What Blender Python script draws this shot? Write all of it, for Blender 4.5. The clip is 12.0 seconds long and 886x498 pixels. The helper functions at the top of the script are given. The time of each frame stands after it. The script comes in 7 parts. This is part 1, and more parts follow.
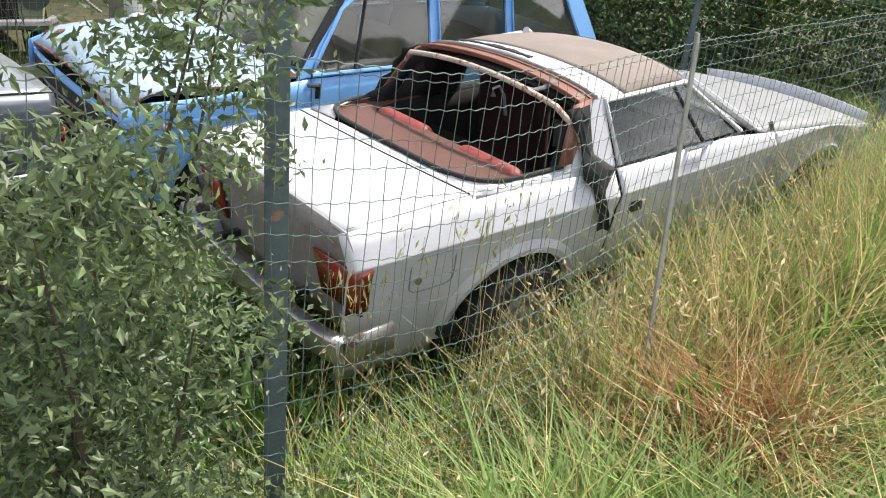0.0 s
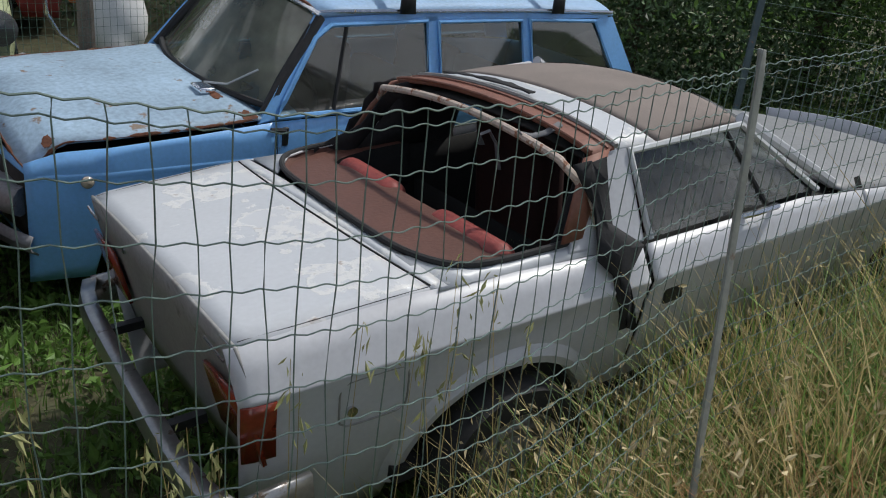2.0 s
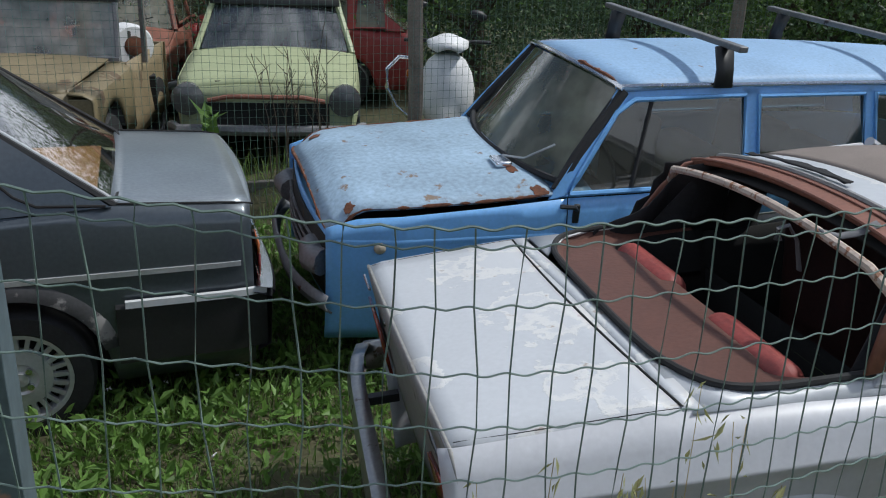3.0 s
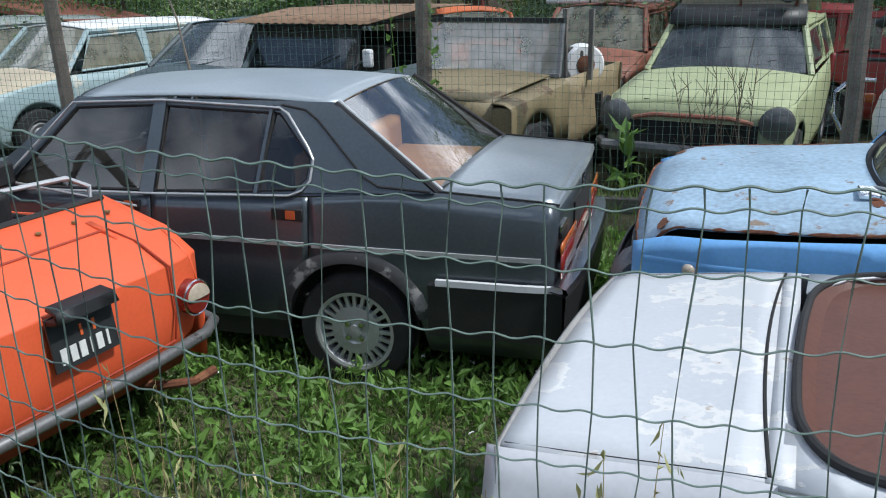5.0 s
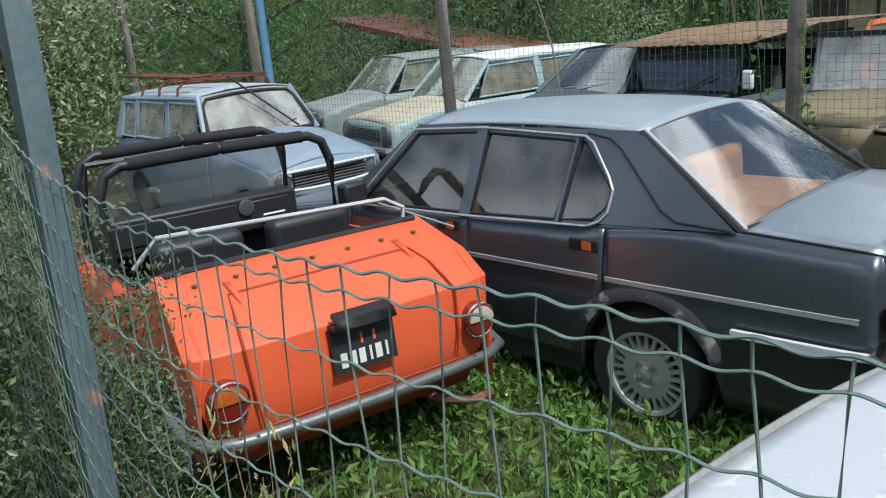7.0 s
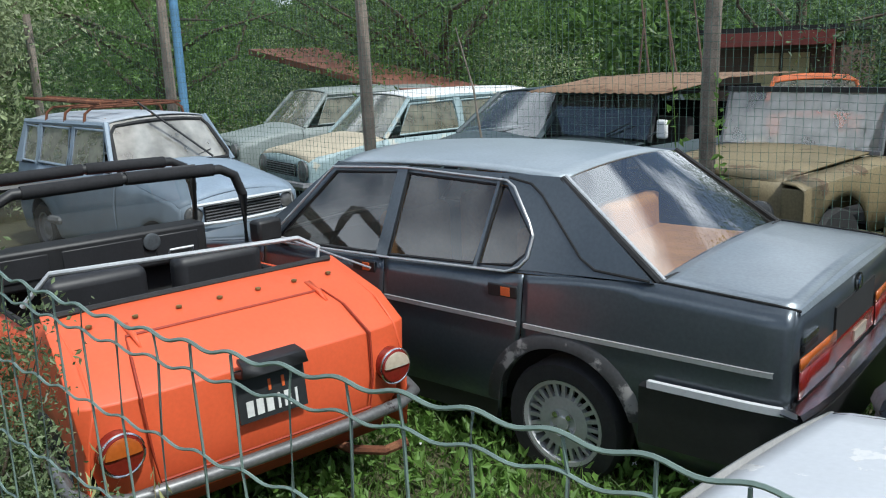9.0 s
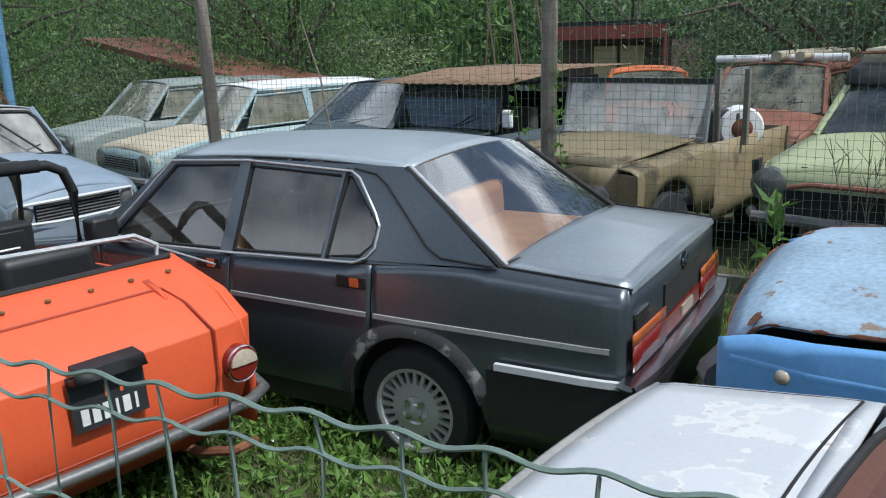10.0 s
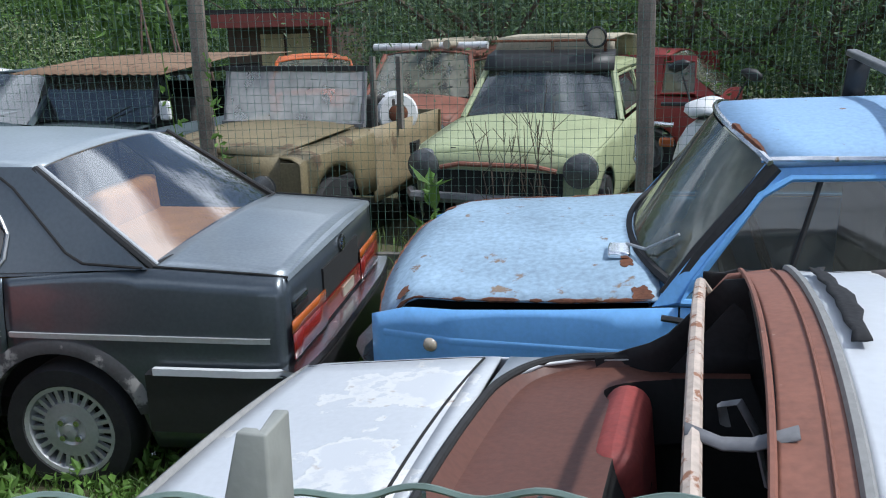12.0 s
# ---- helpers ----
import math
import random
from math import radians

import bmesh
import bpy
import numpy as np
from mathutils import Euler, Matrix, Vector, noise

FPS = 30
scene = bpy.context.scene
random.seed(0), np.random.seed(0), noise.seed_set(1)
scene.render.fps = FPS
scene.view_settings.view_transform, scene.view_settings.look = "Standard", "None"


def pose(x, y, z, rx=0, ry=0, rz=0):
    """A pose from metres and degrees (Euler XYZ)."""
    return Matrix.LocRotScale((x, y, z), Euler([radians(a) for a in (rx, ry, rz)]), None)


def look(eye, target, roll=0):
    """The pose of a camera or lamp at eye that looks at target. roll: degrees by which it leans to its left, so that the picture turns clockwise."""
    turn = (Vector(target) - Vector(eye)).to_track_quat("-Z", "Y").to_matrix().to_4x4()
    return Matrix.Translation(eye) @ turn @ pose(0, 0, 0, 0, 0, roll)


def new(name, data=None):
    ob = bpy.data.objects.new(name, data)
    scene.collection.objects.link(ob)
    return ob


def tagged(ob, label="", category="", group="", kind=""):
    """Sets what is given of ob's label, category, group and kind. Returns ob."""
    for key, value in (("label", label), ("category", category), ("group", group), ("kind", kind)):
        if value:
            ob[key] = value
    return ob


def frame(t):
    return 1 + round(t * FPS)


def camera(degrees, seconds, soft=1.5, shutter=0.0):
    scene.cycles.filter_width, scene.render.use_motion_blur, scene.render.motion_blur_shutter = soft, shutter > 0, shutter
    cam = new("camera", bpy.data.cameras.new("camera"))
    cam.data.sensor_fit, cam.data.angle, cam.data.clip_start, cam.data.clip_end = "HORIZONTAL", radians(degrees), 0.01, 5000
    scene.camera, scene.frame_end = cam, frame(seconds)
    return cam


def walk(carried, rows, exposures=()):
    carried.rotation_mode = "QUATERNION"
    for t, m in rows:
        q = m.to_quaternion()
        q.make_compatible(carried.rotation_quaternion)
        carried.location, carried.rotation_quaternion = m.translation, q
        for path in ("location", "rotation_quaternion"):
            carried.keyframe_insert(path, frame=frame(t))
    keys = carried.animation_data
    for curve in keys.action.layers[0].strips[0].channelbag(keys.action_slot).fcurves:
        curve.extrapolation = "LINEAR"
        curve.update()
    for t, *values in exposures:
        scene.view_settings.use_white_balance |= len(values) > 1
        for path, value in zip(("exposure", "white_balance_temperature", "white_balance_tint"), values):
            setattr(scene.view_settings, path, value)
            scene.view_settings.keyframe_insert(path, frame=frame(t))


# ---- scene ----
cam = camera(56.1, 12.0, 1.1)
PATH = [
    (0, (0.346, 1.488, 2.253), (0.237, 3.297, 1.406), 7.4),
    (0.5, (0.319, 1.964, 1.999), (0.39, 3.808, 1.226), 7.8),
    (0.7, (0.421, 2.034, 1.966), (0.452, 3.884, 1.206), 5.2),
    (1, (0.505, 2.114, 2.026), (0.462, 3.946, 1.224), 5.4),
    (1.5, (0.575, 2.303, 2.032), (0.464, 4.127, 1.218), 5.9),
    (2, (0.536, 2.514, 2.049), (0.297, 4.344, 1.277), 6.2),
    (2.5, (0.519, 2.674, 2.055), (-0.072, 4.429, 1.301), 3.6),
    (3, (0.658, 2.809, 2.058), (-0.332, 4.409, 1.378), 2.3),
    (5, (1.284, 3.542, 1.967), (-0.488, 4.227, 1.342), -1.1),
    (5.5, (1.25, 3.74, 1.933), (-0.608, 4.154, 1.319), -1.3),
    (6, (1.249, 3.949, 1.948), (-0.65, 4.088, 1.336), -3.0),
    (6.5, (1.252, 4.104, 1.938), (-0.659, 4.008, 1.353), -3.5),
    (7, (1.237, 4.162, 1.955), (-0.671, 3.871, 1.429), -5.1),
    (9, (1.119, 4.147, 1.959), (-0.827, 4.059, 1.504), -2.2),
    (9.5, (1.115, 4.17, 1.951), (-0.824, 4.27, 1.47), -1.5),
    (10, (1.123, 4.204, 1.951), (-0.802, 4.451, 1.466), -1.8),
    (10.5, (1.139, 4.236, 1.962), (-0.758, 4.642, 1.475), -1.9),
    (11, (1.143, 4.279, 1.952), (-0.704, 4.871, 1.462), -1.7),
    (11.2, (1.148, 4.282, 1.95), (-0.672, 4.95, 1.457), -1.8),
    (11.5, (1.157, 4.315, 1.953), (-0.622, 5.077, 1.448), -1.7),
    (12, (1.18, 4.351, 1.951), (-0.507, 5.284, 1.42), -1.3),
]
EXPOSURES = [(0.0, 1.0, 6700, 11), (0.5, 0.50, 6520, 11), (1.0, 0.0, 6350, 11), (1.5, -0.3, 6230, 10), (2.0, -0.36, 6200, 9), (3.0, -0.28, 5950, 8), (5.0, 0.10, 5800, 7), (7.0, 0.18, 5850, 4), (9.0, 0.18, 5870, 5), (10.5, 0.09, 5780, 7), (12.0, 0.13, 5680, 8)]
walk(cam, [(t, look(eye, target, roll)) for t, eye, target, roll in PATH], EXPOSURES)

# ---- light and exposure ----
SUN_DIR = Vector((0.49, 0.51, 1.02)).normalized()
world = bpy.data.worlds.new("sky_world")
scene.world = world
world.use_nodes = True
wn = world.node_tree
sky = wn.nodes.new("ShaderNodeTexSky")
sky.sky_type = "NISHITA"
sky.sun_disc = False
sky.sun_elevation = math.asin(SUN_DIR.z)
sky.sun_rotation = math.atan2(SUN_DIR.x, SUN_DIR.y)
sky.dust_density = 2.0
# clouds drifting in the sky
tc = wn.nodes.new("ShaderNodeTexCoord")
cl = wn.nodes.new("ShaderNodeTexNoise")
cl.inputs["Scale"].default_value = 3.2
cl.inputs["Detail"].default_value = 7
cr = wn.nodes.new("ShaderNodeValToRGB")
cr.color_ramp.elements[0].position = 0.50
cr.color_ramp.elements[1].position = 0.60
mx = wn.nodes.new("ShaderNodeMix")
mx.data_type = "RGBA"
mx.inputs["B"].default_value = (17.0, 17.3, 18.0, 1)
wn.links.new(tc.outputs["Generated"], cl.inputs["Vector"])
wn.links.new(cl.outputs["Fac"], cr.inputs["Fac"])
wn.links.new(cr.outputs["Color"], mx.inputs["Factor"])
wn.links.new(sky.outputs["Color"], mx.inputs["A"])
wn.links.new(mx.outputs["Result"], wn.nodes["Background"].inputs["Color"])
wn.nodes["Background"].inputs["Strength"].default_value = 0.088
sun_data = bpy.data.lights.new("sun", "SUN")
sun_data.energy = 3.6
sun_data.angle = radians(2.0)
sun_data.color = (1.0, 0.95, 0.86)
sun = new("sun", sun_data)
sun.matrix_world = look((0, 0, 30), Vector((0, 0, 30)) - SUN_DIR)


# ---- materials ----
def mat(name, base, rough=0.5, metal=0.0, var=0.25, scale=6.0, fine=60.0, bump=0.15, second=None, amount=0.0, second_rough=0.85,
        patch=3.0, coat=0.0, island=0.0, trans=0.0, spec=0.5):
    """A painted or natural surface: base colour with broad and fine variation, and worn patches of a second colour."""
    m = bpy.data.materials.new(name)
    m.use_nodes = True
    n, k = m.node_tree.nodes, m.node_tree.links
    p = n["Principled BSDF"]
    tex = n.new("ShaderNodeTexCoord")
    big, small = n.new("ShaderNodeTexNoise"), n.new("ShaderNodeTexNoise")
    big.inputs["Scale"].default_value, big.inputs["Detail"].default_value = scale, 5
    small.inputs["Scale"].default_value, small.inputs["Detail"].default_value = fine, 4
    for t in (big, small):
        k.new(tex.outputs["Object"], t.inputs["Vector"])
    add = n.new("ShaderNodeMath")
    add.operation = "ADD"
    k.new(big.outputs["Fac"], add.inputs[0])
    k.new(small.outputs["Fac"], add.inputs[1])
    val = n.new("ShaderNodeMapRange")
    val.inputs["From Min"].default_value, val.inputs["From Max"].default_value = 0.6, 1.4
    val.inputs["To Min"].default_value, val.inputs["To Max"].default_value = 1 - var, 1 + var
    k.new(add.outputs[0], val.inputs["Value"])
    last = val.outputs[0]
    if island:
        geo = n.new("ShaderNodeNewGeometry")
        isl = n.new("ShaderNodeMapRange")
        isl.inputs["To Min"].default_value, isl.inputs["To Max"].default_value = 1 - island, 1 + island
        k.new(geo.outputs["Random Per Island"], isl.inputs["Value"])
        mul = n.new("ShaderNodeMath")
        mul.operation = "MULTIPLY"
        k.new(last, mul.inputs[0])
        k.new(isl.outputs[0], mul.inputs[1])
        last = mul.outputs[0]
    tint = n.new("ShaderNodeVectorMath")
    tint.operation = "SCALE"
    tint.inputs[0].default_value = base
    k.new(last, tint.inputs["Scale"])
    col = tint.outputs[0]
    p.inputs["Roughness"].default_value = rough
    if second:
        wear = n.new("ShaderNodeTexNoise")
        wear.inputs["Scale"].default_value, wear.inputs["Detail"].default_value = patch, 9
        wear.inputs["Roughness"].default_value = 0.62
        k.new(tex.outputs["Object"], wear.inputs["Vector"])
        ramp = n.new("ShaderNodeMapRange")
        edge = 0.72 - 0.4 * amount
        ramp.inputs["From Min"].default_value, ramp.inputs["From Max"].default_value = edge, edge + 0.05
        k.new(wear.outputs["Fac"], ramp.inputs["Value"])
        mix = n.new("ShaderNodeMix")
        mix.data_type = "RGBA"
        mix.inputs["B"].default_value = (*second, 1)
        k.new(ramp.outputs[0], mix.inputs["Factor"])
        k.new(col, mix.inputs["A"])
        col = mix.outputs["Result"]
        rr = n.new("ShaderNodeMapRange")
        rr.inputs["To Min"].default_value, rr.inputs["To Max"].default_value = rough, second_rough
        k.new(ramp.outputs[0], rr.inputs["Value"])
        k.new(rr.outputs[0], p.inputs["Roughness"])
    k.new(col, p.inputs["Base Color"])
    p.inputs["Metallic"].default_value = metal
    p.inputs["Coat Weight"].default_value = coat
    p.inputs["Coat Roughness"].default_value = 0.06
    p.inputs["Specular IOR Level"].default_value = spec
    if trans:
        tr = n.new("ShaderNodeBsdfTranslucent")
        k.new(col, tr.inputs["Color"])
        ms = n.new("ShaderNodeMixShader")
        ms.inputs["Fac"].default_value = trans
        k.new(p.outputs[0], ms.inputs[1])
        k.new(tr.outputs[0], ms.inputs[2])
        k.new(ms.outputs[0], n["Material Output"].inputs["Surface"])
    if bump:
        b = n.new("ShaderNodeBump")
        b.inputs["Strength"].default_value = bump
        b.inputs["Distance"].default_value = 0.004
        k.new(add.outputs[0], b.inputs["Height"])
        k.new(b.outputs[0], p.inputs["Normal"])
    return m


def glass_mat(name, tint, dirt=0.12, dirt_colour=(0.35, 0.34, 0.30), gloss_least=0.13):
    """Thin window glass: tinted view through it, mirror gloss by Fresnel, and a film of dust."""
    m = bpy.data.materials.new(name)
    m.use_nodes = True
    n, k = m.node_tree.nodes, m.node_tree.links
    for q in list(n):
        n.remove(q)
    out = n.new("ShaderNodeOutputMaterial")
    clear, gloss, dust = n.new("ShaderNodeBsdfTransparent"), n.new("ShaderNodeBsdfGlossy"), n.new("ShaderNodeBsdfDiffuse")
    clear.inputs["Color"].default_value = (*tint, 1)
    gloss.inputs["Roughness"].default_value = 0.03
    dust.inputs["Color"].default_value = (*dirt_colour, 1)
    lw, pw, fr = n.new("ShaderNodeLayerWeight"), n.new("ShaderNodeMath"), n.new("ShaderNodeMapRange")
    lw.inputs["Blend"].default_value = 0.5
    pw.operation = "POWER"
    pw.inputs[1].default_value = 3.0
    k.new(lw.outputs["Facing"], pw.inputs[0])
    k.new(pw.outputs[0], fr.inputs["Value"])
    fr.inputs["To Min"].default_value, fr.inputs["To Max"].default_value = gloss_least, 0.95
    tex, no = n.new("ShaderNodeTexCoord"), n.new("ShaderNodeTexNoise")
    no.inputs["Scale"].default_value, no.inputs["Detail"].default_value = 5, 6
    k.new(tex.outputs["Object"], no.inputs["Vector"])
    mr = n.new("ShaderNodeMapRange")
    mr.inputs["From Min"].default_value, mr.inputs["From Max"].default_value = 0.3, 0.75
    mr.inputs["To Min"].default_value, mr.inputs["To Max"].default_value = dirt * 0.5, min(1, dirt * 1.6)
    k.new(no.outputs["Fac"], mr.inputs["Value"])
    a, b = n.new("ShaderNodeMixShader"), n.new("ShaderNodeMixShader")
    k.new(mr.outputs[0], a.inputs["Fac"])
    k.new(clear.outputs[0], a.inputs[1])
    k.new(dust.outputs[0], a.inputs[2])
    k.new(fr.outputs[0], b.inputs["Fac"])
    k.new(a.outputs[0], b.inputs[1])
    k.new(gloss.outputs[0], b.inputs[2])
    k.new(b.outputs[0], out.inputs["Surface"])
    return m


def peel_mat(name, base, inside, rim, stain):
    """Dull paint whose clear coat peels off in islands with pale raised rims and a few brown specks."""
    m = mat(name, base, 0.42, var=0.07, scale=2.0, coat=0.12, bump=0.05)
    n, k = m.node_tree.nodes, m.node_tree.links
    p = n["Principled BSDF"]
    tex, wear, fleck = n.new("ShaderNodeTexCoord"), n.new("ShaderNodeTexNoise"), n.new("ShaderNodeTexNoise")
    wear.inputs["Scale"].default_value, wear.inputs["Detail"].default_value, wear.inputs["Roughness"].default_value = 2.3, 9, 0.60
    fleck.inputs["Scale"].default_value, fleck.inputs["Detail"].default_value = 22, 5
    for t in (wear, fleck):
        k.new(tex.outputs["Object"], t.inputs["Vector"])
    col = p.inputs["Base Color"].links[0].from_socket
    ramp = n.new("ShaderNodeValToRGB")
    e = ramp.color_ramp.elements
    e[0].position, e[0].color = 0.545, (0, 0, 0, 1)
    e[1].position, e[1].color = 0.555, (1, 1, 1, 1)
    k.new(wear.outputs["Fac"], ramp.inputs["Fac"])
    edge = n.new("ShaderNodeValToRGB")
    f = edge.color_ramp.elements
    f[0].position, f[0].color = 0.540, (0, 0, 0, 1)
    f[1].position, f[1].color = 0.552, (1, 1, 1, 1)
    g = f.new(0.572)
    g.color = (0.75, 0.75, 0.75, 1)
    h = f.new(0.590)
    h.color = (0, 0, 0, 1)
    k.new(wear.outputs["Fac"], edge.inputs["Fac"])
    spots = n.new("ShaderNodeMapRange")
    spots.inputs["From Min"].default_value, spots.inputs["From Max"].default_value = 0.62, 0.70
    k.new(fleck.outputs["Fac"], spots.inputs["Value"])
    both = n.new("ShaderNodeMath")
    both.operation = "MULTIPLY"
    k.new(spots.outputs[0], both.inputs[0])
    k.new(edge.outputs["Color"], both.inputs[1])
    for fac, colour in ((ramp.outputs["Color"], inside), (edge.outputs["Color"], rim), (both.outputs[0], stain)):
        mix = n.new("ShaderNodeMix")
        mix.data_type = "RGBA"
        mix.inputs["B"].default_value = (*colour, 1)
        k.new(fac, mix.inputs["Factor"])
        k.new(col, mix.inputs["A"])
        col = mix.outputs["Result"]
    k.new(col, p.inputs["Base Color"])
    bump = n.new("ShaderNodeBump")
    bump.inputs["Strength"].default_value, bump.inputs["Distance"].default_value = 0.35, 0.003
    k.new(edge.outputs["Color"], bump.inputs["Height"])
    k.new(bump.outputs[0], p.inputs["Normal"])
    return m


RUST = (0.115, 0.042, 0.020)
M = dict(
    white=peel_mat("white_paint", (0.49, 0.505, 0.53), (0.535, 0.545, 0.565), (0.635, 0.63, 0.615), (0.27, 0.19, 0.13)),
    whiteside=mat("white_side_paint", (0.50, 0.505, 0.535), 0.36, var=0.08, coat=0.25, bump=0.04),
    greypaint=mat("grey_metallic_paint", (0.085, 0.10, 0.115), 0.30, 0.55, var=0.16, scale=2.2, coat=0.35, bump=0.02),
    # roof and boot lid greys: reflected sky light is put into their paler colour
    greytop=mat("sky_pale_grey_paint", (0.33, 0.37, 0.40), 0.38, 0.3, var=0.15, scale=2.5, coat=0.1, bump=0.03),
    greyboot=mat("sky_toned_grey_metallic", (0.25, 0.28, 0.305), 0.33, 0.45, var=0.2, scale=2.0, coat=0.25, bump=0.03),
    bluepaint=mat("sky_blue_paint", (0.185, 0.42, 0.78), 0.38, var=0.12, second=RUST, amount=0.05, patch=3, coat=0.1, bump=0.05),
    bluetop=mat("faded_blue_paint", (0.27, 0.37, 0.47), 0.55, var=0.36, scale=2.2, fine=40, second=(0.21, 0.16, 0.12), amount=0.24, patch=9),
    blueroof=mat("chalky_blue_roof", (0.245, 0.385, 0.57), 0.6, var=0.22, scale=2.2, fine=55, second=(0.20, 0.13, 0.09), amount=0.13, patch=14),
    orange=mat("orange_plastic", (0.67, 0.105, 0.036), 0.48, var=0.09, scale=4, bump=0.05),
    grimydark=mat("grimy_black", (0.022, 0.02, 0.018), 0.85, var=0.4, second=(0.06, 0.03, 0.018), amount=0.3, patch=8),
    rust=mat("rust", RUST, 0.9, var=0.5, scale=14, second=(0.21, 0.09, 0.042), amount=0.35, patch=12, bump=0.5),
    blackrubber=mat("black_rubber", (0.018, 0.018, 0.019), 0.8, var=0.4, scale=12),
    blackplastic=mat("black_plastic", (0.015, 0.015, 0.016), 0.5, var=0.3, scale=9),
    # near black for dark fittings and joints, and for shade painted in the coupe
    dark=mat("dark_fittings_and_shade", (0.012, 0.012, 0.012), 0.9, var=0.3),
    chrome=mat("chrome", (0.62, 0.62, 0.63), 0.22, 1.0, var=0.15, second=(0.30, 0.24, 0.18), amount=0.12, patch=16, bump=0.05),
    trim=mat("bright_trim", (0.60, 0.61, 0.62), 0.34, 0.0, var=0.08, bump=0),
    alloy=mat("alloy_rim", (0.48, 0.49, 0.50), 0.45, 0.5, var=0.15, scale=10),
    redlamp=mat("red_lamp", (0.17, 0.014, 0.010), 0.2, var=0.25, coat=0.6),
    amberlamp=mat("amber_lamp", (0.38, 0.09, 0.014), 0.2, var=0.2, coat=0.6),
    clearlamp=mat("clear_lamp", (0.42, 0.36, 0.28), 0.15, var=0.2, coat=0.6),
    brownvinyl=mat("brown_vinyl", (0.105, 0.043, 0.030), 0.55, var=0.25, scale=4, second=(0.19, 0.10, 0.07), amount=0.1, patch=5, bump=0.3),
    redseat=mat("red_seat_vinyl", (0.25, 0.045, 0.038), 0.6, var=0.3, scale=5, second=(0.30, 0.12, 0.10), amount=0.25, patch=4, bump=0.3),
    browntop=mat("grey_brown_canvas", (0.20, 0.165, 0.145), 0.85, var=0.2, scale=5, fine=200, bump=0.3),
    copper=mat("rusty_painted_hoop", (0.205, 0.085, 0.056), 0.6, var=0.25, scale=7, second=(0.42, 0.33, 0.28), amount=0.14, patch=12),
    canvas=mat("black_canvas", (0.012, 0.012, 0.014), 0.85, var=0.5, scale=8, bump=0.4),
    wiregreen=mat("green_wire", (0.15, 0.205, 0.18), 0.40, var=0.25, scale=20),
    wirefar=mat("far_green_wire", (0.09, 0.155, 0.125), 0.45, var=0.2),
    postgreen=mat("post_green_steel", (0.08, 0.11, 0.12), 0.55, var=0.25, scale=8, second=(0.26, 0.15, 0.11), amount=0.26, patch=14),
    postpale=mat("post_pale_steel", (0.26, 0.265, 0.24), 0.6, var=0.25, scale=6, second=(0.20, 0.13, 0.09), amount=0.2, patch=10),
    wood=mat("grey_wood_post", (0.20, 0.165, 0.135), 0.9, var=0.45, scale=9, fine=90, bump=0.5),
    earth=mat("earth", (0.078, 0.072, 0.036), 0.95, var=0.4, scale=3, second=(0.076, 0.079, 0.036), amount=0.5, patch=7.0, bump=0.6),
    plategrey=mat("plate_black", (0.02, 0.022, 0.024), 0.5, var=0.2),
    platewhite=mat("plate_white", (0.62, 0.62, 0.60), 0.55, var=0.15),
    glassdark=glass_mat("brown_tinted_glass", (0.34, 0.31, 0.27), 0.06, gloss_least=0.11),
    glassclear=glass_mat("window_glass", (0.62, 0.63, 0.62), 0.10),
    glassrear=glass_mat("rear_window_glass", (0.80, 0.76, 0.70), 0.05, gloss_least=0.30),
    glassgrime=glass_mat("filmed_windscreen_glass", (0.34, 0.35, 0.28), 0.60, (0.215, 0.215, 0.155), 0.05),
    glassdusty=glass_mat("dusty_window_glass", (0.62, 0.64, 0.60), 0.52, (0.29, 0.28, 0.21), 0.06),
)


# ---- building blocks ----
def part(name, bm, material, parent=None, label="", smooth=True, thick=0.0, bevel=0.0):
    me = bpy.data.meshes.new(name)
    bmesh.ops.recalc_face_normals(bm, faces=bm.faces)
    bm.to_mesh(me)
    bm.free()
    me.materials.append(material)
    if smooth:
        me.shade_smooth()
        me.set_sharp_from_angle(angle=radians(38))
    ob = new(name, me)
    ob.parent = parent
    if label:
        ob["label"] = label
    if thick:
        so = ob.modifiers.new("thickness", "SOLIDIFY")
        so.thickness, so.offset = thick, -1
    if bevel:
        be = ob.modifiers.new("edge", "BEVEL")
        be.width, be.segments, be.limit_method = bevel, 2 if bevel < 0.03 else 5, "ANGLE"
    return ob


def thing(name, m, label, category, group="", kind=""):
    ob = new(name)
    ob.empty_display_size = 0.1
    ob.matrix_world = m
    return tagged(ob, label, category, group, kind)


def grid(bm, rows, mirror=False):
    vs = [[bm.verts.new(p) for p in r] for r in rows]
    for a, b in zip(vs, vs[1:]):
        for i in range(len(a) - 1):
            bm.faces.new((a[i], a[i + 1], b[i + 1], b[i]))
    if mirror:
        grid(bm, [[(p[0], -p[1], p[2]) for p in r] for r in rows])
    return bm


def box(bm, c, s, m=None):
    r = bmesh.ops.create_cube(bm, size=1)["verts"]
    for v in r:
        v.co = Vector((v.co.x * s[0] + c[0], v.co.y * s[1] + c[1], v.co.z * s[2] + c[2]))
        if m:
            v.co = m @ v.co
    return bm


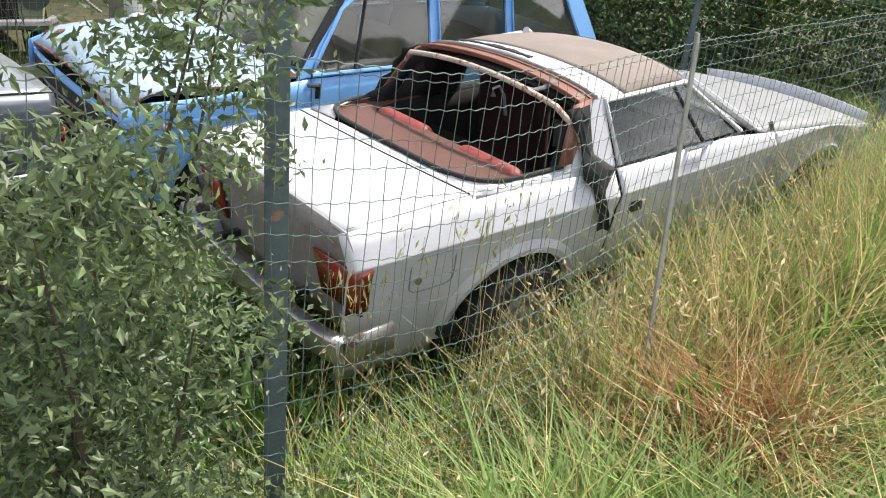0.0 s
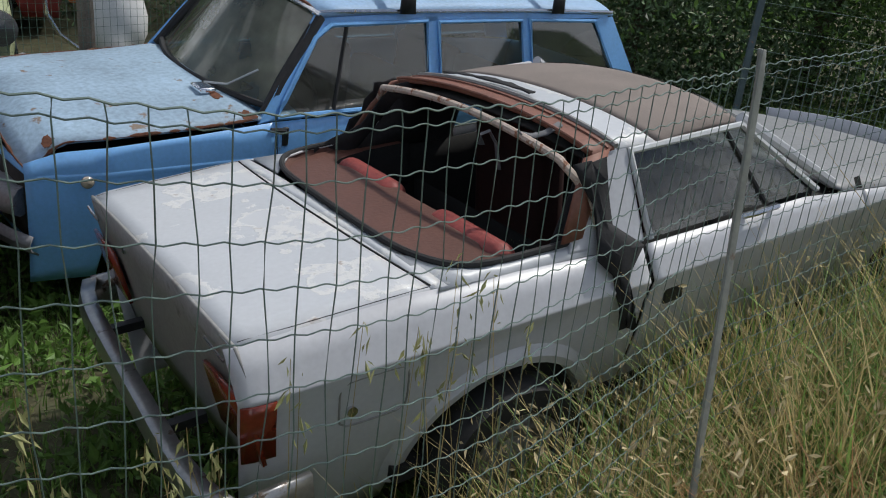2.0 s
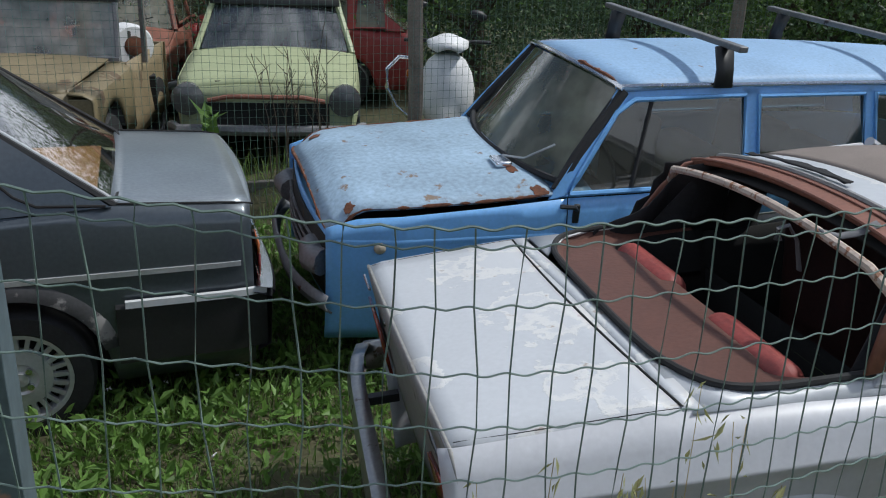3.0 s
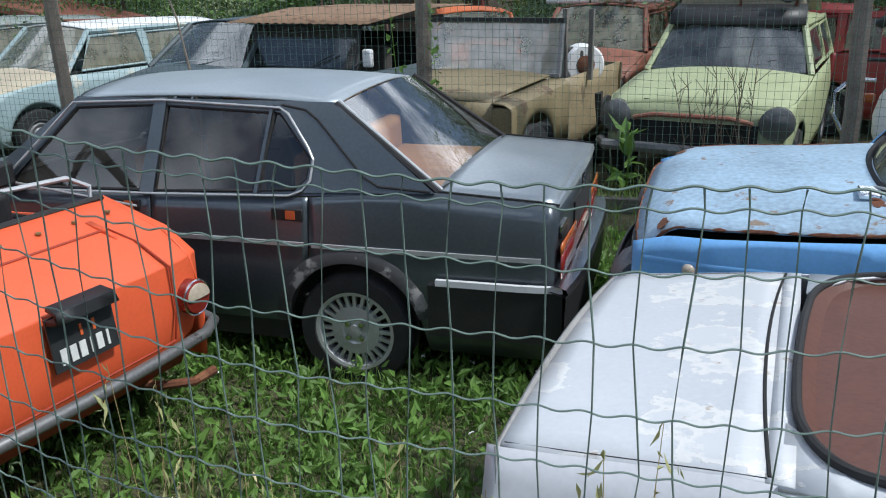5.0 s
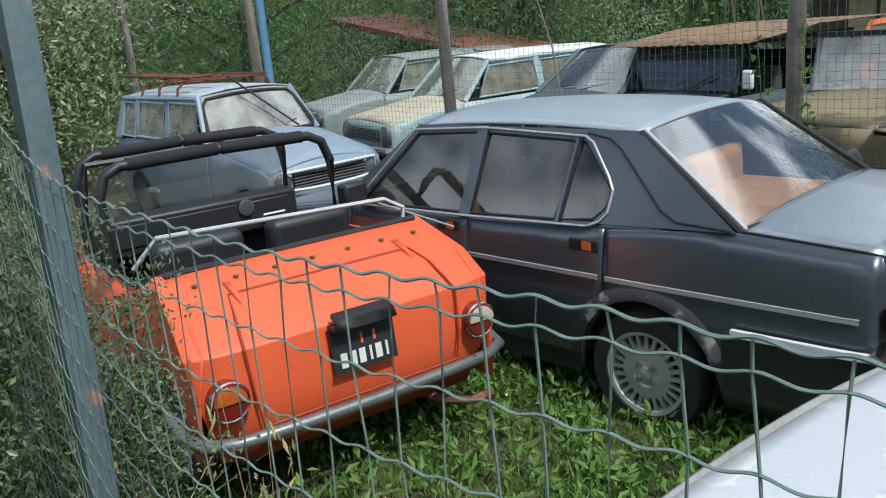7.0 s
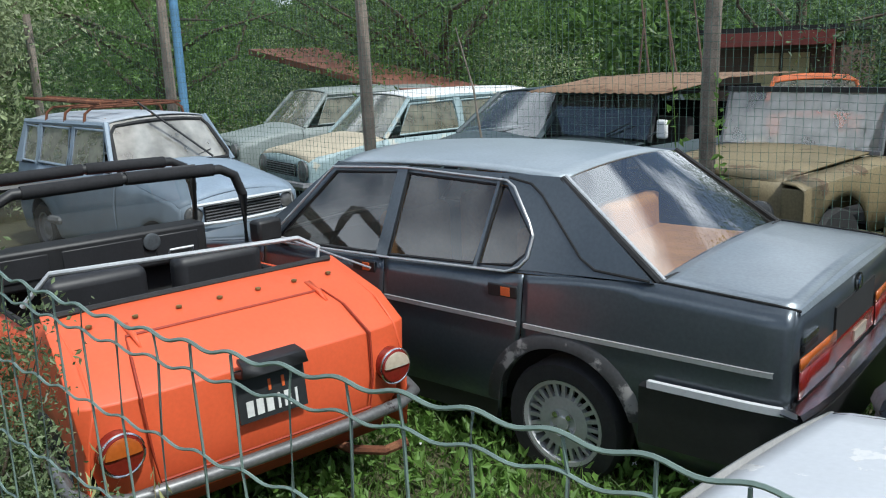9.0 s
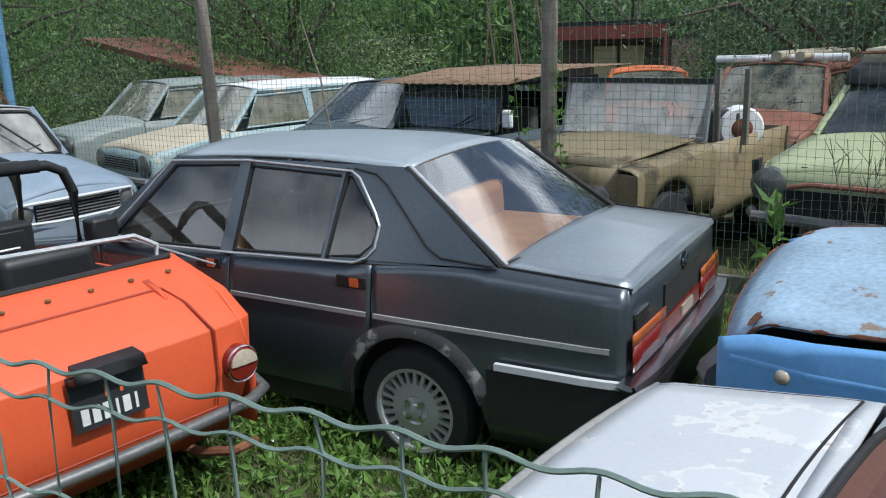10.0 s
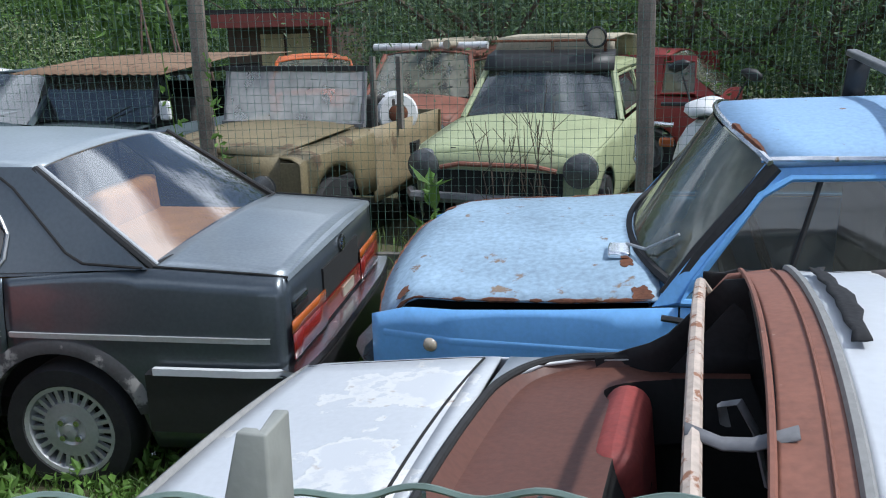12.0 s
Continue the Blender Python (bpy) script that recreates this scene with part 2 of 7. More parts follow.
def tube(bm, pts, r, n=8, closed=False, squash=1.0):
    """A round bar along the points."""
    pts = [Vector(p) for p in pts]
    rings = []
    for i, p in enumerate(pts):
        a = pts[i - 1] if i else (pts[-1] if closed else p)
        b = pts[(i + 1) % len(pts)] if i < len(pts) - 1 or closed else p
        d = (b - a).normalized()
        u = d.cross(Vector((0, 0, 1)))
        u = u.normalized() if u.length > 0.05 else d.cross(Vector((0, 1, 0))).normalized()
        w = u.cross(d)
        rr = r[i] if isinstance(r, (list, tuple)) else r
        rings.append([bm.verts.new(p + (u * math.cos(t) + w * math.sin(t) * squash) * rr) for t in (2 * math.pi * j / n for j in range(n))])
    pairs = list(zip(rings, rings[1:])) + ([(rings[-1], rings[0])] if closed else [])
    for a, b in pairs:
        for j in range(n):
            bm.faces.new((a[j], a[(j + 1) % n], b[(j + 1) % n], b[j]))
    if not closed:
        bm.faces.new(rings[0][::-1])
        bm.faces.new(rings[-1])
    return bm


def lathe(bm, prof, c=(0, 0, 0), n=32):
    """A turned shape about the y axis: prof holds (radius, y)."""
    rings = [[bm.verts.new((c[0] + r * math.cos(t), c[1] + y, c[2] + r * math.sin(t))) for t in (2 * math.pi * j / n for j in range(n))] for r, y in prof]
    for a, b in zip(rings, rings[1:]):
        for j in range(n):
            bm.faces.new((a[j], a[(j + 1) % n], b[(j + 1) % n], b[j]))
    return bm


def poly(bm, pts):
    bm.faces.new([bm.verts.new(p) for p in pts])
    return bm


def lerp(a, b, t):
    return a + (b - a) * t


def table(x, keys):
    """Piecewise smooth value: keys are (x, value) in rising x."""
    if x <= keys[0][0]:
        return keys[0][1]
    for (x0, v0), (x1, v1) in zip(keys, keys[1:]):
        if x <= x1:
            return v0 + (v1 - v0) * (x - x0) / (x1 - x0)
    return keys[-1][1]


def stations(a, b, step=0.035):
    n = max(2, int(round((b - a) / step)) + 1)
    return [a + (b - a) * i / (n - 1) for i in range(n)]


def arched(x, sill, arches):
    z = sill
    for xa, zc, r in arches:
        if abs(x - xa) < r:
            z = max(z, zc + math.sqrt(r * r - (x - xa) ** 2))
    return z


class Shell:
    """The lower body of a car: X ahead, Y to its left, Z up, from under the rear axle. width, top: keys along x."""

    def __init__(self, width, top, sill, arches, bulge=0.05, mid=0.55, crown=0.03, under=0.06):
        self.width, self.top, self.sill, self.arches = width, top, sill, arches
        self.bulge, self.mid, self.crown, self.under = bulge, mid, crown, under

    def y(self, x, z):
        w = table(x, self.width)
        d = z - self.mid
        return w - (self.bulge * (d / 0.45) ** 2 if d > 0 else self.under * (d / 0.45) ** 2)

    def flank(self, x0, x1, s, rows=9, low=None):
        bm = bmesh.new()
        out = []
        for x in stations(x0, x1):
            a = arched(x, self.sill if low is None else low, self.arches)
            b = table(x, self.top)
            a = min(a, b - 0.01)
            out.append([(x, s * self.y(x, z), z) for z in (a + (b - a) * i / rows for i in range(rows + 1))])
        return grid(bm, out)

    def deck(self, x0, x1, inset=0.0, n=14, rise=None):
        bm = bmesh.new()
        out = []
        for x in stations(x0, x1, 0.06):
            z = table(x, self.top)
            w = self.y(x, z) - inset
            c = self.crown if rise is None else rise
            out.append([(x, w * v, z + c * (1 - v * v) + 0.002) for v in (2 * i / n - 1 for i in range(n + 1))])
        return grid(bm, out)

    def end(self, x, z0, z1, bow, n=14, rows=6, lean=0.0):
        """The nose or tail panel; bow: how far its middle stands out."""
        bm = bmesh.new()
        out = []
        for i in range(rows + 1):
            z = z0 + (z1 - z0) * i / rows
            w = self.y(x, z)
            out.append([(x + bow * (1 - v * v) + lean * (i / rows - 0.5), w * v, z + (self.crown * (1 - v * v) if i == rows else 0)) for v in (2 * j / n - 1 for j in range(n + 1))])
        return grid(bm, out)


class CreasedShell(Shell):
    """A lower body with a sharp crease: a facet leaning in above it, and a flank tucking under below."""
    crease = 0.795

    def y(self, x, z):
        w = table(x, self.width)
        if z > self.crease:
            return w - 0.50 * (z - self.crease)
        return w - 0.016 * smooth_step(self.crease, self.crease - 0.05, z) - 0.16 * ((self.crease - z) / 0.6) ** 1.4

    def flank(self, x0, x1, s, rows=9, low=None):
        out = []
        for x in stations(x0, x1):
            a = arched(x, self.sill, self.arches)
            b = table(x, self.top)
            a = min(a, b - 0.01)
            c = min(max(self.crease, a), b)
            if b - c < 0.02 or c - a < 0.012:
                zs = [a + (b - a) * i / 12 for i in range(13)]
            else:
                zs = [a + (c - 0.006 - a) * i / 8 for i in range(9)] + [c, c + 0.006, (c + b) / 2, b]
            out.append([(x, s * self.y(x, z), z) for z in zs])
        return grid(bmesh.new(), out)


def sheet(base, top, bow, n=12, rows=6, lift=0.0):
    """A bowed pane between a base edge and a top edge, each (x, half width, z); bow: how far its middle stands out along x."""
    bm = bmesh.new()
    out = []
    for i in range(rows + 1):
        t = i / rows
        x, w, z = (lerp(a, b, t) for a, b in zip(base, top))
        out.append([(x + bow * (1 - v * v), w * v, z + lift * (1 - v * v) * t) for v in (2 * j / n - 1 for j in range(n + 1))])
    return grid(bm, out)


def roof_panel(front, rear, crown=0.05, bow=(0.06, -0.04), n=14, rows=14, arch=0.03):
    """front, rear: (x, half width, z) of its edges."""
    bm = bmesh.new()
    out = []
    for i in range(rows + 1):
        t = i / rows
        x, w, z = (lerp(a, b, t) for a, b in zip(front, rear))
        z += arch * 4 * t * (1 - t)
        bo = lerp(bow[0], bow[1], t)
        out.append([(x + bo * (1 - v * v), w * v, z + crown * (1 - v ** 2) ** 0.8) for v in (2 * j / n - 1 for j in range(n + 1))])
    return grid(bm, out)


def wheel(parent, x, y, r, rim_r, width=0.17, style="slots", rim_mat=None, flat=0.0):
    """A wheel on the car's flank, facing along the sign of y, at height r."""
    s = 1 if y > 0 else -1
    w = thing_part("wheel", parent)
    w.matrix_local = Matrix.Translation((x, y, r - flat)) @ (Matrix.Identity(4) if s > 0 else Matrix.Rotation(math.pi, 4, "Z"))
    h = width / 2
    bm = lathe(bmesh.new(), [(rim_r * 0.98, -h), (r * 0.93, -h), (r, -h * 0.7), (r, h * 0.7), (r * 0.95, h), (rim_r * 1.05, h), (rim_r, h - 0.012)], n=36)
    part("tyre", bm, M["blackrubber"], w)
    bm = lathe(bmesh.new(), [(rim_r, -h), (rim_r, h - 0.012), (rim_r * 1.02, h - 0.004), (rim_r * 0.93, h - 0.008), (rim_r * 0.90, h - 0.03), (rim_r * 0.88, h - 0.07)], n=36)
    part("rim", bm, rim_mat or M["alloy"], w)
    bm = lathe(bmesh.new(), [(rim_r * 0.9, h - 0.075), (0.001, h - 0.075)], n=24)
    part("brake_backing", bm, M["dark"], w)
    if style == "slots":
        bm = lathe(bmesh.new(), [(rim_r * 0.66, h - 0.045), (rim_r * 0.62, h - 0.018), (rim_r * 0.35, h - 0.012), (rim_r * 0.30, h - 0.02), (rim_r * 0.16, h - 0.02), (rim_r * 0.15, h - 0.004), (0.001, h - 0.002)], n=36)
        part("hub_disc", bm, rim_mat or M["alloy"], w)
        spoke = None
        for i in range(24):
            a = 2 * math.pi * i / 24
            if spoke is None:
                bm = bmesh.new()
                box(bm, (rim_r * 0.78, h - 0.03, 0), (rim_r * 0.34, 0.02, rim_r * 0.09))
                spoke = part("spoke", bm, rim_mat or M["alloy"], w, smooth=False)
                ob = spoke
            else:
                ob = new("spoke", spoke.data)
                ob.parent = w
            ob.matrix_local = Matrix.Rotation(a, 4, "Y")
        for i in range(4):
            a = 2 * math.pi * (i + 0.5) / 4
            bm = lathe(bmesh.new(), [(0.014, h - 0.02), (0.014, h - 0.002), (0.001, h)], (rim_r * 0.25 * math.cos(a), 0, rim_r * 0.25 * math.sin(a)), 10)
            part("wheel_nut", bm, M["chrome"], w)
    else:
        bm = lathe(bmesh.new(), [(rim_r * 0.9, h - 0.04), (rim_r * 0.7, h - 0.02), (rim_r * 0.5, h - 0.035), (rim_r * 0.3, h - 0.01), (0.001, h)], n=28)
        part("hub_disc", bm, rim_mat or M["alloy"], w)
    return w


def thing_part(name, parent):
    ob = new(name)
    ob.empty_display_size = 0.05
    ob.parent = parent
    return ob


def band(bm, line, width, out, s=1):
    """A moulding along a line of (x, y, z) points, standing out by `out` in y."""
    rows = []
    for x, y, z in line:
        rows.append([(x, s * y, z - width / 2), (x, s * (y + out), z - width / 2), (x, s * (y + out), z + width / 2), (x, s * y, z + width / 2)])
    return grid(bm, rows)


def smooth_line(pts, n):
    """A rounder line through the points, n pieces between each two."""
    out = []
    for i in range(len(pts) - 1):
        a, b, c, d = pts[max(0, i - 1)], pts[i], pts[i + 1], pts[min(len(pts) - 1, i + 2)]
        for k in range(n):
            t = k / n
            out.append(tuple(0.5 * (2 * q + (r - p) * t + (2 * p - 5 * q + 4 * r - e) * t * t + (3 * q - p - 3 * r + e) * t ** 3) for p, q, r, e in zip(a, b, c, d)))
    return out + [tuple(pts[-1])]


def smooth_step(a, b, x):
    t = min(1.0, max(0.0, (x - a) / (b - a)))
    return t * t * (3 - 2 * t)


# ---- ground ----
NEAR_A, NEAR_B = Vector((-0.144, 3.197)), Vector((0.96, 4.385))
NEAR_D = (NEAR_B - NEAR_A).normalized()
NEAR_N = Vector((NEAR_D.y, -NEAR_D.x))  # towards the path outside
FAR_A, FAR_B = Vector((-4.81, 5.74)), Vector((-3.00, 8.24))
FAR_D = (FAR_B - FAR_A).normalized()
FAR_N = Vector((FAR_D.y, -FAR_D.x))  # towards the yard


def ground_z(x, y):
    p = Vector((x, y))
    out = (p - NEAR_A).dot(NEAR_N)
    along = (p - NEAR_A).dot(NEAR_D)
    z = 0.45 * smooth_step(-0.15, 0.75, out) + 0.55 * smooth_step(2.0, 4.8, along) * smooth_step(-0.1, 0.7, out)
    f = x * 0.725 + y * 0.689
    u = x * 0.689 - y * 0.725
    z += 0.105 * max(0.0, min(f, 7.5) - 2.75) * smooth_step(-5.0, -4.5, u) * smooth_step(0.9, -0.1, out) * 0.95
    side = (x + 0.294) * 0.76 - (y - 8.41) * 0.65
    ahead = -(x + 0.294) * 0.65 - (y - 8.41) * 0.76
    z += 0.10 * smooth_step(0.55, -0.6, side) * smooth_step(-3.2, -2.6, side) * smooth_step(3.4, 2.9, ahead) * smooth_step(-2.0, -1.2, ahead)
    back = -(p - FAR_A).dot(FAR_N)
    z += 0.16 * smooth_step(-0.05, 0.15, back)
    z += 0.025 * noise.noise((x * 1.3, y * 1.3, 0)) + 0.01 * noise.noise((x * 5, y * 5, 3))
    return z


def axis(a, b, near_a, near_b, fine, coarse):
    v, out = a, []
    while v < b:
        out.append(v)
        v += fine if near_a <= v < near_b else coarse
    return out + [b]


xs, ys = axis(-60, 60, -9, 4, 0.1, 3.0), axis(-50, 80, 0, 11, 0.1, 3.0)
bm = grid(bmesh.new(), [[(x, y, ground_z(x, y)) for y in ys] for x in xs])
tagged(part("ground", bm, M["earth"]), "dark earth ground of a yard with a grassy bank", "ground", kind="structure")


# ---- grey saloon ----
def grey_saloon(m):
    car = thing("saloon_car", m, "dark grey metallic four-door saloon with sky-paled roof in grass", "car")
    top = [(-1.015, 0.955), (-0.98, 0.975), (-0.42, 1.005), (0.2, 0.955), (2.2, 0.90), (3.2, 0.76), (3.33, 0.70)]
    sh = Shell([(-1.015, 0.775), (-0.9, 0.80), (0, 0.82), (2.4, 0.82), (3.1, 0.79), (3.33, 0.74)], top, 0.21,
               [(0, 0.29, 0.36), (2.51, 0.29, 0.36)], bulge=0.05, mid=0.55)
    for s, side in ((1, "left"), (-1, "right")):
        for name, a, b in (("rear_wing", -0.985, 0.215), ("rear_door", 0.222, 1.10), ("front_door", 1.107, 2.10), ("front_wing", 2.107, 3.33)):
            part(name, sh.flank(a, b, s), M["greypaint"], car, thick=0.006)
        for x in (0.2185, 1.1035, 2.1035):
            bm = bmesh.new()
            grid(bm, [[(x - 0.02, s * (sh.y(x, z) - 0.012), z), (x + 0.02, s * (sh.y(x, z) - 0.012), z)] for z in (0.70, 0.8, 0.9, 0.94)])
            part("door_gap", bm, M["dark"], car)
        # side moulding and wheel-arch lip
        bm = bmesh.new()
        for a, b in ((-0.93, 0.20), (0.24, 1.09), (1.12, 2.09)):
            band(bm, [(x, sh.y(x, 0.72) - 0.002, 0.718 + 0.01 * (x + 0.9) * 0.3) for x in stations(a, b, 0.1)], 0.022, 0.012, s)
        part("side_moulding", bm, M["alloy"], car, "dull aluminium side strip")
        for xa in (0, 2.51):
            bm = bmesh.new()
            rows = []
            for i in range(21):
                t = math.pi * (0.02 + 0.9 * i / 20) if xa == 0 else math.pi * i / 20
                rows.append([(xa + r * math.cos(t), s * (sh.y(xa + r * math.cos(t), 0.29 + r * math.sin(t)) + o), 0.29 + r * math.sin(t)) for r, o in ((0.352, -0.05), (0.355, 0.012), (0.40, 0.014), (0.43, -0.003))])
            grid(bm, rows)
            part("arch_trim", bm, M["scuffed"], car, "scuffed dark plastic wheel-arch trim")
        # sill
        bm = bmesh.new()
        band(bm, [(x, sh.y(x, 0.24) - 0.02, 0.25) for x in stations(0.37, 2.14, 0.2)], 0.10, 0.03, s)
        part("sill", bm, M["blackplastic"], car)
        # side windows: corner points along the car and up
        base_y, top_y, zb, zt = 0.765, 0.60, 0.955, 1.385

        def gy(z, o=0.0):
            return s * (lerp(base_y, top_y, (z - zb) / (zt - zb)) + o)
        wins = (("rear_quarter_window", [(0.30, 0.985), (0.50, 0.968), (0.44, 1.33), (0.40, 1.325), (0.225, 1.13), (0.235, 1.04)]),
                ("rear_door_window", [(0.52, 0.967), (1.08, 0.945), (1.05, 1.355), (0.46, 1.335)]),
                ("front_door_window", [(1.17, 0.943), (1.98, 0.925), (1.60, 1.335), (1.13, 1.357)]))
        for name, pts in wins:
            bm = poly(bmesh.new(), [(x, gy(z, 0.0), z) for x, z in pts])
            part(name, bm, M["glassdark"], car, smooth=False).visible_shadow = False
            bm = tube(bmesh.new(), [(x, gy(z, 0.004), z) for x, z in pts], 0.009, 6, closed=True)
            part("window_trim", bm, M["blackrubber"], car)
        bm = bmesh.new()
        tube(bm, [(x, gy(z, 0.022), z) for x, z in ((2.05, 0.915), (1.10, 0.932), (0.32, 0.958), (0.25, 0.985), (0.212, 1.03), (0.205, 1.13), (0.24, 1.185), (0.36, 1.335), (0.41, 1.362), (1.08, 1.385), (1.62, 1.362), (1.78, 1.20), (2.05, 0.93))], 0.0065, 6)
        part("chrome_window_line", bm, M["alloy"], car)
        # pillars
        quads = ([(2.25, 0.90), (2.03, 0.91), (1.60, 1.345), (1.62, 1.385)], [(1.165, 0.93), (1.085, 0.93), (1.055, 1.39), (1.125, 1.39)],
                 [(0.515, 0.95), (0.495, 0.95), (0.445, 1.37), (0.462, 1.37)],
                 [(0.30, 0.965), (-0.42, 0.995), (0.12, 1.385), (0.42, 1.385), (0.40, 1.33), (0.22, 1.13), (0.23, 1.03)],
                 [(1.62, 1.39), (0.12, 1.39), (0.40, 1.335), (1.05, 1.357), (1.60, 1.34)],
                 [(2.25, 0.88), (-0.42, 0.98), (0.30, 0.975), (1.1, 0.945), (2.03, 0.922)])
        for i, q in enumerate(quads):
            bm = poly(bmesh.new(), [(x, gy(z, -0.003), z) for x, z in q])
            part("pillar", bm, M["greypaint"], car, smooth=False, thick=0.02)
        # door handle and mirror
        for x in (0.33, 1.25):
            bm = box(bmesh.new(), (x, s * (sh.y(x, 0.865) + 0.002), 0.865), (0.17, 0.012, 0.062))
            h = part("door_handle", bm, M["blackplastic"], car, bevel=0.006)
            bm = box(bmesh.new(), (x - 0.02, s * (sh.y(x, 0.865) + 0.009), 0.865), (0.05, 0.006, 0.042))
            part("handle_marker", bm, M["orangedot"], h, "orange-red marker in the handle")
        bm = box(bmesh.new(), (1.98, s * 0.87, 1.0), (0.10, 0.17, 0.13))
        part("mirror", bm, M["blackplastic"], car, bevel=0.02)
        # bumper flank
        bm = bmesh.new()
        for (z0, z1, o) in ((0.30, 0.575, 0.035),):
            grid(bm, [[(x, s * (sh.y(x, 0.5) - 0.01), z0), (x, s * (sh.y(x, 0.5) + o), z0 + 0.02), (x, s * (sh.y(x, 0.5) + o), z1), (x, s * (sh.y(x, 0.5) - 0.01), z1 + 0.01)] for x in stations(-1.035, -0.40, 0.1)])
        part("bumper_side", bm, M["blackplastic"], car)
        bm = bmesh.new()
        band(bm, [(x, sh.y(x, 0.5) + 0.02, 0.592) for x in stations(-1.035, -0.44, 0.1)], 0.030, 0.024, s)
        part("bumper_chrome_side", bm, M["trim"], car)
        # tail lamps
        bm = grid(bmesh.new(), [[(-1.020 - 0.012 * (1 - v), s * lerp(0.33, 0.755, v), z) for z in (0.742, 0.765, 0.792)] for v in (0, 0.25, 0.5, 0.75, 1)])
        part("indicator_lamp", bm, M["amberlamp"], car, thick=0.008)
        bm = grid(bmesh.new(), [[(-1.022 - 0.012 * (1 - v), s * lerp(0.33, 0.755, v), z) for z in (0.63, 0.68, 0.738)] for v in (0, 0.25, 0.5, 0.75, 1)])
        part("tail_lamp", bm, M["redlamp"], car, thick=0.008)
        for x in (0, 2.51):
            wheel(car, x, s * 0.72, 0.30, 0.205, 0.19, flat=0.02)
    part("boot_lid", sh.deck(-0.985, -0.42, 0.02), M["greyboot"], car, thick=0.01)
    part("bonnet", sh.deck(2.2, 3.33, 0.02), M["greypaint"], car, thick=0.01)
    part("tail_panel", sh.end(-0.985, 0.50, 0.965, -0.03), M["greypaint"], car, thick=0.01)
    z0, w0 = table(-0.985, top), sh.y(-0.985, 0.97) - 0.02
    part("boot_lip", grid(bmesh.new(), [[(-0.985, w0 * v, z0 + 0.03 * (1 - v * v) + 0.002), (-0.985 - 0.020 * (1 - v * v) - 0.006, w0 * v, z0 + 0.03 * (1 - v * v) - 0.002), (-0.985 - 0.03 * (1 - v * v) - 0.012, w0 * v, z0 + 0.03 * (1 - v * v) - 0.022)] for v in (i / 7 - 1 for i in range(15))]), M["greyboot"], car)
    part("nose_panel", sh.end(3.33, 0.35, 0.69, 0.05), M["greypaint"], car, thick=0.01)
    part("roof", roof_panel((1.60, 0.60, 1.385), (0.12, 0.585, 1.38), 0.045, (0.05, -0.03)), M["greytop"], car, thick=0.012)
    part("windscreen", sheet((2.24, 0.70, 0.905), (1.64, 0.585, 1.375), 0.07, lift=0.04), M["glassdark"], car).visible_shadow = False
    part("rear_window", sheet((-0.43, 0.70, 1.0), (0.10, 0.575, 1.385), -0.05, lift=0.04), M["glassrear"], car).visible_shadow = False
    for s in (1, -1):
        bm = tube(bmesh.new(), [(-0.44, s * 0.71, 1.005), (0.11, s * 0.588, 1.393)], 0.013 if s > 0 else 0.010, 6)
        part("rear_window_trim", bm, M["alloy"] if s > 0 else M["blackrubber"], car)
        part("window_seal", tube(bmesh.new(), [(-0.435, s * 0.728, 0.997), (0.118, s * 0.603, 1.385)], 0.017, 6), M["blackrubber"], car)
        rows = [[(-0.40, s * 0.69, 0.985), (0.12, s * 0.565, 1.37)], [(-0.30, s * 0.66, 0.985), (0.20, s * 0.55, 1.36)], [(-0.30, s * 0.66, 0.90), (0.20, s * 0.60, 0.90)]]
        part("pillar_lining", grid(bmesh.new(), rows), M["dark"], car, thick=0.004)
    bm = tube(bmesh.new(), [(-0.435 - 0.05 * (1 - v * v), 0.70 * v, 1.008 + 0.0 * v) for v in (-1, -0.5, 0, 0.5, 1)], 0.010, 6)
    part("rear_window_seal", bm, M["blackrubber"], car)
    for s in (1, -1):
        part("quarter_seam", tube(bmesh.new(), [(x, s * (0.765 - 0.165 * (z - 0.955) / 0.43 + 0.020), z) for x, z in ((0.40, 1.375), (0.27, 1.355), (0.20, 1.31), (-0.06, 1.06), (-0.14, 1.02), (-0.40, 1.008))], 0.006, 6), M["dark"], car)
        part("boot_gap", tube(bmesh.new(), [(x, s * (sh.y(x, table(x, top)) - 0.012), table(x, top) + 0.006) for x in stations(-1.0, -0.44, 0.1)], 0.005, 6), M["dark"], car)
    # number-plate recess, lower red panel, boot badge and script plates
    bm = box(bmesh.new(), (-1.013, 0, 0.805), (0.014, 0.62, 0.15))
    part("plate_recess", bm, M["dark"], car)
    bm = box(bmesh.new(), (-1.018, 0, 0.68), (0.016, 0.64, 0.09))
    part("tail_panel_red", bm, M["redlamp"], car, "dull red centre panel")
    bm = box(bmesh.new(), (-1.028, -0.06, 0.68), (0.01, 0.2, 0.05))
    part("reflector", bm, M["clearlamp"], car)
    bm = lathe(bmesh.new(), [(0.038, 0), (0.038, 0.010), (0.03, 0.014), (0.001, 0.014)], n=24)
    bmesh.ops.rotate(bm, verts=bm.verts, matrix=Matrix.Rotation(radians(90), 3, "Z"))
    bmesh.ops.translate(bm, verts=bm.verts, vec=(-1.020, 0, 0.925))
    part("badge", bm, M["chrome"], car)
    for z in (0.845, 0.81):
        bm = box(bmesh.new(), (-1.003, 0.60, z), (0.012, 0.17, 0.022))
        part("script_plate", bm, M["chrome"] if z > 0.83 else M["blackplastic"], car)
    # rear bumper
    bm = bmesh.new()
    n = 12
    rows = []
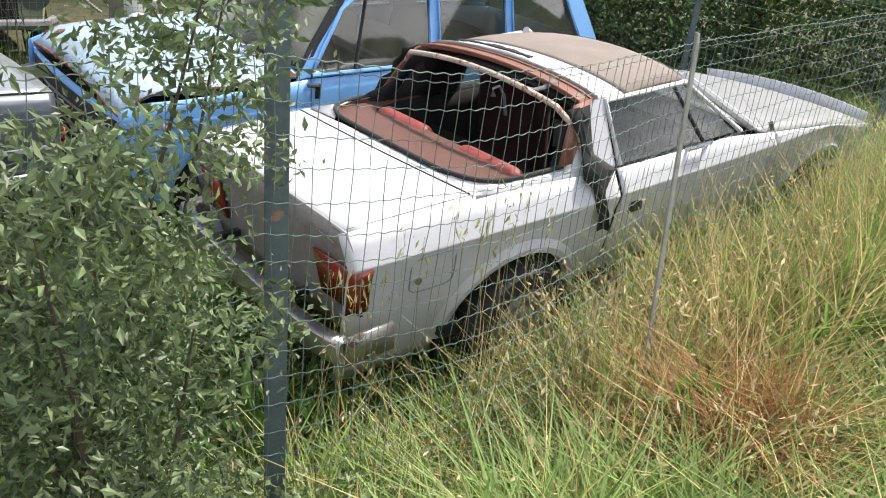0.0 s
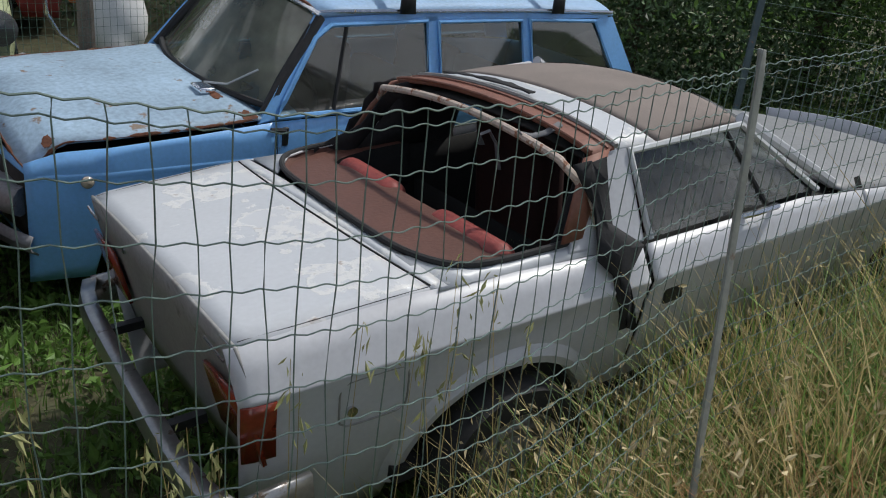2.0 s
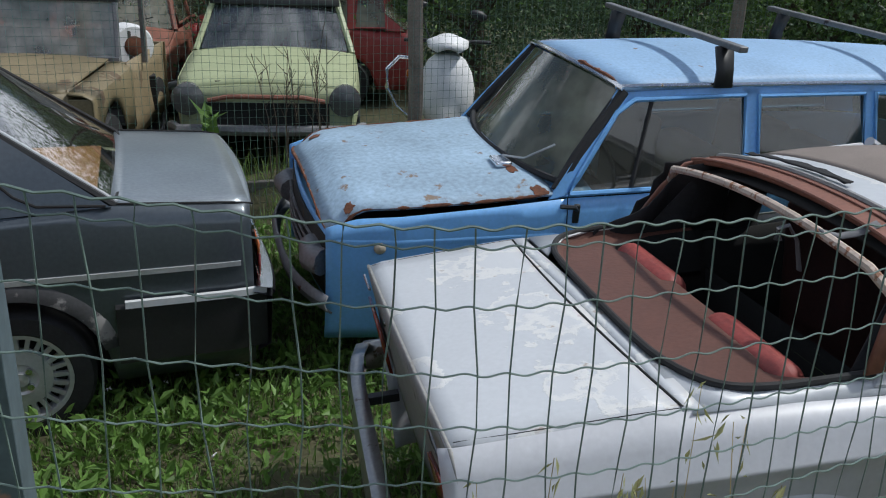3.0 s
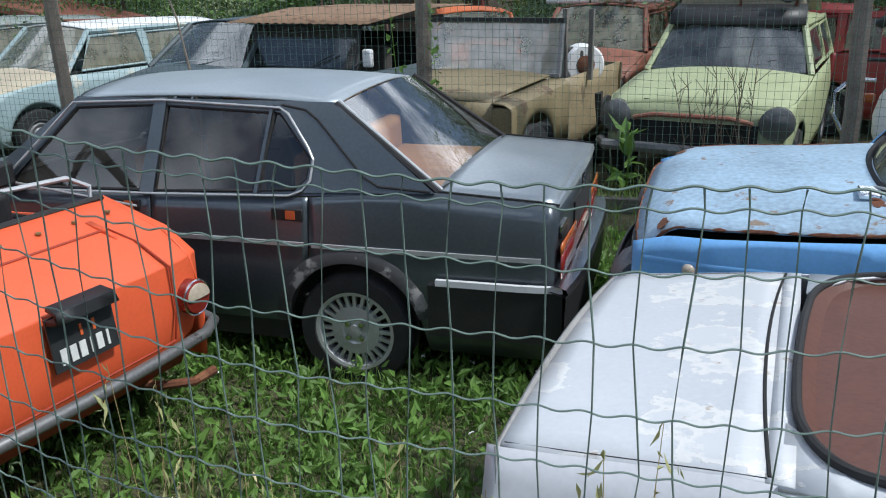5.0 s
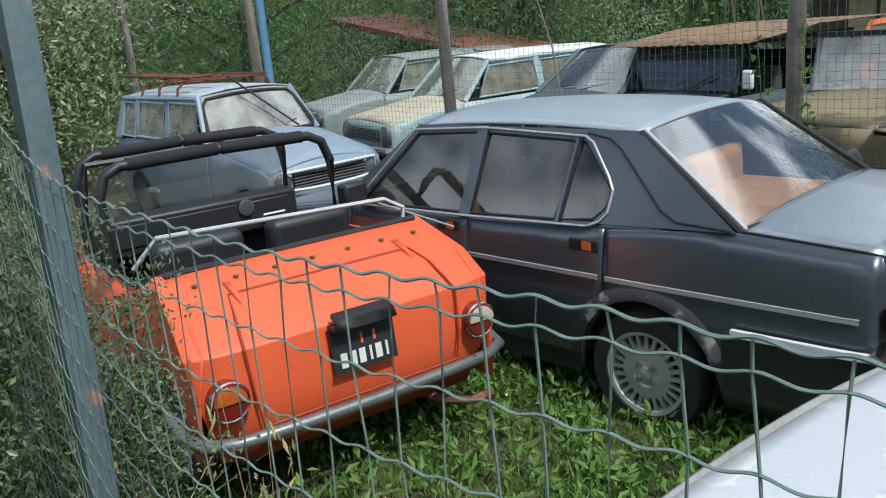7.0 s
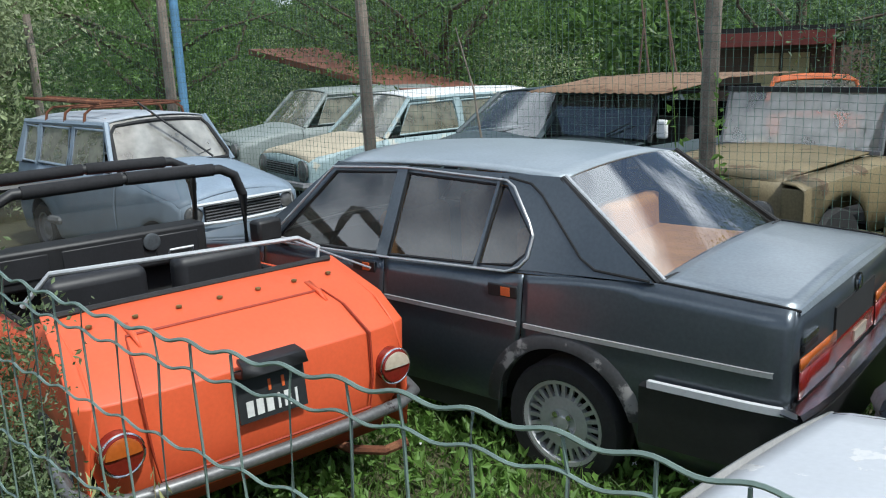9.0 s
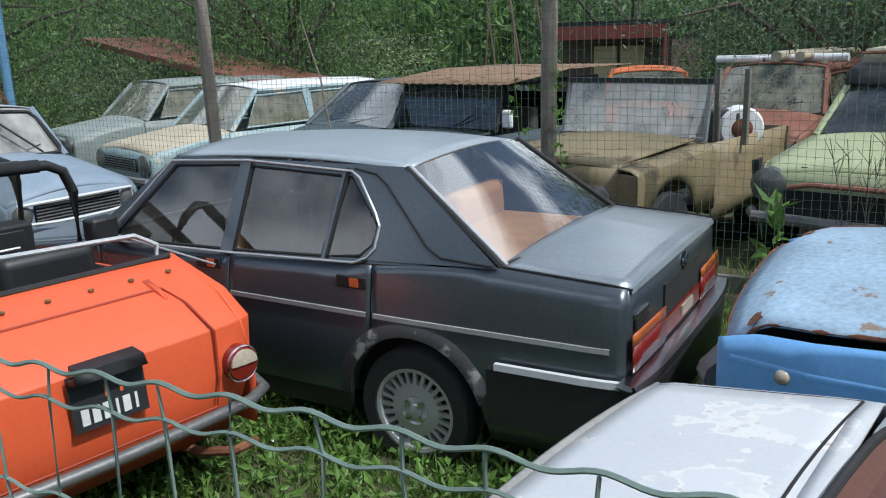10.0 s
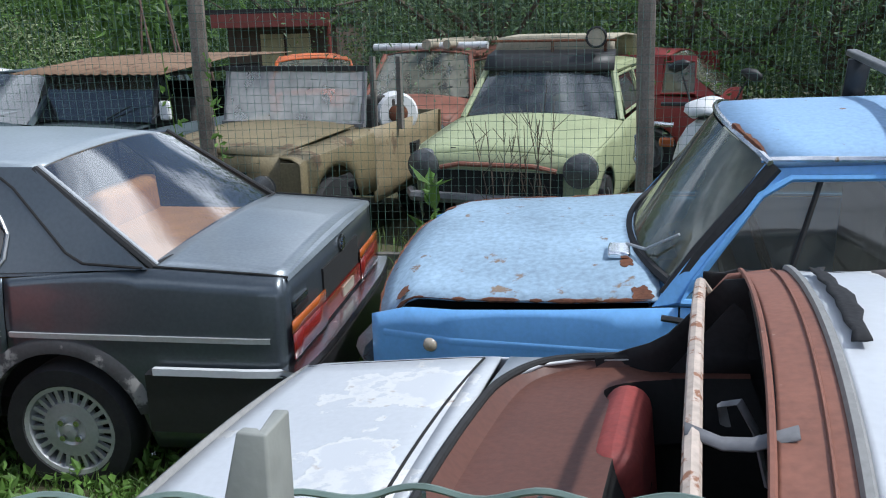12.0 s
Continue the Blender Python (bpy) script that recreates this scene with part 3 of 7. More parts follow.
    for j in range(n + 1):
        v = 2 * j / n - 1
        x = -1.090 + 0.045 * v ** 4
        rows.append([(x + 0.06, 0.83 * v, 0.30), (x, 0.835 * v, 0.33), (x - 0.01, 0.84 * v, 0.565), (x + 0.07, 0.84 * v, 0.59)])
    part("bumper", grid(bm, rows), M["blackplastic"], car)
    bm = bmesh.new()
    rows = []
    for j in range(n + 1):
        v = 2 * j / n - 1
        x = -1.100 + 0.045 * v ** 4
        rows.append([(x, 0.85 * v, 0.578), (x - 0.012, 0.855 * v, 0.592), (x, 0.855 * v, 0.612), (x + 0.07, 0.835 * v, 0.618)])
    part("bumper_chrome", grid(bm, rows), M["chrome"], car)
    # inside: rear shelf, seats, floor
    bm = box(bmesh.new(), (-0.08, 0, 0.95), (0.54, 1.16, 0.02))
    part("rear_shelf", bm, M["tan"], car, "sun-faded tan parcel shelf")
    for y in (0.36, -0.36):
        bm = box(bmesh.new(), (0.28, y, 0.86), (0.16, 0.6, 0.56))
        part("rear_seat", bm, M["tan"], car, bevel=0.05)
        bm = box(bmesh.new(), (1.25, y, 0.80), (0.16, 0.5, 0.66))
        part("front_seat", bm, M["tan"], car, bevel=0.06)
        bm = box(bmesh.new(), (1.22, y, 1.2), (0.10, 0.28, 0.16))
        part("headrest", bm, M["tan"], car, bevel=0.04)
    bm = box(bmesh.new(), (1.0, 0, 0.30), (4.0, 1.3, 0.1))
    part("floor_pan", bm, M["dark"], car)
    bm = box(bmesh.new(), (2.1, 0, 0.80), (0.3, 1.4, 0.2))
    part("dashboard", bm, M["blackplastic"], car)
    bm = tube(bmesh.new(), [(2.0, 0.785, 0.95), (1.14, 0.86, 0.88)], 0.006, 6)
    part("loose_wire", bm, M["alloy"], car, "loose metal strip hanging at the door")
    return car


# ---- white open coupe ----
def skewed(bm):
    """The coupe's tail stands slightly askew to its axis."""
    for v in bm.verts:
        v.co.x -= 0.04 * v.co.y
    return bm


def white_coupe(m):
    car = thing("open_coupe", m, "white targa coupe with torn rear top and red seats", "car")
    top = [(-0.66, 0.925), (-0.60, 0.930), (-0.12, 0.945), (0.10, 0.935), (0.70, 0.905), (1.55, 0.895), (2.4, 0.80), (3.05, 0.67), (3.2, 0.60)]
    sh = CreasedShell([(-0.665, 0.69), (-0.645, 0.708), (-0.60, 0.718), (0, 0.755), (0.7, 0.785), (1.8, 0.79), (2.8, 0.76), (3.1, 0.71), (3.2, 0.63)], top, 0.20,
               [(0.185, 0.29, 0.355), (2.45, 0.285, 0.345)])
    for s in (1, -1):
        for name, a, b in (("rear_wing", -0.655, 0.708), ("door", 0.728, 1.90), ("front_wing", 1.907, 3.2)):
            part(name, sh.flank(a, b, s), M["whiteside"], car, thick=0.006)
        for x in (0.718, 1.9035):
            bm = grid(bmesh.new(), [[(x - 0.02, s * (sh.y(x, z) - 0.012), z), (x + 0.02, s * (sh.y(x, z) - 0.012), z)] for z in (0.22, 0.4, 0.6, 0.8, 0.9)])
            part("door_gap", bm, M["dark"], car)
        # flared arch lips
        for xa in (0.185, 2.45):
            rows = []
            for i in range(25):
                t = math.pi * i / 24
                rows.append([(xa + r * math.cos(t), s * (sh.y(xa + r * math.cos(t), 0.285 + r * math.sin(t)) + o), 0.285 + r * math.sin(t)) for r, o in ((0.345, -0.03), (0.347, 0.022), (0.375, 0.026), (0.41, 0.001))])
            part("arch_lip", grid(bmesh.new(), rows), M["whiteside"], car)
            wheel(car, xa, s * 0.70, 0.285, 0.185, 0.17, style="disc", rim_mat=M["dullrim"])
        # fuel flap outline on the near flank, door handle, lock
        if s < 0:
            pts = []
            for i in range(28):
                t = 2 * math.pi * i / 28
                cx, cz = math.cos(t), math.sin(t)
                k = (abs(cx) ** 6 + abs(cz) ** 6) ** (-1 / 6)
                x, z = -0.275 + 0.105 * cx * k, 0.685 + 0.085 * cz * k
                pts.append((x, s * (sh.y(x, z) + 0.001), z))
            part("fuel_flap", tube(bmesh.new(), pts, 0.0035, 6, closed=True), M["tailgrey"], car)
            bm = lathe(bmesh.new(), [(0.016, 0), (0.016, 0.012), (0.001, 0.013)], (-0.345, 0, 0.66), 14)
            bmesh.ops.scale(bm, verts=bm.verts, vec=(1, s, 1))
            bmesh.ops.translate(bm, verts=bm.verts, vec=(0, s * sh.y(-0.345, 0.66), 0))
            part("flap_lock", bm, M["chrome"], car)
        bm = box(bmesh.new(), (0.85, s * sh.y(0.85, 0.71), 0.71), (0.09, 0.012, 0.075))
        part("door_handle", bm, M["blackplastic"], car, bevel=0.006)
        bm = tube(bmesh.new(), [(1.20, s * sh.y(1.2, 0.9), 0.895), (1.22, s * 0.77, 0.915), (1.34, s * 0.77, 0.915), (1.36, s * sh.y(1.3, 0.9), 0.895)], 0.012, 6)
        part("mirror_bracket", bm, M["chrome"], car)
        # tail lamp clusters wrapping round the corner
        bm = grid(bmesh.new(), [[(-0.62 - 0.075 * ((z - 0.40) / 0.526 - 0.5) - 0.04 * s * y - 0.012 * (1 - (y / 0.7) ** 2) - 0.024, s * y, z) for z in (0.575, 0.68, 0.78)] for y in (0.42, 0.56, 0.69)])
        part("tail_lamp", bm, M["smokedlamp"], car, thick=0.012)
        rows = [[(x, s * (sh.y(x, z) + 0.006), z) for z in (0.58, 0.69, 0.785)] for x in (-0.652, -0.62, -0.560)]
        part("side_tail_lamp", grid(bmesh.new(), rows), M["smokedlamp"], car, thick=0.006)
        # boot-lid edge grab and roof hoop side
        base_y, top_y, zb, zt = 0.705, 0.575, 0.90, 1.215

        def gy(z, o=0.0):
            return s * (lerp(base_y, top_y, (z - zb) / (zt - zb)) + o)
        bm = poly(bmesh.new(), [(x, gy(z), z) for x, z in ((0.785, 0.905), (1.62, 0.895), (1.30, 1.165), (0.77, 1.165))])
        part("side_window", bm, M["glassshade"], car, smooth=False).visible_shadow = False
        bm = tube(bmesh.new(), [(x, gy(z, 0.006), z) for x, z in ((0.765, 0.905), (0.75, 1.178), (1.30, 1.178), (1.66, 0.895))], 0.013, 6)
        part("window_frame", bm, M["trim"], car)
        bm = tube(bmesh.new(), [(x, gy(z, 0.002), z) for x, z in ((1.36, 0.90), (1.22, 1.165))], 0.009, 6)
        part("quarter_light_bar", bm, M["blackrubber"], car)
        bm = tube(bmesh.new(), [(x, gy(z, -0.01), z) for x, z in ((1.78, 0.89), (1.32, 1.195))], 0.022, 8)
        part("windscreen_pillar", bm, M["whiteside"], car)
        # broad roof hoop (targa bar) legs
        bm = poly(bmesh.new(), [(x, gy(z, 0.004), z) for x, z in ((0.745, 0.90), (0.42, 0.93), (0.52, 1.05), (0.64, 1.20), (0.745, 1.195))])
        part("hoop_leg", bm, M["whiteside"], car, smooth=False, thick=0.05, bevel=0.01)
    part("boot_lid", skewed(sh.deck(-0.66, -0.095, 0.0, rise=0.014)), M["white"], car, "dull white boot lid with peeling patches", thick=0.01)
    part("rear_deck", skewed(sh.deck(-0.0955, -0.042, 0.0, rise=0.0145)), M["white"], car, thick=0.01)
    part("bonnet", sh.deck(1.80, 3.15, 0.01), M["bonnetgrey"], car, thick=0.01)
    # tail turned from the sun: its shade is put into a grey colour
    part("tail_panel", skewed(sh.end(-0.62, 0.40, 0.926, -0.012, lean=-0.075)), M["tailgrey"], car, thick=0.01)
    part("nose_panel", sh.end(3.18, 0.32, 0.69, 0.05), M["whiteside"], car, thick=0.01)
    # seam ends of the boot lid
    bm = bmesh.new()
    tube(bm, [(-0.088 - 0.030 * (1 - v * v) - 0.04 * sh.y(-0.1, 0.94) * v, sh.y(-0.092, 0.94) * v * 0.975, 0.944 + 0.014 * (1 - v * v) + 0.0015) for v in [i / 8 - 1 for i in range(17)]], 0.0045, 6)
    for s in (1, -1):
        tube(bm, [(x - 0.04 * s * sh.y(x, 0.93), s * sh.y(x, 0.93) * 0.975, table(x, top) + 0.0025) for x in (-0.64, -0.5, -0.35, -0.2, -0.092)], 0.0018, 5)
    part("boot_seam", bm, M["dark"], car)
    # open tonneau: brown shelf in a U-shaped opening with a rubber edge
    u = [(0.60, 0.665), (0.36, 0.66), (0.16, 0.645), (0.05, 0.59), (-0.018, 0.44), (-0.036, 0.22), (-0.040, 0.0)]
    u = smooth_line(u, 5)
    rim = [(x, y, 0.95 + 0.018 * (1 - (y / 0.75) ** 2)) for x, y in u] + [(x, -y, 0.95 + 0.018 * (1 - (y / 0.75) ** 2)) for x, y in u[::-1][1:]]
    part("opening_seal", tube(bmesh.new(), rim, 0.0115, 8), M["blackrubber"], car)
    inner = [(x + lerp(0.34, 0.20, smooth_step(0.38, 0.60, abs(y))) * smooth_step(0.42, 0.18, x), y * 0.9, lerp(z - 0.01, 0.93, smooth_step(0.42, 0.18, x))) for x, y, z in rim]
    rows = [rim, [(lerp(a[0], b[0], 0.12), lerp(a[1], b[1], 0.12), 0.925) for a, b in zip(rim, inner)], [(b[0], b[1], 0.915) for b in inner], [(b[0] + 0.05, b[1], 0.74) for b in inner]]
    # the shelf's front drop is coloured near black as cabin shade
    part("shelf_shade_face", grid(bmesh.new(), rows[2:]), M["dark"], car)
    part("parcel_shelf", grid(bmesh.new(), rows[:3]), M["brownvinyl"], car, "sun-bleached brown vinyl shelf behind the seats")
    for s in (1, -1):
        rows = []
        for i in range(7):
            x = -0.045 + 0.115 * i
            yy = table(x, [(-0.02, 0.44), (0.05, 0.59), (0.16, 0.645), (0.6, 0.665)])
            rows.append([(x, s * yy, 0.955), (x, s * (sh.y(x, 0.93)), table(x, top))])
        part("wing_top", grid(bmesh.new(), rows), M["white"], car, thick=0.01)
    for y in (0.34, -0.34):
        bm = box(bmesh.new(), (0.30, y, 0.70), (0.12, 0.44, 0.46))
        part("rear_seat_back", bm, M["redseat"], car, "faded red vinyl rear seat back", bevel=0.06)
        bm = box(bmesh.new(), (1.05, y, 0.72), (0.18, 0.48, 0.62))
        part("front_seat_back", bm, M["shadedred"], car, bevel=0.06)
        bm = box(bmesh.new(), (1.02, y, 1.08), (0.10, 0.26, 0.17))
        part("headrest", bm, M["shadedred"], car, bevel=0.04)
    bm = box(bmesh.new(), (1.1, 0, 0.34), (2.6, 1.35, 0.05))
    part("floor_pan", bm, M["dark"], car)
    bm = box(bmesh.new(), (1.75, 0, 0.72), (0.25, 1.35, 0.24))
    part("dashboard", bm, M["dark"], car)
    # roof: white hoop, canvas panel over the seats, copper-coloured rear frame, thin bow
    part("roof_hoop", roof_panel((0.87, 0.59, 1.19), (0.70, 0.59, 1.198), 0.05, (0.02, 0.02), arch=0.0), M["white"], car, thick=0.02)
    part("roof_panel", roof_panel((1.33, 0.56, 1.18), (0.875, 0.595, 1.192), 0.05, (0.06, 0.02), arch=0.012), M["browntop"], car, "grey-brown canvas roof panel", thick=0.02)
    part("rear_roof_frame", roof_panel((0.685, 0.59, 1.202), (0.585, 0.595, 1.197), 0.047, (0.02, 0.030), arch=0.0), M["copper"], car, "rusty copper-coloured rear roof frame", thick=0.015)
    for name, x, r, mt in (("frame_edge", 0.69, 0.010, "tailgrey"), ("frame_ridge", 0.655, 0.003, "copper"), ("frame_lip", 0.583, 0.006, "copper")):
        part(name, tube(bmesh.new(), [(x + 0.022 * (1 - v * v), 0.592 * v, 1.201 + 0.047 * (1 - v * v) ** 0.8 + 0.003) for v in (i / 12 - 1 for i in range(25))], r, 6), M[mt], car)
    for s in (1, -1):
        bm = grid(bmesh.new(), [[(0.66, s * 0.597, 1.203), (0.555, s * 0.60, 1.193)], [(0.57, s * 0.645, 1.10), (0.48, s * 0.648, 1.10)], [(0.48, s * 0.69, 0.97), (0.40, s * 0.695, 0.97)]])
        part("frame_leg", bm, M["copper"], car, thick=0.015)
    v_ = [i / 10 - 1 for i in range(21)]
    bm = tube(bmesh.new(), [(0.56, -0.68, 0.98), (0.51, -0.62, 1.13)] + [(0.49, 0.55 * v, 1.185 + 0.045 * (1 - v * v)) for v in v_] + [(0.51, 0.62, 1.13), (0.56, 0.68, 0.98)], 0.014, 8)
    part("top_bow", bm, M["rustywhite"], car, "white tubular top bow with rust spots")
    part("windscreen", sheet((1.80, 0.66, 0.90), (1.34, 0.55, 1.19), 0.07, lift=0.04), M["glassclear"], car).visible_shadow = False
    # torn black canvas hanging from the frame on both sides
    for s in (1, -1):
        rng = random.Random(5 + s)
        rows = []
        for i in range(9):
            t = i / 8
            z = lerp(1.19, 0.66 if s < 0 else 0.82, t)
            w = lerp(0.10 if s < 0 else 0.14, 0.045 if s < 0 else 0.22, t) * (1 + (1.6 if s < 0 and 0.45 < t < 0.62 else 0))
            x0 = lerp(0.49, 0.58, t) - (0.035 if 0.45 < t < 0.62 else 0) if s < 0 else lerp(0.49, 0.31, t ** 1.8)
            rows.append([(x0 + w * (j / 5) + rng.uniform(-0.012, 0.012), s * (lerp(0.63, 0.745 if t < 0.5 else 0.79, min(1, t * 1.5)) + rng.uniform(-0.012, 0.02)), z + rng.uniform(-0.015, 0.015)) for j in range(6)])
        part("torn_canvas", grid(bmesh.new(), rows), M["canvas"], car, "torn black canvas hanging down", thick=0.006)
    part("strap", grid(bmesh.new(), [[(x, y - 0.012, z), (x, y + 0.012, z + 0.008)] for x, y, z in ((0.48, -0.36, 1.222), (0.53, -0.37, 1.205), (0.57, -0.385, 1.212), (0.63, -0.39, 1.235))]), M["greywebbing"], car, "grey webbing strap", thick=0.004)
    part("belt_loop", tube(bmesh.new(), [(0.60, -0.10, 1.0), (0.585, -0.10, 1.10), (0.56, -0.09, 1.15), (0.53, -0.08, 1.14), (0.535, -0.075, 1.10)], 0.014, 6, squash=0.4), M["greywebbing"], car, "hanging grey seat belt")
    rc = random.Random(17)
    rows = []
    for q in range(12):
        v = lerp(0.80, -0.15, q / 11)
        x0 = 0.722 + 0.02 * (1 - v * v) + rc.uniform(-0.006, 0.004)
        wd = 0.018 + 0.020 * rc.random()
        rows.append([(x0 + wd * j / 3, 0.59 * v, 1.197 + 0.05 * (1 - v * v) ** 0.8 + 0.014 + 0.006 * rc.random()) for j in range(4)])
    part("canvas_strip", grid(bmesh.new(), rows), M["canvas"], car, "torn black canvas strip on the roof", thick=0.004)
    # far side canvas wall inside the opening
    rows = []
    rng = random.Random(9)
    for i in range(15):
        x = lerp(0.20, 0.90, i / 14)
        zt = lerp(0.955, 1.205, min(1.0, max(0.0, (x - 0.20) / 0.36)) ** 1.8)
        rows.append([(x + rng.uniform(-0.008, 0.008), (0.655 - 0.115 * max(0.0, (lerp(0.70, zt, j / 7) - 0.92) / 0.28)) + 0.022 * math.sin(i * 1.3) + rng.uniform(-0.010, 0.010), lerp(0.70, zt, j / 7)) for j in range(8)])
    part("canvas_side", grid(bmesh.new(), rows), M["canvas"], car, thick=0.006)
    # dark sheets added on the sides, roof and cabin to stand in for shade
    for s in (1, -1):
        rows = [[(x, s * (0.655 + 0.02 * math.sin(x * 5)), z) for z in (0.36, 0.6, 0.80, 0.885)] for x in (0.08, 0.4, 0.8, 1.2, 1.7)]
        part("side_shade_lining", grid(bmesh.new(), rows), M["dark"], car, thick=0.01)
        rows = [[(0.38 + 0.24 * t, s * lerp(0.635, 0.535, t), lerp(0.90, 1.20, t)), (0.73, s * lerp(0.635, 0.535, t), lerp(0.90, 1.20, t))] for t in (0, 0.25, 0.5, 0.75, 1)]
        part("hoop_shade_lining", grid(bmesh.new(), rows), M["canvas"], car, thick=0.006)
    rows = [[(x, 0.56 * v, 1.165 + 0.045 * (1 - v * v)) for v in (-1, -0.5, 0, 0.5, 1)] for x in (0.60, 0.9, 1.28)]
    part("roof_shade_liner", grid(bmesh.new(), rows), M["dark"], car, thick=0.008)
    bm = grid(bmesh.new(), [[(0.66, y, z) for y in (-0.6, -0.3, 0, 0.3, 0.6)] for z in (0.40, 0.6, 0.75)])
    part("cabin_shade_panel", bm, M["dark"], car)
    # bumper
    n = 14
    rows = []
    for j in range(n + 1):
        v = 2 * j / n - 1
        x = -0.80 + 0.05 * v ** 6
        rows.append([(x + 0.03, 0.77 * v, 0.435), (x, 0.775 * v, 0.455), (x - 0.015, 0.78 * v, 0.505), (x, 0.775 * v, 0.55), (x + 0.05, 0.76 * v, 0.56)])
    part("bumper", grid(bmesh.new(), rows), M["dullchrome"], car, "dull chrome rear bumper with rust", thick=0.01)
    for s in (1, -1):
        bm = grid(bmesh.new(), [[(x, s * (0.775 - 0.02 * (x + 0.8)), z) for z in (0.44, 0.50, 0.56)] for x in (-0.72, -0.62, -0.50)])
        part("bumper_end", bm, M["dullchrome"], car, thick=0.02)
        bm = box(bmesh.new(), (-0.70, s * 0.33, 0.54), (0.12, 0.035, 0.03))
        part("bumper_bracket", bm, M["blackplastic"], car)
    for y in (0.62, -0.52):
        bm = tube(bmesh.new(), [(-0.668 - 0.04 * y, y + 0.06, 0.875), (-0.668 - 0.04 * y, y, 0.872), (-0.664 - 0.04 * y, y - 0.07, 0.865)], 0.005, 6)
        part("boot_trim", bm, M["chrome"], car)
    bm = lathe(bmesh.new(), [(0.014, 0), (0.014, 0.01), (0.001, 0.011)], n=12)
    bmesh.ops.rotate(bm, verts=bm.verts, matrix=Matrix.Rotation(radians(90), 3, "Z"))
    bmesh.ops.translate(bm, verts=bm.verts, vec=(-0.662, 0.30, 0.84))
    part("boot_lock", bm, M["chrome"], car)
    return car


# ---- blue estate ----
def blue_estate(m):
    car = thing("estate_car", m, "sky-blue old estate car, rusty bonnet edges and a roof rack bar", "car")
    top = [(-1.12, 0.93), (0.0, 0.955), (1.85, 0.935), (2.3, 0.90), (2.9, 0.865), (3.05, 0.82)]
    sh = Shell([(-1.12, 0.70), (-0.8, 0.74), (0, 0.765), (1.8, 0.765), (2.7, 0.735), (3.05, 0.67)], top, 0.22,
               [(0, 0.28, 0.34), (2.42, 0.28, 0.34)], bulge=0.07, mid=0.60)
    for s in (1, -1):
        for name, a, b in (("rear_wing", -1.12, 0.0), ("rear_door", 0.007, 0.80), ("front_door", 0.807, 1.86), ("front_wing", 1.867, 3.05)):
            part(name, sh.flank(a, b, s), M["bluepaint"], car, thick=0.006)
        for x in (0.0035, 0.8035, 1.8635):
            bm = grid(bmesh.new(), [[(x - 0.02, s * (sh.y(x, z) - 0.012), z), (x + 0.02, s * (sh.y(x, z) - 0.012), z)] for z in (0.3, 0.5, 0.7, 0.93)])
            part("door_gap", bm, M["dark"], car)
        rows = [[(x, s * (sh.y(x, z) + o), z) for z, o in ((0.765, 0.0), (0.755, 0.004), (0.735, 0.0))] for x in stations(-1.1, 3.0, 0.1)]
        part("flank_crease", grid(bmesh.new(), rows), M["bluepaint"], car)
        base_y, top_y, zb, zt = 0.715, 0.575, 0.95, 1.43

        def gy(z, o=0.0):
            return s * (lerp(base_y, top_y, (z - zb) / (zt - zb)) + o)
        for name, pts in (("front_door_window", [(0.86, 0.965), (1.86, 0.955), (1.81, 1.03), (1.60, 1.33), (1.50, 1.39), (0.86, 1.405)]),
                          ("rear_door_window", [(0.08, 0.975), (0.77, 0.965), (0.77, 1.40), (0.10, 1.405)]),
                          ("cargo_window", [(-0.85, 0.985), (0.0, 0.975), (0.02, 1.405), (-0.60, 1.395)])):
            part(name, poly(bmesh.new(), [(x, gy(z), z) for x, z in pts]), M["glassshade"], car, smooth=False).visible_shadow = False
            part("window_frame", tube(bmesh.new(), [(x, gy(z, 0.008), z) for x, z in pts], 0.014, 6, closed=True), M["bluepaint"], car)
        part("window_bar", tube(bmesh.new(), [(1.52, gy(0.955), 0.955), (1.40, gy(1.39), 1.39)], 0.011, 6), M["blackrubber"], car)
        for q in ([(1.96, 0.93), (1.86, 0.95), (1.81, 1.04), (1.60, 1.335), (1.50, 1.395), (1.48, 1.445), (1.58, 1.445)], [(0.86, 0.95), (0.77, 0.95), (0.77, 1.43), (0.86, 1.43)],
                  [(0.08, 0.95), (0.0, 0.95), (0.02, 1.43), (0.10, 1.43)], [(-0.85, 0.96), (-1.10, 0.94), (-0.80, 1.42), (-0.60, 1.40)],
                  [(1.53, 1.40), (-0.75, 1.41), (-0.75, 1.45), (1.53, 1.45)]):
            part("pillar", poly(bmesh.new(), [(x, gy(z, -0.003), z) for x, z in q]), M["bluepaint"], car, smooth=False, thick=0.02)
        part("black_a_pillar", tube(bmesh.new(), [(1.91, gy(0.96, -0.035), 0.96), (1.80, gy(1.1, -0.035), 1.12), (1.555, gy(1.42, -0.015), 1.425)], 0.030, 8), M["blackrubber"], car)
        part("rain_gutter", tube(bmesh.new(), [(1.60, gy(1.44, -0.02), 1.445), (1.45, gy(1.44, 0.012), 1.457), (0.0, gy(1.44, 0.014), 1.465), (-0.78, gy(1.44, 0.006), 1.45)], 0.011, 6), M["chrome"], car)
        for x in (0, 2.42):
            wheel(car, x, s * 0.66, 0.28, 0.175, 0.15, style="disc", rim_mat=M["dullrim"])
        bm = lathe(bmesh.new(), [(0.030, 0), (0.028, 0.012), (0.018, 0.022), (0.001, 0.025)], (2.80, 0, 0.725), 18)
        bmesh.ops.scale(bm, verts=bm.verts, vec=(1, s, 1))
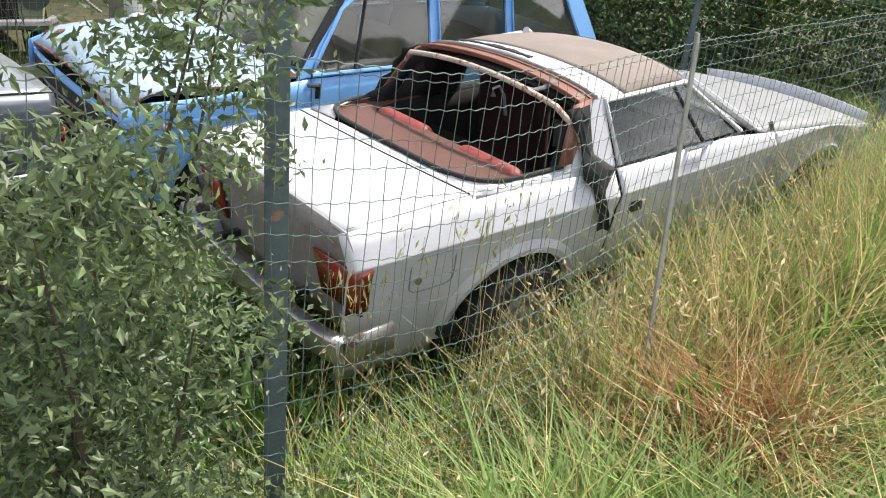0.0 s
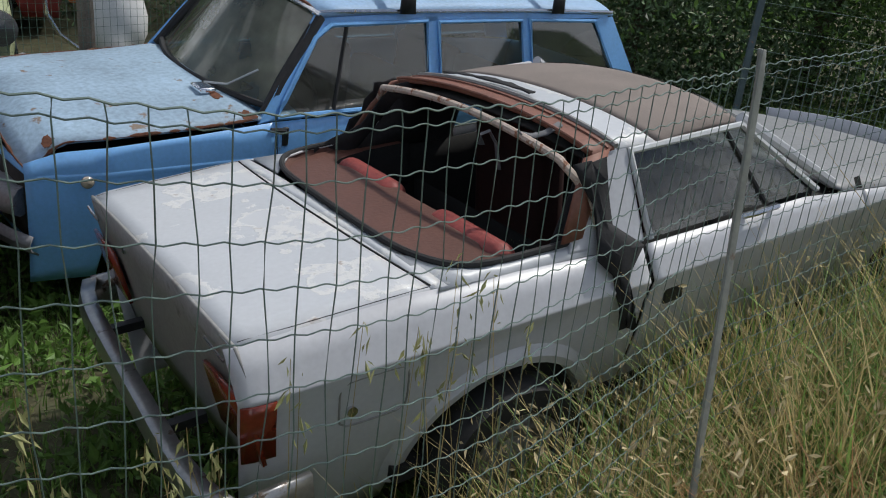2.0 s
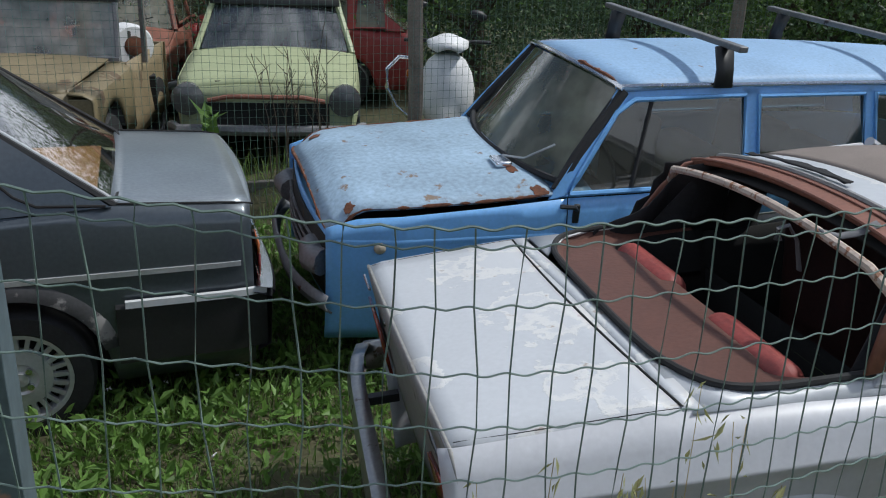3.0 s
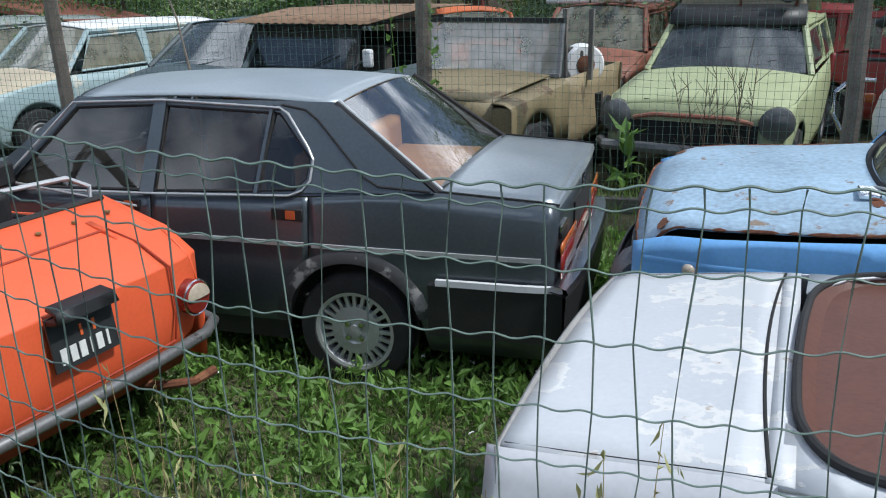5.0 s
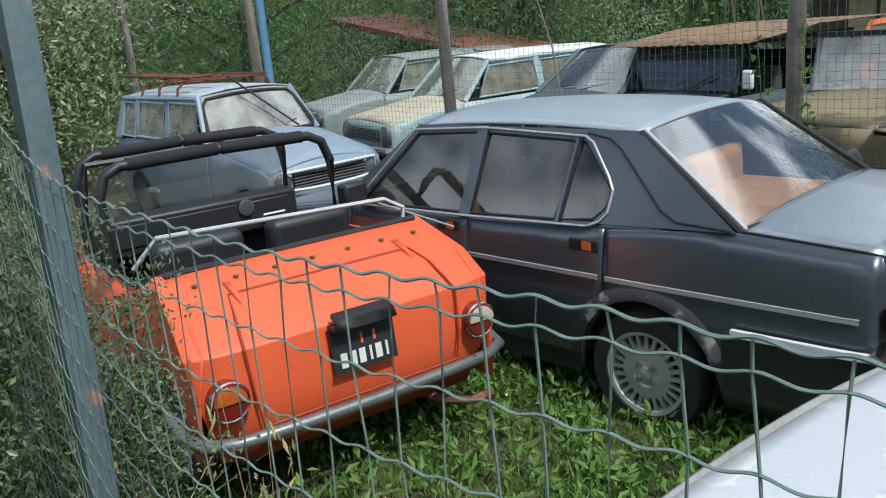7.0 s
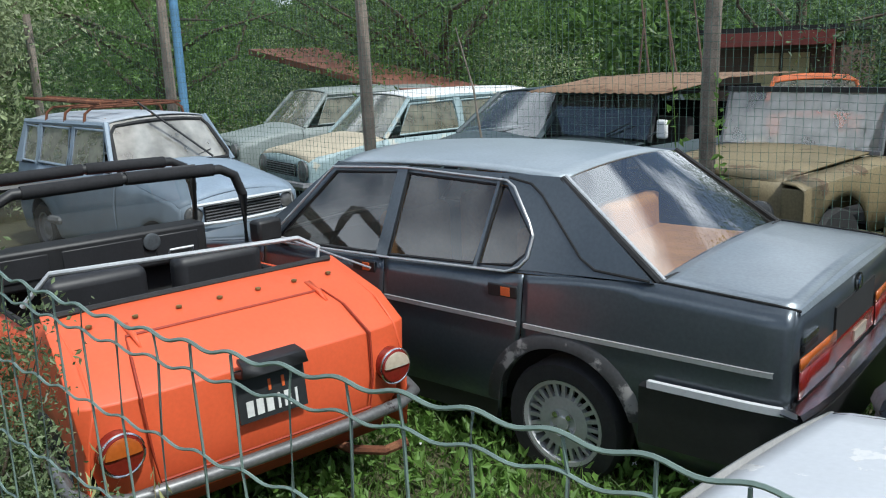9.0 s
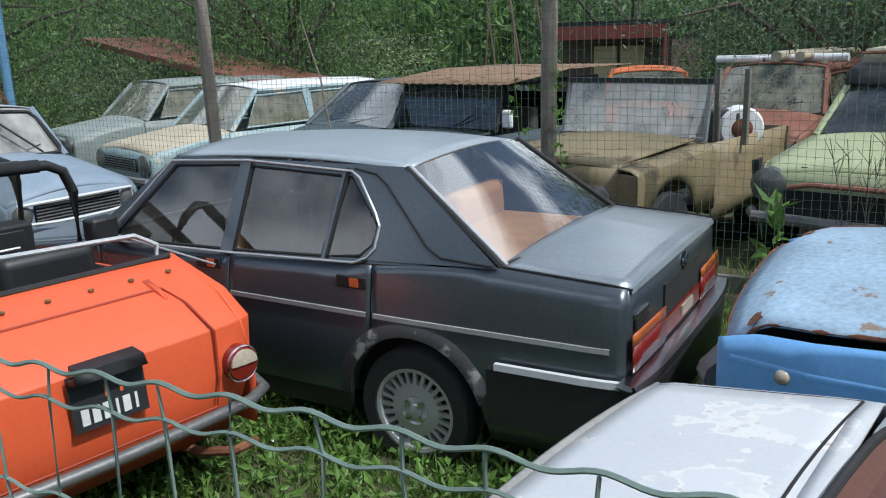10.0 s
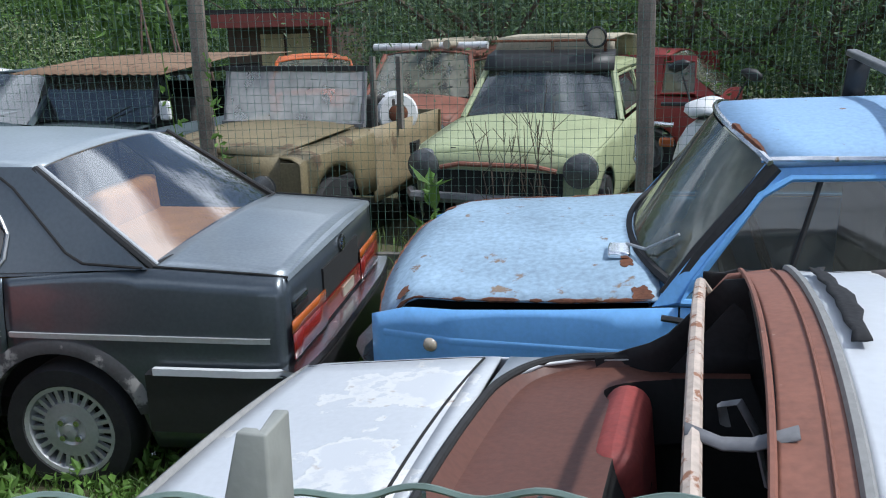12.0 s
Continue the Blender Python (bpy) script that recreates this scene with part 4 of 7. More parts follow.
        bmesh.ops.translate(bm, verts=bm.verts, vec=(0, s * (sh.y(2.80, 0.725) - 0.003), 0))
        part("side_indicator", bm, M["clearlamp"], car)
        bm = box(bmesh.new(), (1.82, s * (sh.y(1.82, 0.86) + 0.005), 0.86), (0.035, 0.02, 0.10))
        part("mirror_foot", bm, M["blackplastic"], car, bevel=0.008)
        part("mirror_stalk", tube(bmesh.new(), [(1.82, s * (sh.y(1.82, 0.87) + 0.01), 0.88), (1.86, s * (sh.y(1.82, 0.87) + 0.06), 0.915), (1.93, s * (sh.y(1.82, 0.87) + 0.05), 0.92)], 0.012, 6), M["blackplastic"], car)
        bm = tube(bmesh.new(), [(3.07, s * 0.40, 0.62), (3.09, s * 0.55, 0.62), (3.05, s * 0.60, 0.62)], 0.07, 10)
        part("headlamp_ring", bm, M["dullrim"], car)
    # bonnet raised a little above the wings
    def hood(x, v, lift=0.0):
        z = table(x, top) + 0.028 + 0.010 * smooth_step(2.1, 2.8, x) - 0.045 * smooth_step(2.93, 3.06, x)
        dent = 0.030 * smooth_step(2.85, 3.05, x)
        return (x - 0.035 * abs(v) ** 6 * smooth_step(2.7, 3.0, x), (sh.y(x, 0.9) - 0.02) * v, z + 0.062 * (1 - v * v) - dent * smooth_step(0.55, 0.95, v) + lift)
    part("bonnet", grid(bmesh.new(), [[hood(x, i / 8 - 1) for i in range(17)] for x in stations(1.93, 3.06, 0.06)]), M["bluetop"], car, "faded pale-blue bonnet with rusted edges", thick=0.012)
    part("engine_bay", box(bmesh.new(), (2.48, 0, 0.74), (1.06, 1.28, 0.03)), M["dark"], car)
    for s in (1, -1):
        rr = random.Random(31 + s)
        part("shut_line_rust", tube(bmesh.new(), [hood(x, s * 0.995, -0.004) for x in stations(1.96, 3.05, 0.03)], [rr.uniform(0.003, 0.011) for _ in stations(1.96, 3.05, 0.03)], 6), M["rust"], car, "rust-eaten bonnet edge")
    rr = random.Random(35)
    part("bonnet_lip_rust", tube(bmesh.new(), [hood(3.06, i / 16 - 1, -0.004) for i in range(33)], [rr.uniform(0.004, 0.013) for _ in range(33)], 6), M["rust"], car, "rusted bonnet lip")
    part("roof_edge_rust", tube(bmesh.new(), [(1.566 + 0.12 * (1 - v * v), 0.585 * v, 1.446 + 0.073 * (1 - v * v) ** 0.8) for v in (0.42 + 0.03 * i for i in range(18))], [0.004] + [rr.uniform(0.007, 0.019) for _ in range(16)] + [0.004], 6), M["rust"], car, "rust-eaten front roof edge")
    part("scuttle", sh.deck(1.70, 1.94, 0.03, rise=0.07), M["bluepaint"], car, thick=0.01)
    bm = grid(bmesh.new(), [[(1.985 - 0.06 * v * v, 0.42 * v, 1.008 + 0.05 * (1 - v * v)), (1.90 - 0.06 * v * v, 0.42 * v, 1.02 + 0.05 * (1 - v * v))] for v in (i / 6 - 1 for i in range(13))])
    part("air_grille", bm, M["grille"], car, thick=0.01)
    part("nose_panel", sh.end(3.02, 0.40, 0.765, 0.05), M["bluepaint"], car, thick=0.01)
    bm = grid(bmesh.new(), [[(3.035 + 0.05 * (1 - (y / 0.62) ** 2), y, z) for z in (0.44, 0.6, 0.745)] for y in (-0.60, -0.4, -0.2, 0, 0.2, 0.4, 0.60)])
    part("grille_opening", bm, M["grimydark"], car, "dark rusty grille opening", thick=0.012)
    for z in (0.50, 0.56, 0.62, 0.68):
        part("grille_bar", tube(bmesh.new(), [(3.05 + 0.05 * (1 - (y / 0.62) ** 2), y, z) for y in (-0.40, -0.2, 0, 0.2, 0.40)], 0.007, 5), M["dullrim"], car)
    rows = []
    for j in range(15):
        v = 2 * j / 14 - 1
        x = 3.20 - 0.14 * abs(v) ** 3
        rows.append([(x - 0.03, 0.72 * v, 0.40), (x, 0.725 * v, 0.42), (x + 0.01, 0.73 * v, 0.46), (x - 0.01, 0.72 * v, 0.50)])
    part("front_bumper", grid(bmesh.new(), rows), M["dullrim"], car, thick=0.01)
    part("tail_panel", sh.end(-1.12, 0.35, 0.93, -0.03), M["bluepaint"], car, thick=0.01)
    part("tailgate_glass", sheet((-1.11, 0.62, 0.95), (-0.80, 0.54, 1.41), -0.04, lift=0.04), M["glassdusty2"], car)
    part("windscreen", sheet((1.885, 0.635, 1.0), (1.565, 0.545, 1.43), 0.14, lift=0.06), M["glassgrime"], car).visible_shadow = False
    part("windscreen_seal", tube(bmesh.new(), [(1.895 + 0.14 * (1 - v * v), 0.645 * v, 1.0) for v in (i / 8 - 1 for i in range(17))], 0.018, 6), M["blackrubber"], car)
    part("roof", roof_panel((1.56, 0.585, 1.442), (-0.80, 0.575, 1.437), 0.075, (0.12, -0.05), arch=0.03), M["blueroof"], car, "faded blue roof with a rusted front edge", thick=0.02)
    part("roof_front_rust", tube(bmesh.new(), [(1.575 + 0.12 * (1 - v * v), 0.59 * v, 1.442 + 0.068 * (1 - v * v) ** 0.8) for v in (i / 10 - 1 for i in range(21))], 0.013, 6), M["chrome"], car, "chrome strip over the windscreen")
    for x in (1.02, -0.20):
        rack = thing_part("roof_rack_bar", car)
        part("cross_bar", box(bmesh.new(), (x, 0, 1.66), (0.05, 1.44, 0.03)), M["steelgrey"], rack, "dark grey roof bar", bevel=0.006)
        for s in (1, -1):
            part("bar_foot", grid(bmesh.new(), [[(x - 0.05, s * 0.62, 1.45), (x + 0.05, s * 0.62, 1.45)], [(x - 0.045, s * 0.61, 1.54), (x + 0.045, s * 0.61, 1.54)], [(x - 0.05, s * 0.57, 1.65), (x + 0.05, s * 0.57, 1.65)]]), M["blackplastic"], rack, thick=0.02)
    for k, (x, y, r) in enumerate(((2.0, 0.68, 0.075), (2.05, 0.42, 0.05), (2.93, 0.60, 0.045), (2.93, -0.45, 0.05))):
        rr = random.Random(k + 3)
        pts = []
        for i in range(40):
            a = 2 * math.pi * i / 40
            q = r * (0.78 + 0.34 * noise.noise((math.cos(a) * 1.6, math.sin(a) * 1.6, k * 3.1)) + rr.uniform(-0.10, 0.10))
            px, py = x + q * math.cos(a) * 0.7, y + q * math.sin(a)
            px = max(px, 1.935)
            w = sh.y(px, 0.9) - 0.02
            py = max(-w, min(py, w))
            pz = hood(px, py / w, 0.003)[2]
            pts.append((px, py, pz))
        part("rust_blister", poly(bmesh.new(), pts), M["rust"], car, smooth=False, thick=0.002)
    # wiper, loose mirror on the scuttle, interior
    part("wiper", tube(bmesh.new(), [(2.05, 0.28, 1.02), (1.98, 0.40, 1.04), (1.86, 0.50, 1.14)], 0.006, 6), M["alloy"], car)
    bm = box(bmesh.new(), (2.08, 0.33, 1.005), (0.09, 0.13, 0.03))
    part("loose_mirror_glass", bm, M["mirrorglass"], car, "small mirror lying on the scuttle", bevel=0.01)
    for y in (0.33, -0.33):
        part("front_seat", box(bmesh.new(), (0.95, y, 0.80), (0.16, 0.5, 0.6)), M["darkseat"], car, bevel=0.05)
        part("rear_seat", box(bmesh.new(), (0.05, y, 0.78), (0.16, 0.6, 0.55)), M["darkseat"], car, bevel=0.05)
    part("steering_wheel", tube(bmesh.new(), [(1.52 + 0.06 * math.sin(t), 0.34 + 0.18 * math.cos(t), 1.0 + 0.17 * math.sin(t)) for t in (2 * math.pi * i / 20 for i in range(20))], 0.012, 6, closed=True), M["blackplastic"], car)
    part("floor_pan", box(bmesh.new(), (0.9, 0, 0.32), (3.8, 1.25, 0.05)), M["dark"], car)
    part("dashboard", box(bmesh.new(), (1.72, 0, 0.86), (0.22, 1.25, 0.18)), M["blackplastic"], car)
    return car


# ---- orange open buggy ----
def orange_buggy(m):
    car = thing("open_buggy", m, "orange open-top buggy with black roll bar and black number plate", "car")
    O = M["orange"]
    # rear body: faceted plastic shell, from sections (z, x of the rear face, half width)
    sec = [(0.30, 0.10, 0.62), (0.45, 0.02, 0.66), (0.60, 0.0, 0.70), (0.80, 0.02, 0.725), (0.91, 0.16, 0.71), (1.03, 0.50, 0.67)]
    rows = [[(x + 0.05 * abs(v) ** 8, w * v, z) for v in (-1, -0.93, -0.8, -0.5, 0, 0.5, 0.8, 0.93, 1)] for z, x, w in sec]
    part("tail_shell", grid(bmesh.new(), rows), O, car, thick=0.012, bevel=0.008)
    for s in (1, -1):
        # flank: from the tail forward with an arch cut
        rows = []
        for x in stations(0.04, 2.75, 0.04):
            t = table(x, [(0.04, 0.80), (0.16, 0.905), (0.50, 1.02), (0.9, 0.90), (1.9, 0.84), (2.75, 0.80)])
            lo = arched(x, 0.30, [(0.62, 0.27, 0.34), (2.4, 0.27, 0.34)])
            lo = min(lo, t - 0.02)
            w = table(x, [(0.04, 0.70), (0.42, 0.68), (0.9, 0.69), (2.2, 0.69), (2.75, 0.62)])
            rows.append([(x, s * (w + 0.03 * math.sin(math.pi * q) - 0.04 * q), lerp(lo, t, q)) for q in (0, 0.25, 0.5, 0.75, 1)])
        part("flank", grid(bmesh.new(), rows), O, car, thick=0.01)
        # round tail lamp
        bm = lathe(bmesh.new(), [(0.078, -0.03), (0.078, 0.02), (0.070, 0.035), (0.001, 0.045)], n=28)
        bmesh.ops.rotate(bm, verts=bm.verts, matrix=Matrix.Rotation(radians(90), 3, "Z"))
        bmesh.ops.translate(bm, verts=bm.verts, vec=(-0.005, s * 0.60, 0.63))
        lamp = part("tail_lamp", bm, M["redlamp"], car, "round red and amber tail lamp")
        bm = lathe(bmesh.new(), [(0.071, 0.0), (0.066, 0.042), (0.05, 0.048), (0.001, 0.05)], n=28)
        bmesh.ops.bisect_plane(bm, geom=bm.verts[:] + bm.edges[:] + bm.faces[:], plane_co=(0, 0, 0.002), plane_no=(0, 0, 1), clear_inner=True)
        bmesh.ops.rotate(bm, verts=bm.verts, matrix=Matrix.Rotation(radians(90), 3, "Z"))
        bmesh.ops.translate(bm, verts=bm.verts, vec=(-0.006, s * 0.60, 0.63))
        part("indicator_lens", bm, M["clearlamp"] if s < 0 else M["amberlamp"], lamp)
        part("lamp_ring", tube(bmesh.new(), [(-0.03, s * 0.60 + 0.078 * math.cos(t), 0.63 + 0.078 * math.sin(t)) for t in (2 * math.pi * i / 24 for i in range(24))], 0.006, 6, closed=True), M["chrome"], lamp)
        for x in (0.62, 2.4):
            wheel(car, x, s * 0.58, 0.27, 0.16, 0.15, style="disc", rim_mat=M["dullrim"])
        # raised ribs beside the engine lid
        bm = bmesh.new()
        grid(bm, [[(0.36, s * 0.40, 0.985), (0.36, s * 0.43, 0.985)], [(0.26, s * 0.405, 0.965), (0.26, s * 0.425, 0.96)], [(0.20, s * 0.41, 0.930), (0.20, s * 0.42, 0.928)]])
        part("lid_rib", bm, O, car, thick=0.02)
    # engine lid outline and fixing studs
    pts = [(-0.006, 0.47, 0.47), (-0.012, 0.49, 0.60), (0.008, 0.50, 0.80), (0.15, 0.47, 0.906), (0.28, 0.44, 0.955), (0.28, -0.44, 0.955), (0.15, -0.47, 0.906), (0.008, -0.50, 0.80), (-0.012, -0.49, 0.60), (-0.006, -0.47, 0.47)]
    part("lid_seam", tube(bmesh.new(), pts, 0.006, 6, closed=True), M["seamred"], car)
    for i in range(7):
        y = -0.54 + 0.18 * i
        bm = lathe(bmesh.new(), [(0.013, 0), (0.012, 0.008), (0.001, 0.010)], n=12)
        bmesh.ops.rotate(bm, verts=bm.verts, matrix=Matrix.Rotation(radians(90), 3, "X"))
        bmesh.ops.translate(bm, verts=bm.verts, vec=(0.38, y, 0.992))
        part("stud", bm, M["brass"], car)
    # number plate with bars, and its lamp housing
    tilt = Matrix.Translation((-0.018, 0.0, 0.70)) @ Matrix.Rotation(radians(6), 4, "Y")
    plate = part("number_plate", box(bmesh.new(), (0, 0, 0), (0.008, 0.30, 0.215)), M["plategrey"], car, "black number plate with white bars", smooth=False)
    plate.matrix_local = tilt
    for i, (y, w) in enumerate(((0.125, 0.030), (0.082, 0.030), (0.039, 0.030), (-0.002, 0.011), (-0.040, 0.030), (-0.080, 0.011))):
        part("digit_bar", box(bmesh.new(), (-0.006, y - 0.022, -0.055), (0.004, w, 0.062)), M["platewhite"], plate, smooth=False)
    for y in (0.01, -0.05):
        part("letter_bar", box(bmesh.new(), (-0.006, y, 0.02), (0.004, 0.012, 0.045)), M["orangedot"], plate, smooth=False)
    rows = [[(-0.02, y, 0.785), (-0.075, y * 0.95, 0.79), (-0.065, y * 0.9, 0.835), (0.0, y * 0.85, 0.85)] for y in (-0.15, -0.05, 0.05, 0.15)]
    part("plate_lamp", grid(bmesh.new(), rows), M["blackplastic"], car, thick=0.02)
    # tubular bumper wrapping the corners, and the lower apron
    bp = [(0.45, 0.74, 0.50), (0.12, 0.755, 0.475), (0.0, 0.72, 0.47), (-0.06, 0.60, 0.465), (-0.075, 0.3, 0.462), (-0.08, 0, 0.46)]
    part("bumper_tube", tube(bmesh.new(), bp + [(x, -y, z) for x, y, z in bp[::-1][1:]], 0.027, 10), M["steelgrey"], car, "grey steel tube bumper")
    part("apron", grid(bmesh.new(), [[(0.06, 0.62 * v, 0.44), (0.10, 0.58 * v, 0.30)] for v in (-1, -0.5, 0, 0.5, 1)]), M["seamred"], car, thick=0.01)
    part("exhaust", tube(bmesh.new(), [(0.25, -0.36, 0.28), (0.05, -0.40, 0.27), (-0.06, -0.50, 0.27), (-0.09, -0.60, 0.29)], 0.022, 8), M["rust"], car)
    # cockpit
    part("cockpit_rim", tube(bmesh.new(), [(0.50, -0.62, 1.03), (0.50, 0.62, 1.03), (0.9, 0.64, 0.90), (1.9, 0.64, 0.85), (1.95, -0.64, 0.85), (0.9, -0.64, 0.87)], 0.016, 6, closed=True), M["blackrubber"], car)
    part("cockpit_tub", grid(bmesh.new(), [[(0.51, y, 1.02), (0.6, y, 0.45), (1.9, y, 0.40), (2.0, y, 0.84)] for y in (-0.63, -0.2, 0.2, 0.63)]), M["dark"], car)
    for y in (0.30, -0.30):
        part("seat_back", box(bmesh.new(), (1.05, y, 0.80), (0.14, 0.46, 0.50)), M["blackvinyl"], car, bevel=0.05)
        part("seat_cushion", box(bmesh.new(), (1.32, y, 0.56), (0.46, 0.46, 0.12)), M["blackvinyl"], car, bevel=0.04)
    part("dashboard", box(bmesh.new(), (1.93, 0, 0.93), (0.18, 1.22, 0.22)), M["blackplastic"], car, bevel=0.02)
    for y, w in ((-0.42, 0.26), (0.0, 0.44), (0.42, 0.26)):
        part("dash_panel", box(bmesh.new(), (1.836, y, 0.94), (0.012, w, 0.13)), M["blackvinyl"], car, bevel=0.01)
    part("grab_handle", tube(bmesh.new(), [(1.83, -0.50, 0.88), (1.80, -0.50, 0.915), (1.80, -0.36, 0.915), (1.83, -0.36, 0.88)], 0.008, 6), M["alloy"], car)
    bm = lathe(bmesh.new(), [(0.05, 0), (0.05, 0.008), (0.04, 0.012), (0.001, 0.006)], n=20)
    bmesh.ops.rotate(bm, verts=bm.verts, matrix=Matrix.Rotation(radians(90), 3, "Z"))
    bmesh.ops.translate(bm, verts=bm.verts, vec=(1.832, -0.27, 0.975))
    part("speaker_cover", bm, M["grille"], car)
    part("bonnet", grid(bmesh.new(), [[(2.0, 0.66 * v, 0.88 + 0.03 * (1 - v * v)), (2.5, 0.64 * v, 0.84 + 0.03 * (1 - v * v)), (2.78, 0.60 * v, 0.74)] for v in (-1, -0.5, 0, 0.5, 1)]), O, car, thick=0.01)
    part("windscreen", sheet((2.03, 0.60, 0.96), (1.86, 0.56, 1.36), 0.02), M["glassclear"], car)
    part("windscreen_frame", tube(bmesh.new(), [(2.03, 0.62, 0.93), (1.86, 0.58, 1.37), (1.86, -0.58, 1.37), (2.03, -0.62, 0.93)], 0.018, 6), M["blackplastic"], car)
    # roll bar: two hoops with padding
    for x, w in ((1.38, 0.64), (2.0, 0.62)):
        hoop = [(x, w, 0.86), (x, w, 1.25), (x, w - 0.04, 1.36), (x, w - 0.12, 1.40), (x, 0, 1.41), (x, -w + 0.12, 1.40), (x, -w + 0.04, 1.36), (x, -w, 1.25), (x, -w, 0.86)]
        bar = part("roll_bar", tube(bmesh.new(), hoop, 0.027, 10), M["blackplastic"], car, "black roll bar with foam padding")
        part("padding", tube(bmesh.new(), [(x, w - 0.16, 1.402), (x, 0.01, 1.41)], 0.034, 10), M["canvas"], bar)
        part("padding", tube(bmesh.new(), [(x, -0.01, 1.41), (x, -w + 0.16, 1.402)], 0.034, 10), M["canvas"], bar)
    part("top_rail", tube(bmesh.new(), [(0.50, -0.56, 1.00), (0.52, -0.58, 1.09), (0.56, -0.50, 1.14), (0.80, 0.55, 1.13), (0.85, 0.66, 1.0)], 0.012, 8), M["alloy"], car, "bent light-alloy hood stick")
    return car


EXTRA = dict(
    scuffed=mat("scuffed_plastic", (0.045, 0.045, 0.047), 0.6, var=0.3, second=(0.26, 0.25, 0.24), amount=0.42, patch=5),
    orangedot=mat("orange_mark", (0.62, 0.12, 0.03), 0.5, var=0.1),
    tan=mat("tan_velour", (0.52, 0.29, 0.12), 0.9, var=0.3, scale=5),
    dullrim=mat("dull_steel", (0.20, 0.20, 0.21), 0.6, 0.5, var=0.3, second=RUST, amount=0.2, patch=9),
    bonnetgrey=mat("grey_bonnet", (0.20, 0.205, 0.21), 0.5, var=0.2),
    smokedlamp=mat("dark_red_lamp", (0.20, 0.028, 0.014), 0.2, var=0.3, coat=0.5),
    dullchrome=mat("dull_chrome", (0.34, 0.34, 0.34), 0.34, 0.85, var=0.2, second=(0.17, 0.13, 0.10), amount=0.32, patch=10, bump=0.1),
    # grey holding the tail panel's shade; also plain grey for flap and frame edges
    tailgrey=mat("shaded_tail_and_edge_grey", (0.24, 0.235, 0.225), 0.5, var=0.25, scale=4, second=(0.16, 0.15, 0.14), amount=0.2, patch=3),
    rustywhite=mat("rusty_white_tube", (0.46, 0.38, 0.32), 0.6, var=0.3, scale=14, second=(0.25, 0.12, 0.07), amount=0.46, patch=24),
    glassdusty2=glass_mat("grimy_glass", (0.34, 0.37, 0.36), 0.24, (0.24, 0.26, 0.27), 0.13),
    glassshade=glass_mat("shaded_side_glass", (0.36, 0.39, 0.34), 0.16, (0.20, 0.20, 0.17), 0.07),
    glassgrimy=glass_mat("milky_glass", (0.6, 0.6, 0.55), 0.55, (0.42, 0.41, 0.37)),
    grille=mat("grille_metal", (0.10, 0.11, 0.12), 0.5, 0.5, var=0.3),
    mirrorglass=mat("mirror_glass", (0.85, 0.86, 0.88), 0.08, 1.0, var=0.05, bump=0),
    greywebbing=mat("grey_webbing", (0.14, 0.14, 0.15), 0.8, var=0.25),
    # red of the coupe's front seats, darkened for the shade under its roof
    shadedred=mat("shaded_red_velour", (0.035, 0.008, 0.007), 0.8, var=0.3),
    darkseat=mat("dark_seat", (0.05, 0.045, 0.04), 0.8, var=0.3),
    seamred=mat("dark_red_seam", (0.30, 0.035, 0.012), 0.6, var=0.2),
    brass=mat("brass_stud", (0.35, 0.25, 0.10), 0.4, 0.8, var=0.3),
    steelgrey=mat("grey_steel_tube", (0.17, 0.17, 0.17), 0.45, 0.5, var=0.3, second=(0.05, 0.04, 0.04), amount=0.2, patch=8),
    blackvinyl=mat("black_vinyl", (0.016, 0.016, 0.018), 0.5, var=0.3),
)
M.update(EXTRA)


def place(x, y, ax, ay, z=None, pitch=0.0, roll=0.0):
    """A pose on the ground, with the thing's front towards (ax, ay); pitch lifts the front."""
    return pose(x, y, ground_z(x, y) if z is None else z, roll, -pitch, math.degrees(math.atan2(ay, ax)))


grey_saloon(place(-3.094, 4.997, -0.61, -0.792, 0.0))
white_coupe(place(-0.085, 5.170, 0.725, 0.689, 0.10, 5.8, -1.5))
blue_estate(place(-0.294, 8.41, -0.65, -0.76, 0.05, 0.0, -4.5))
orange_buggy(place(-1.945, 3.297, -0.74, -0.673, 0.0))


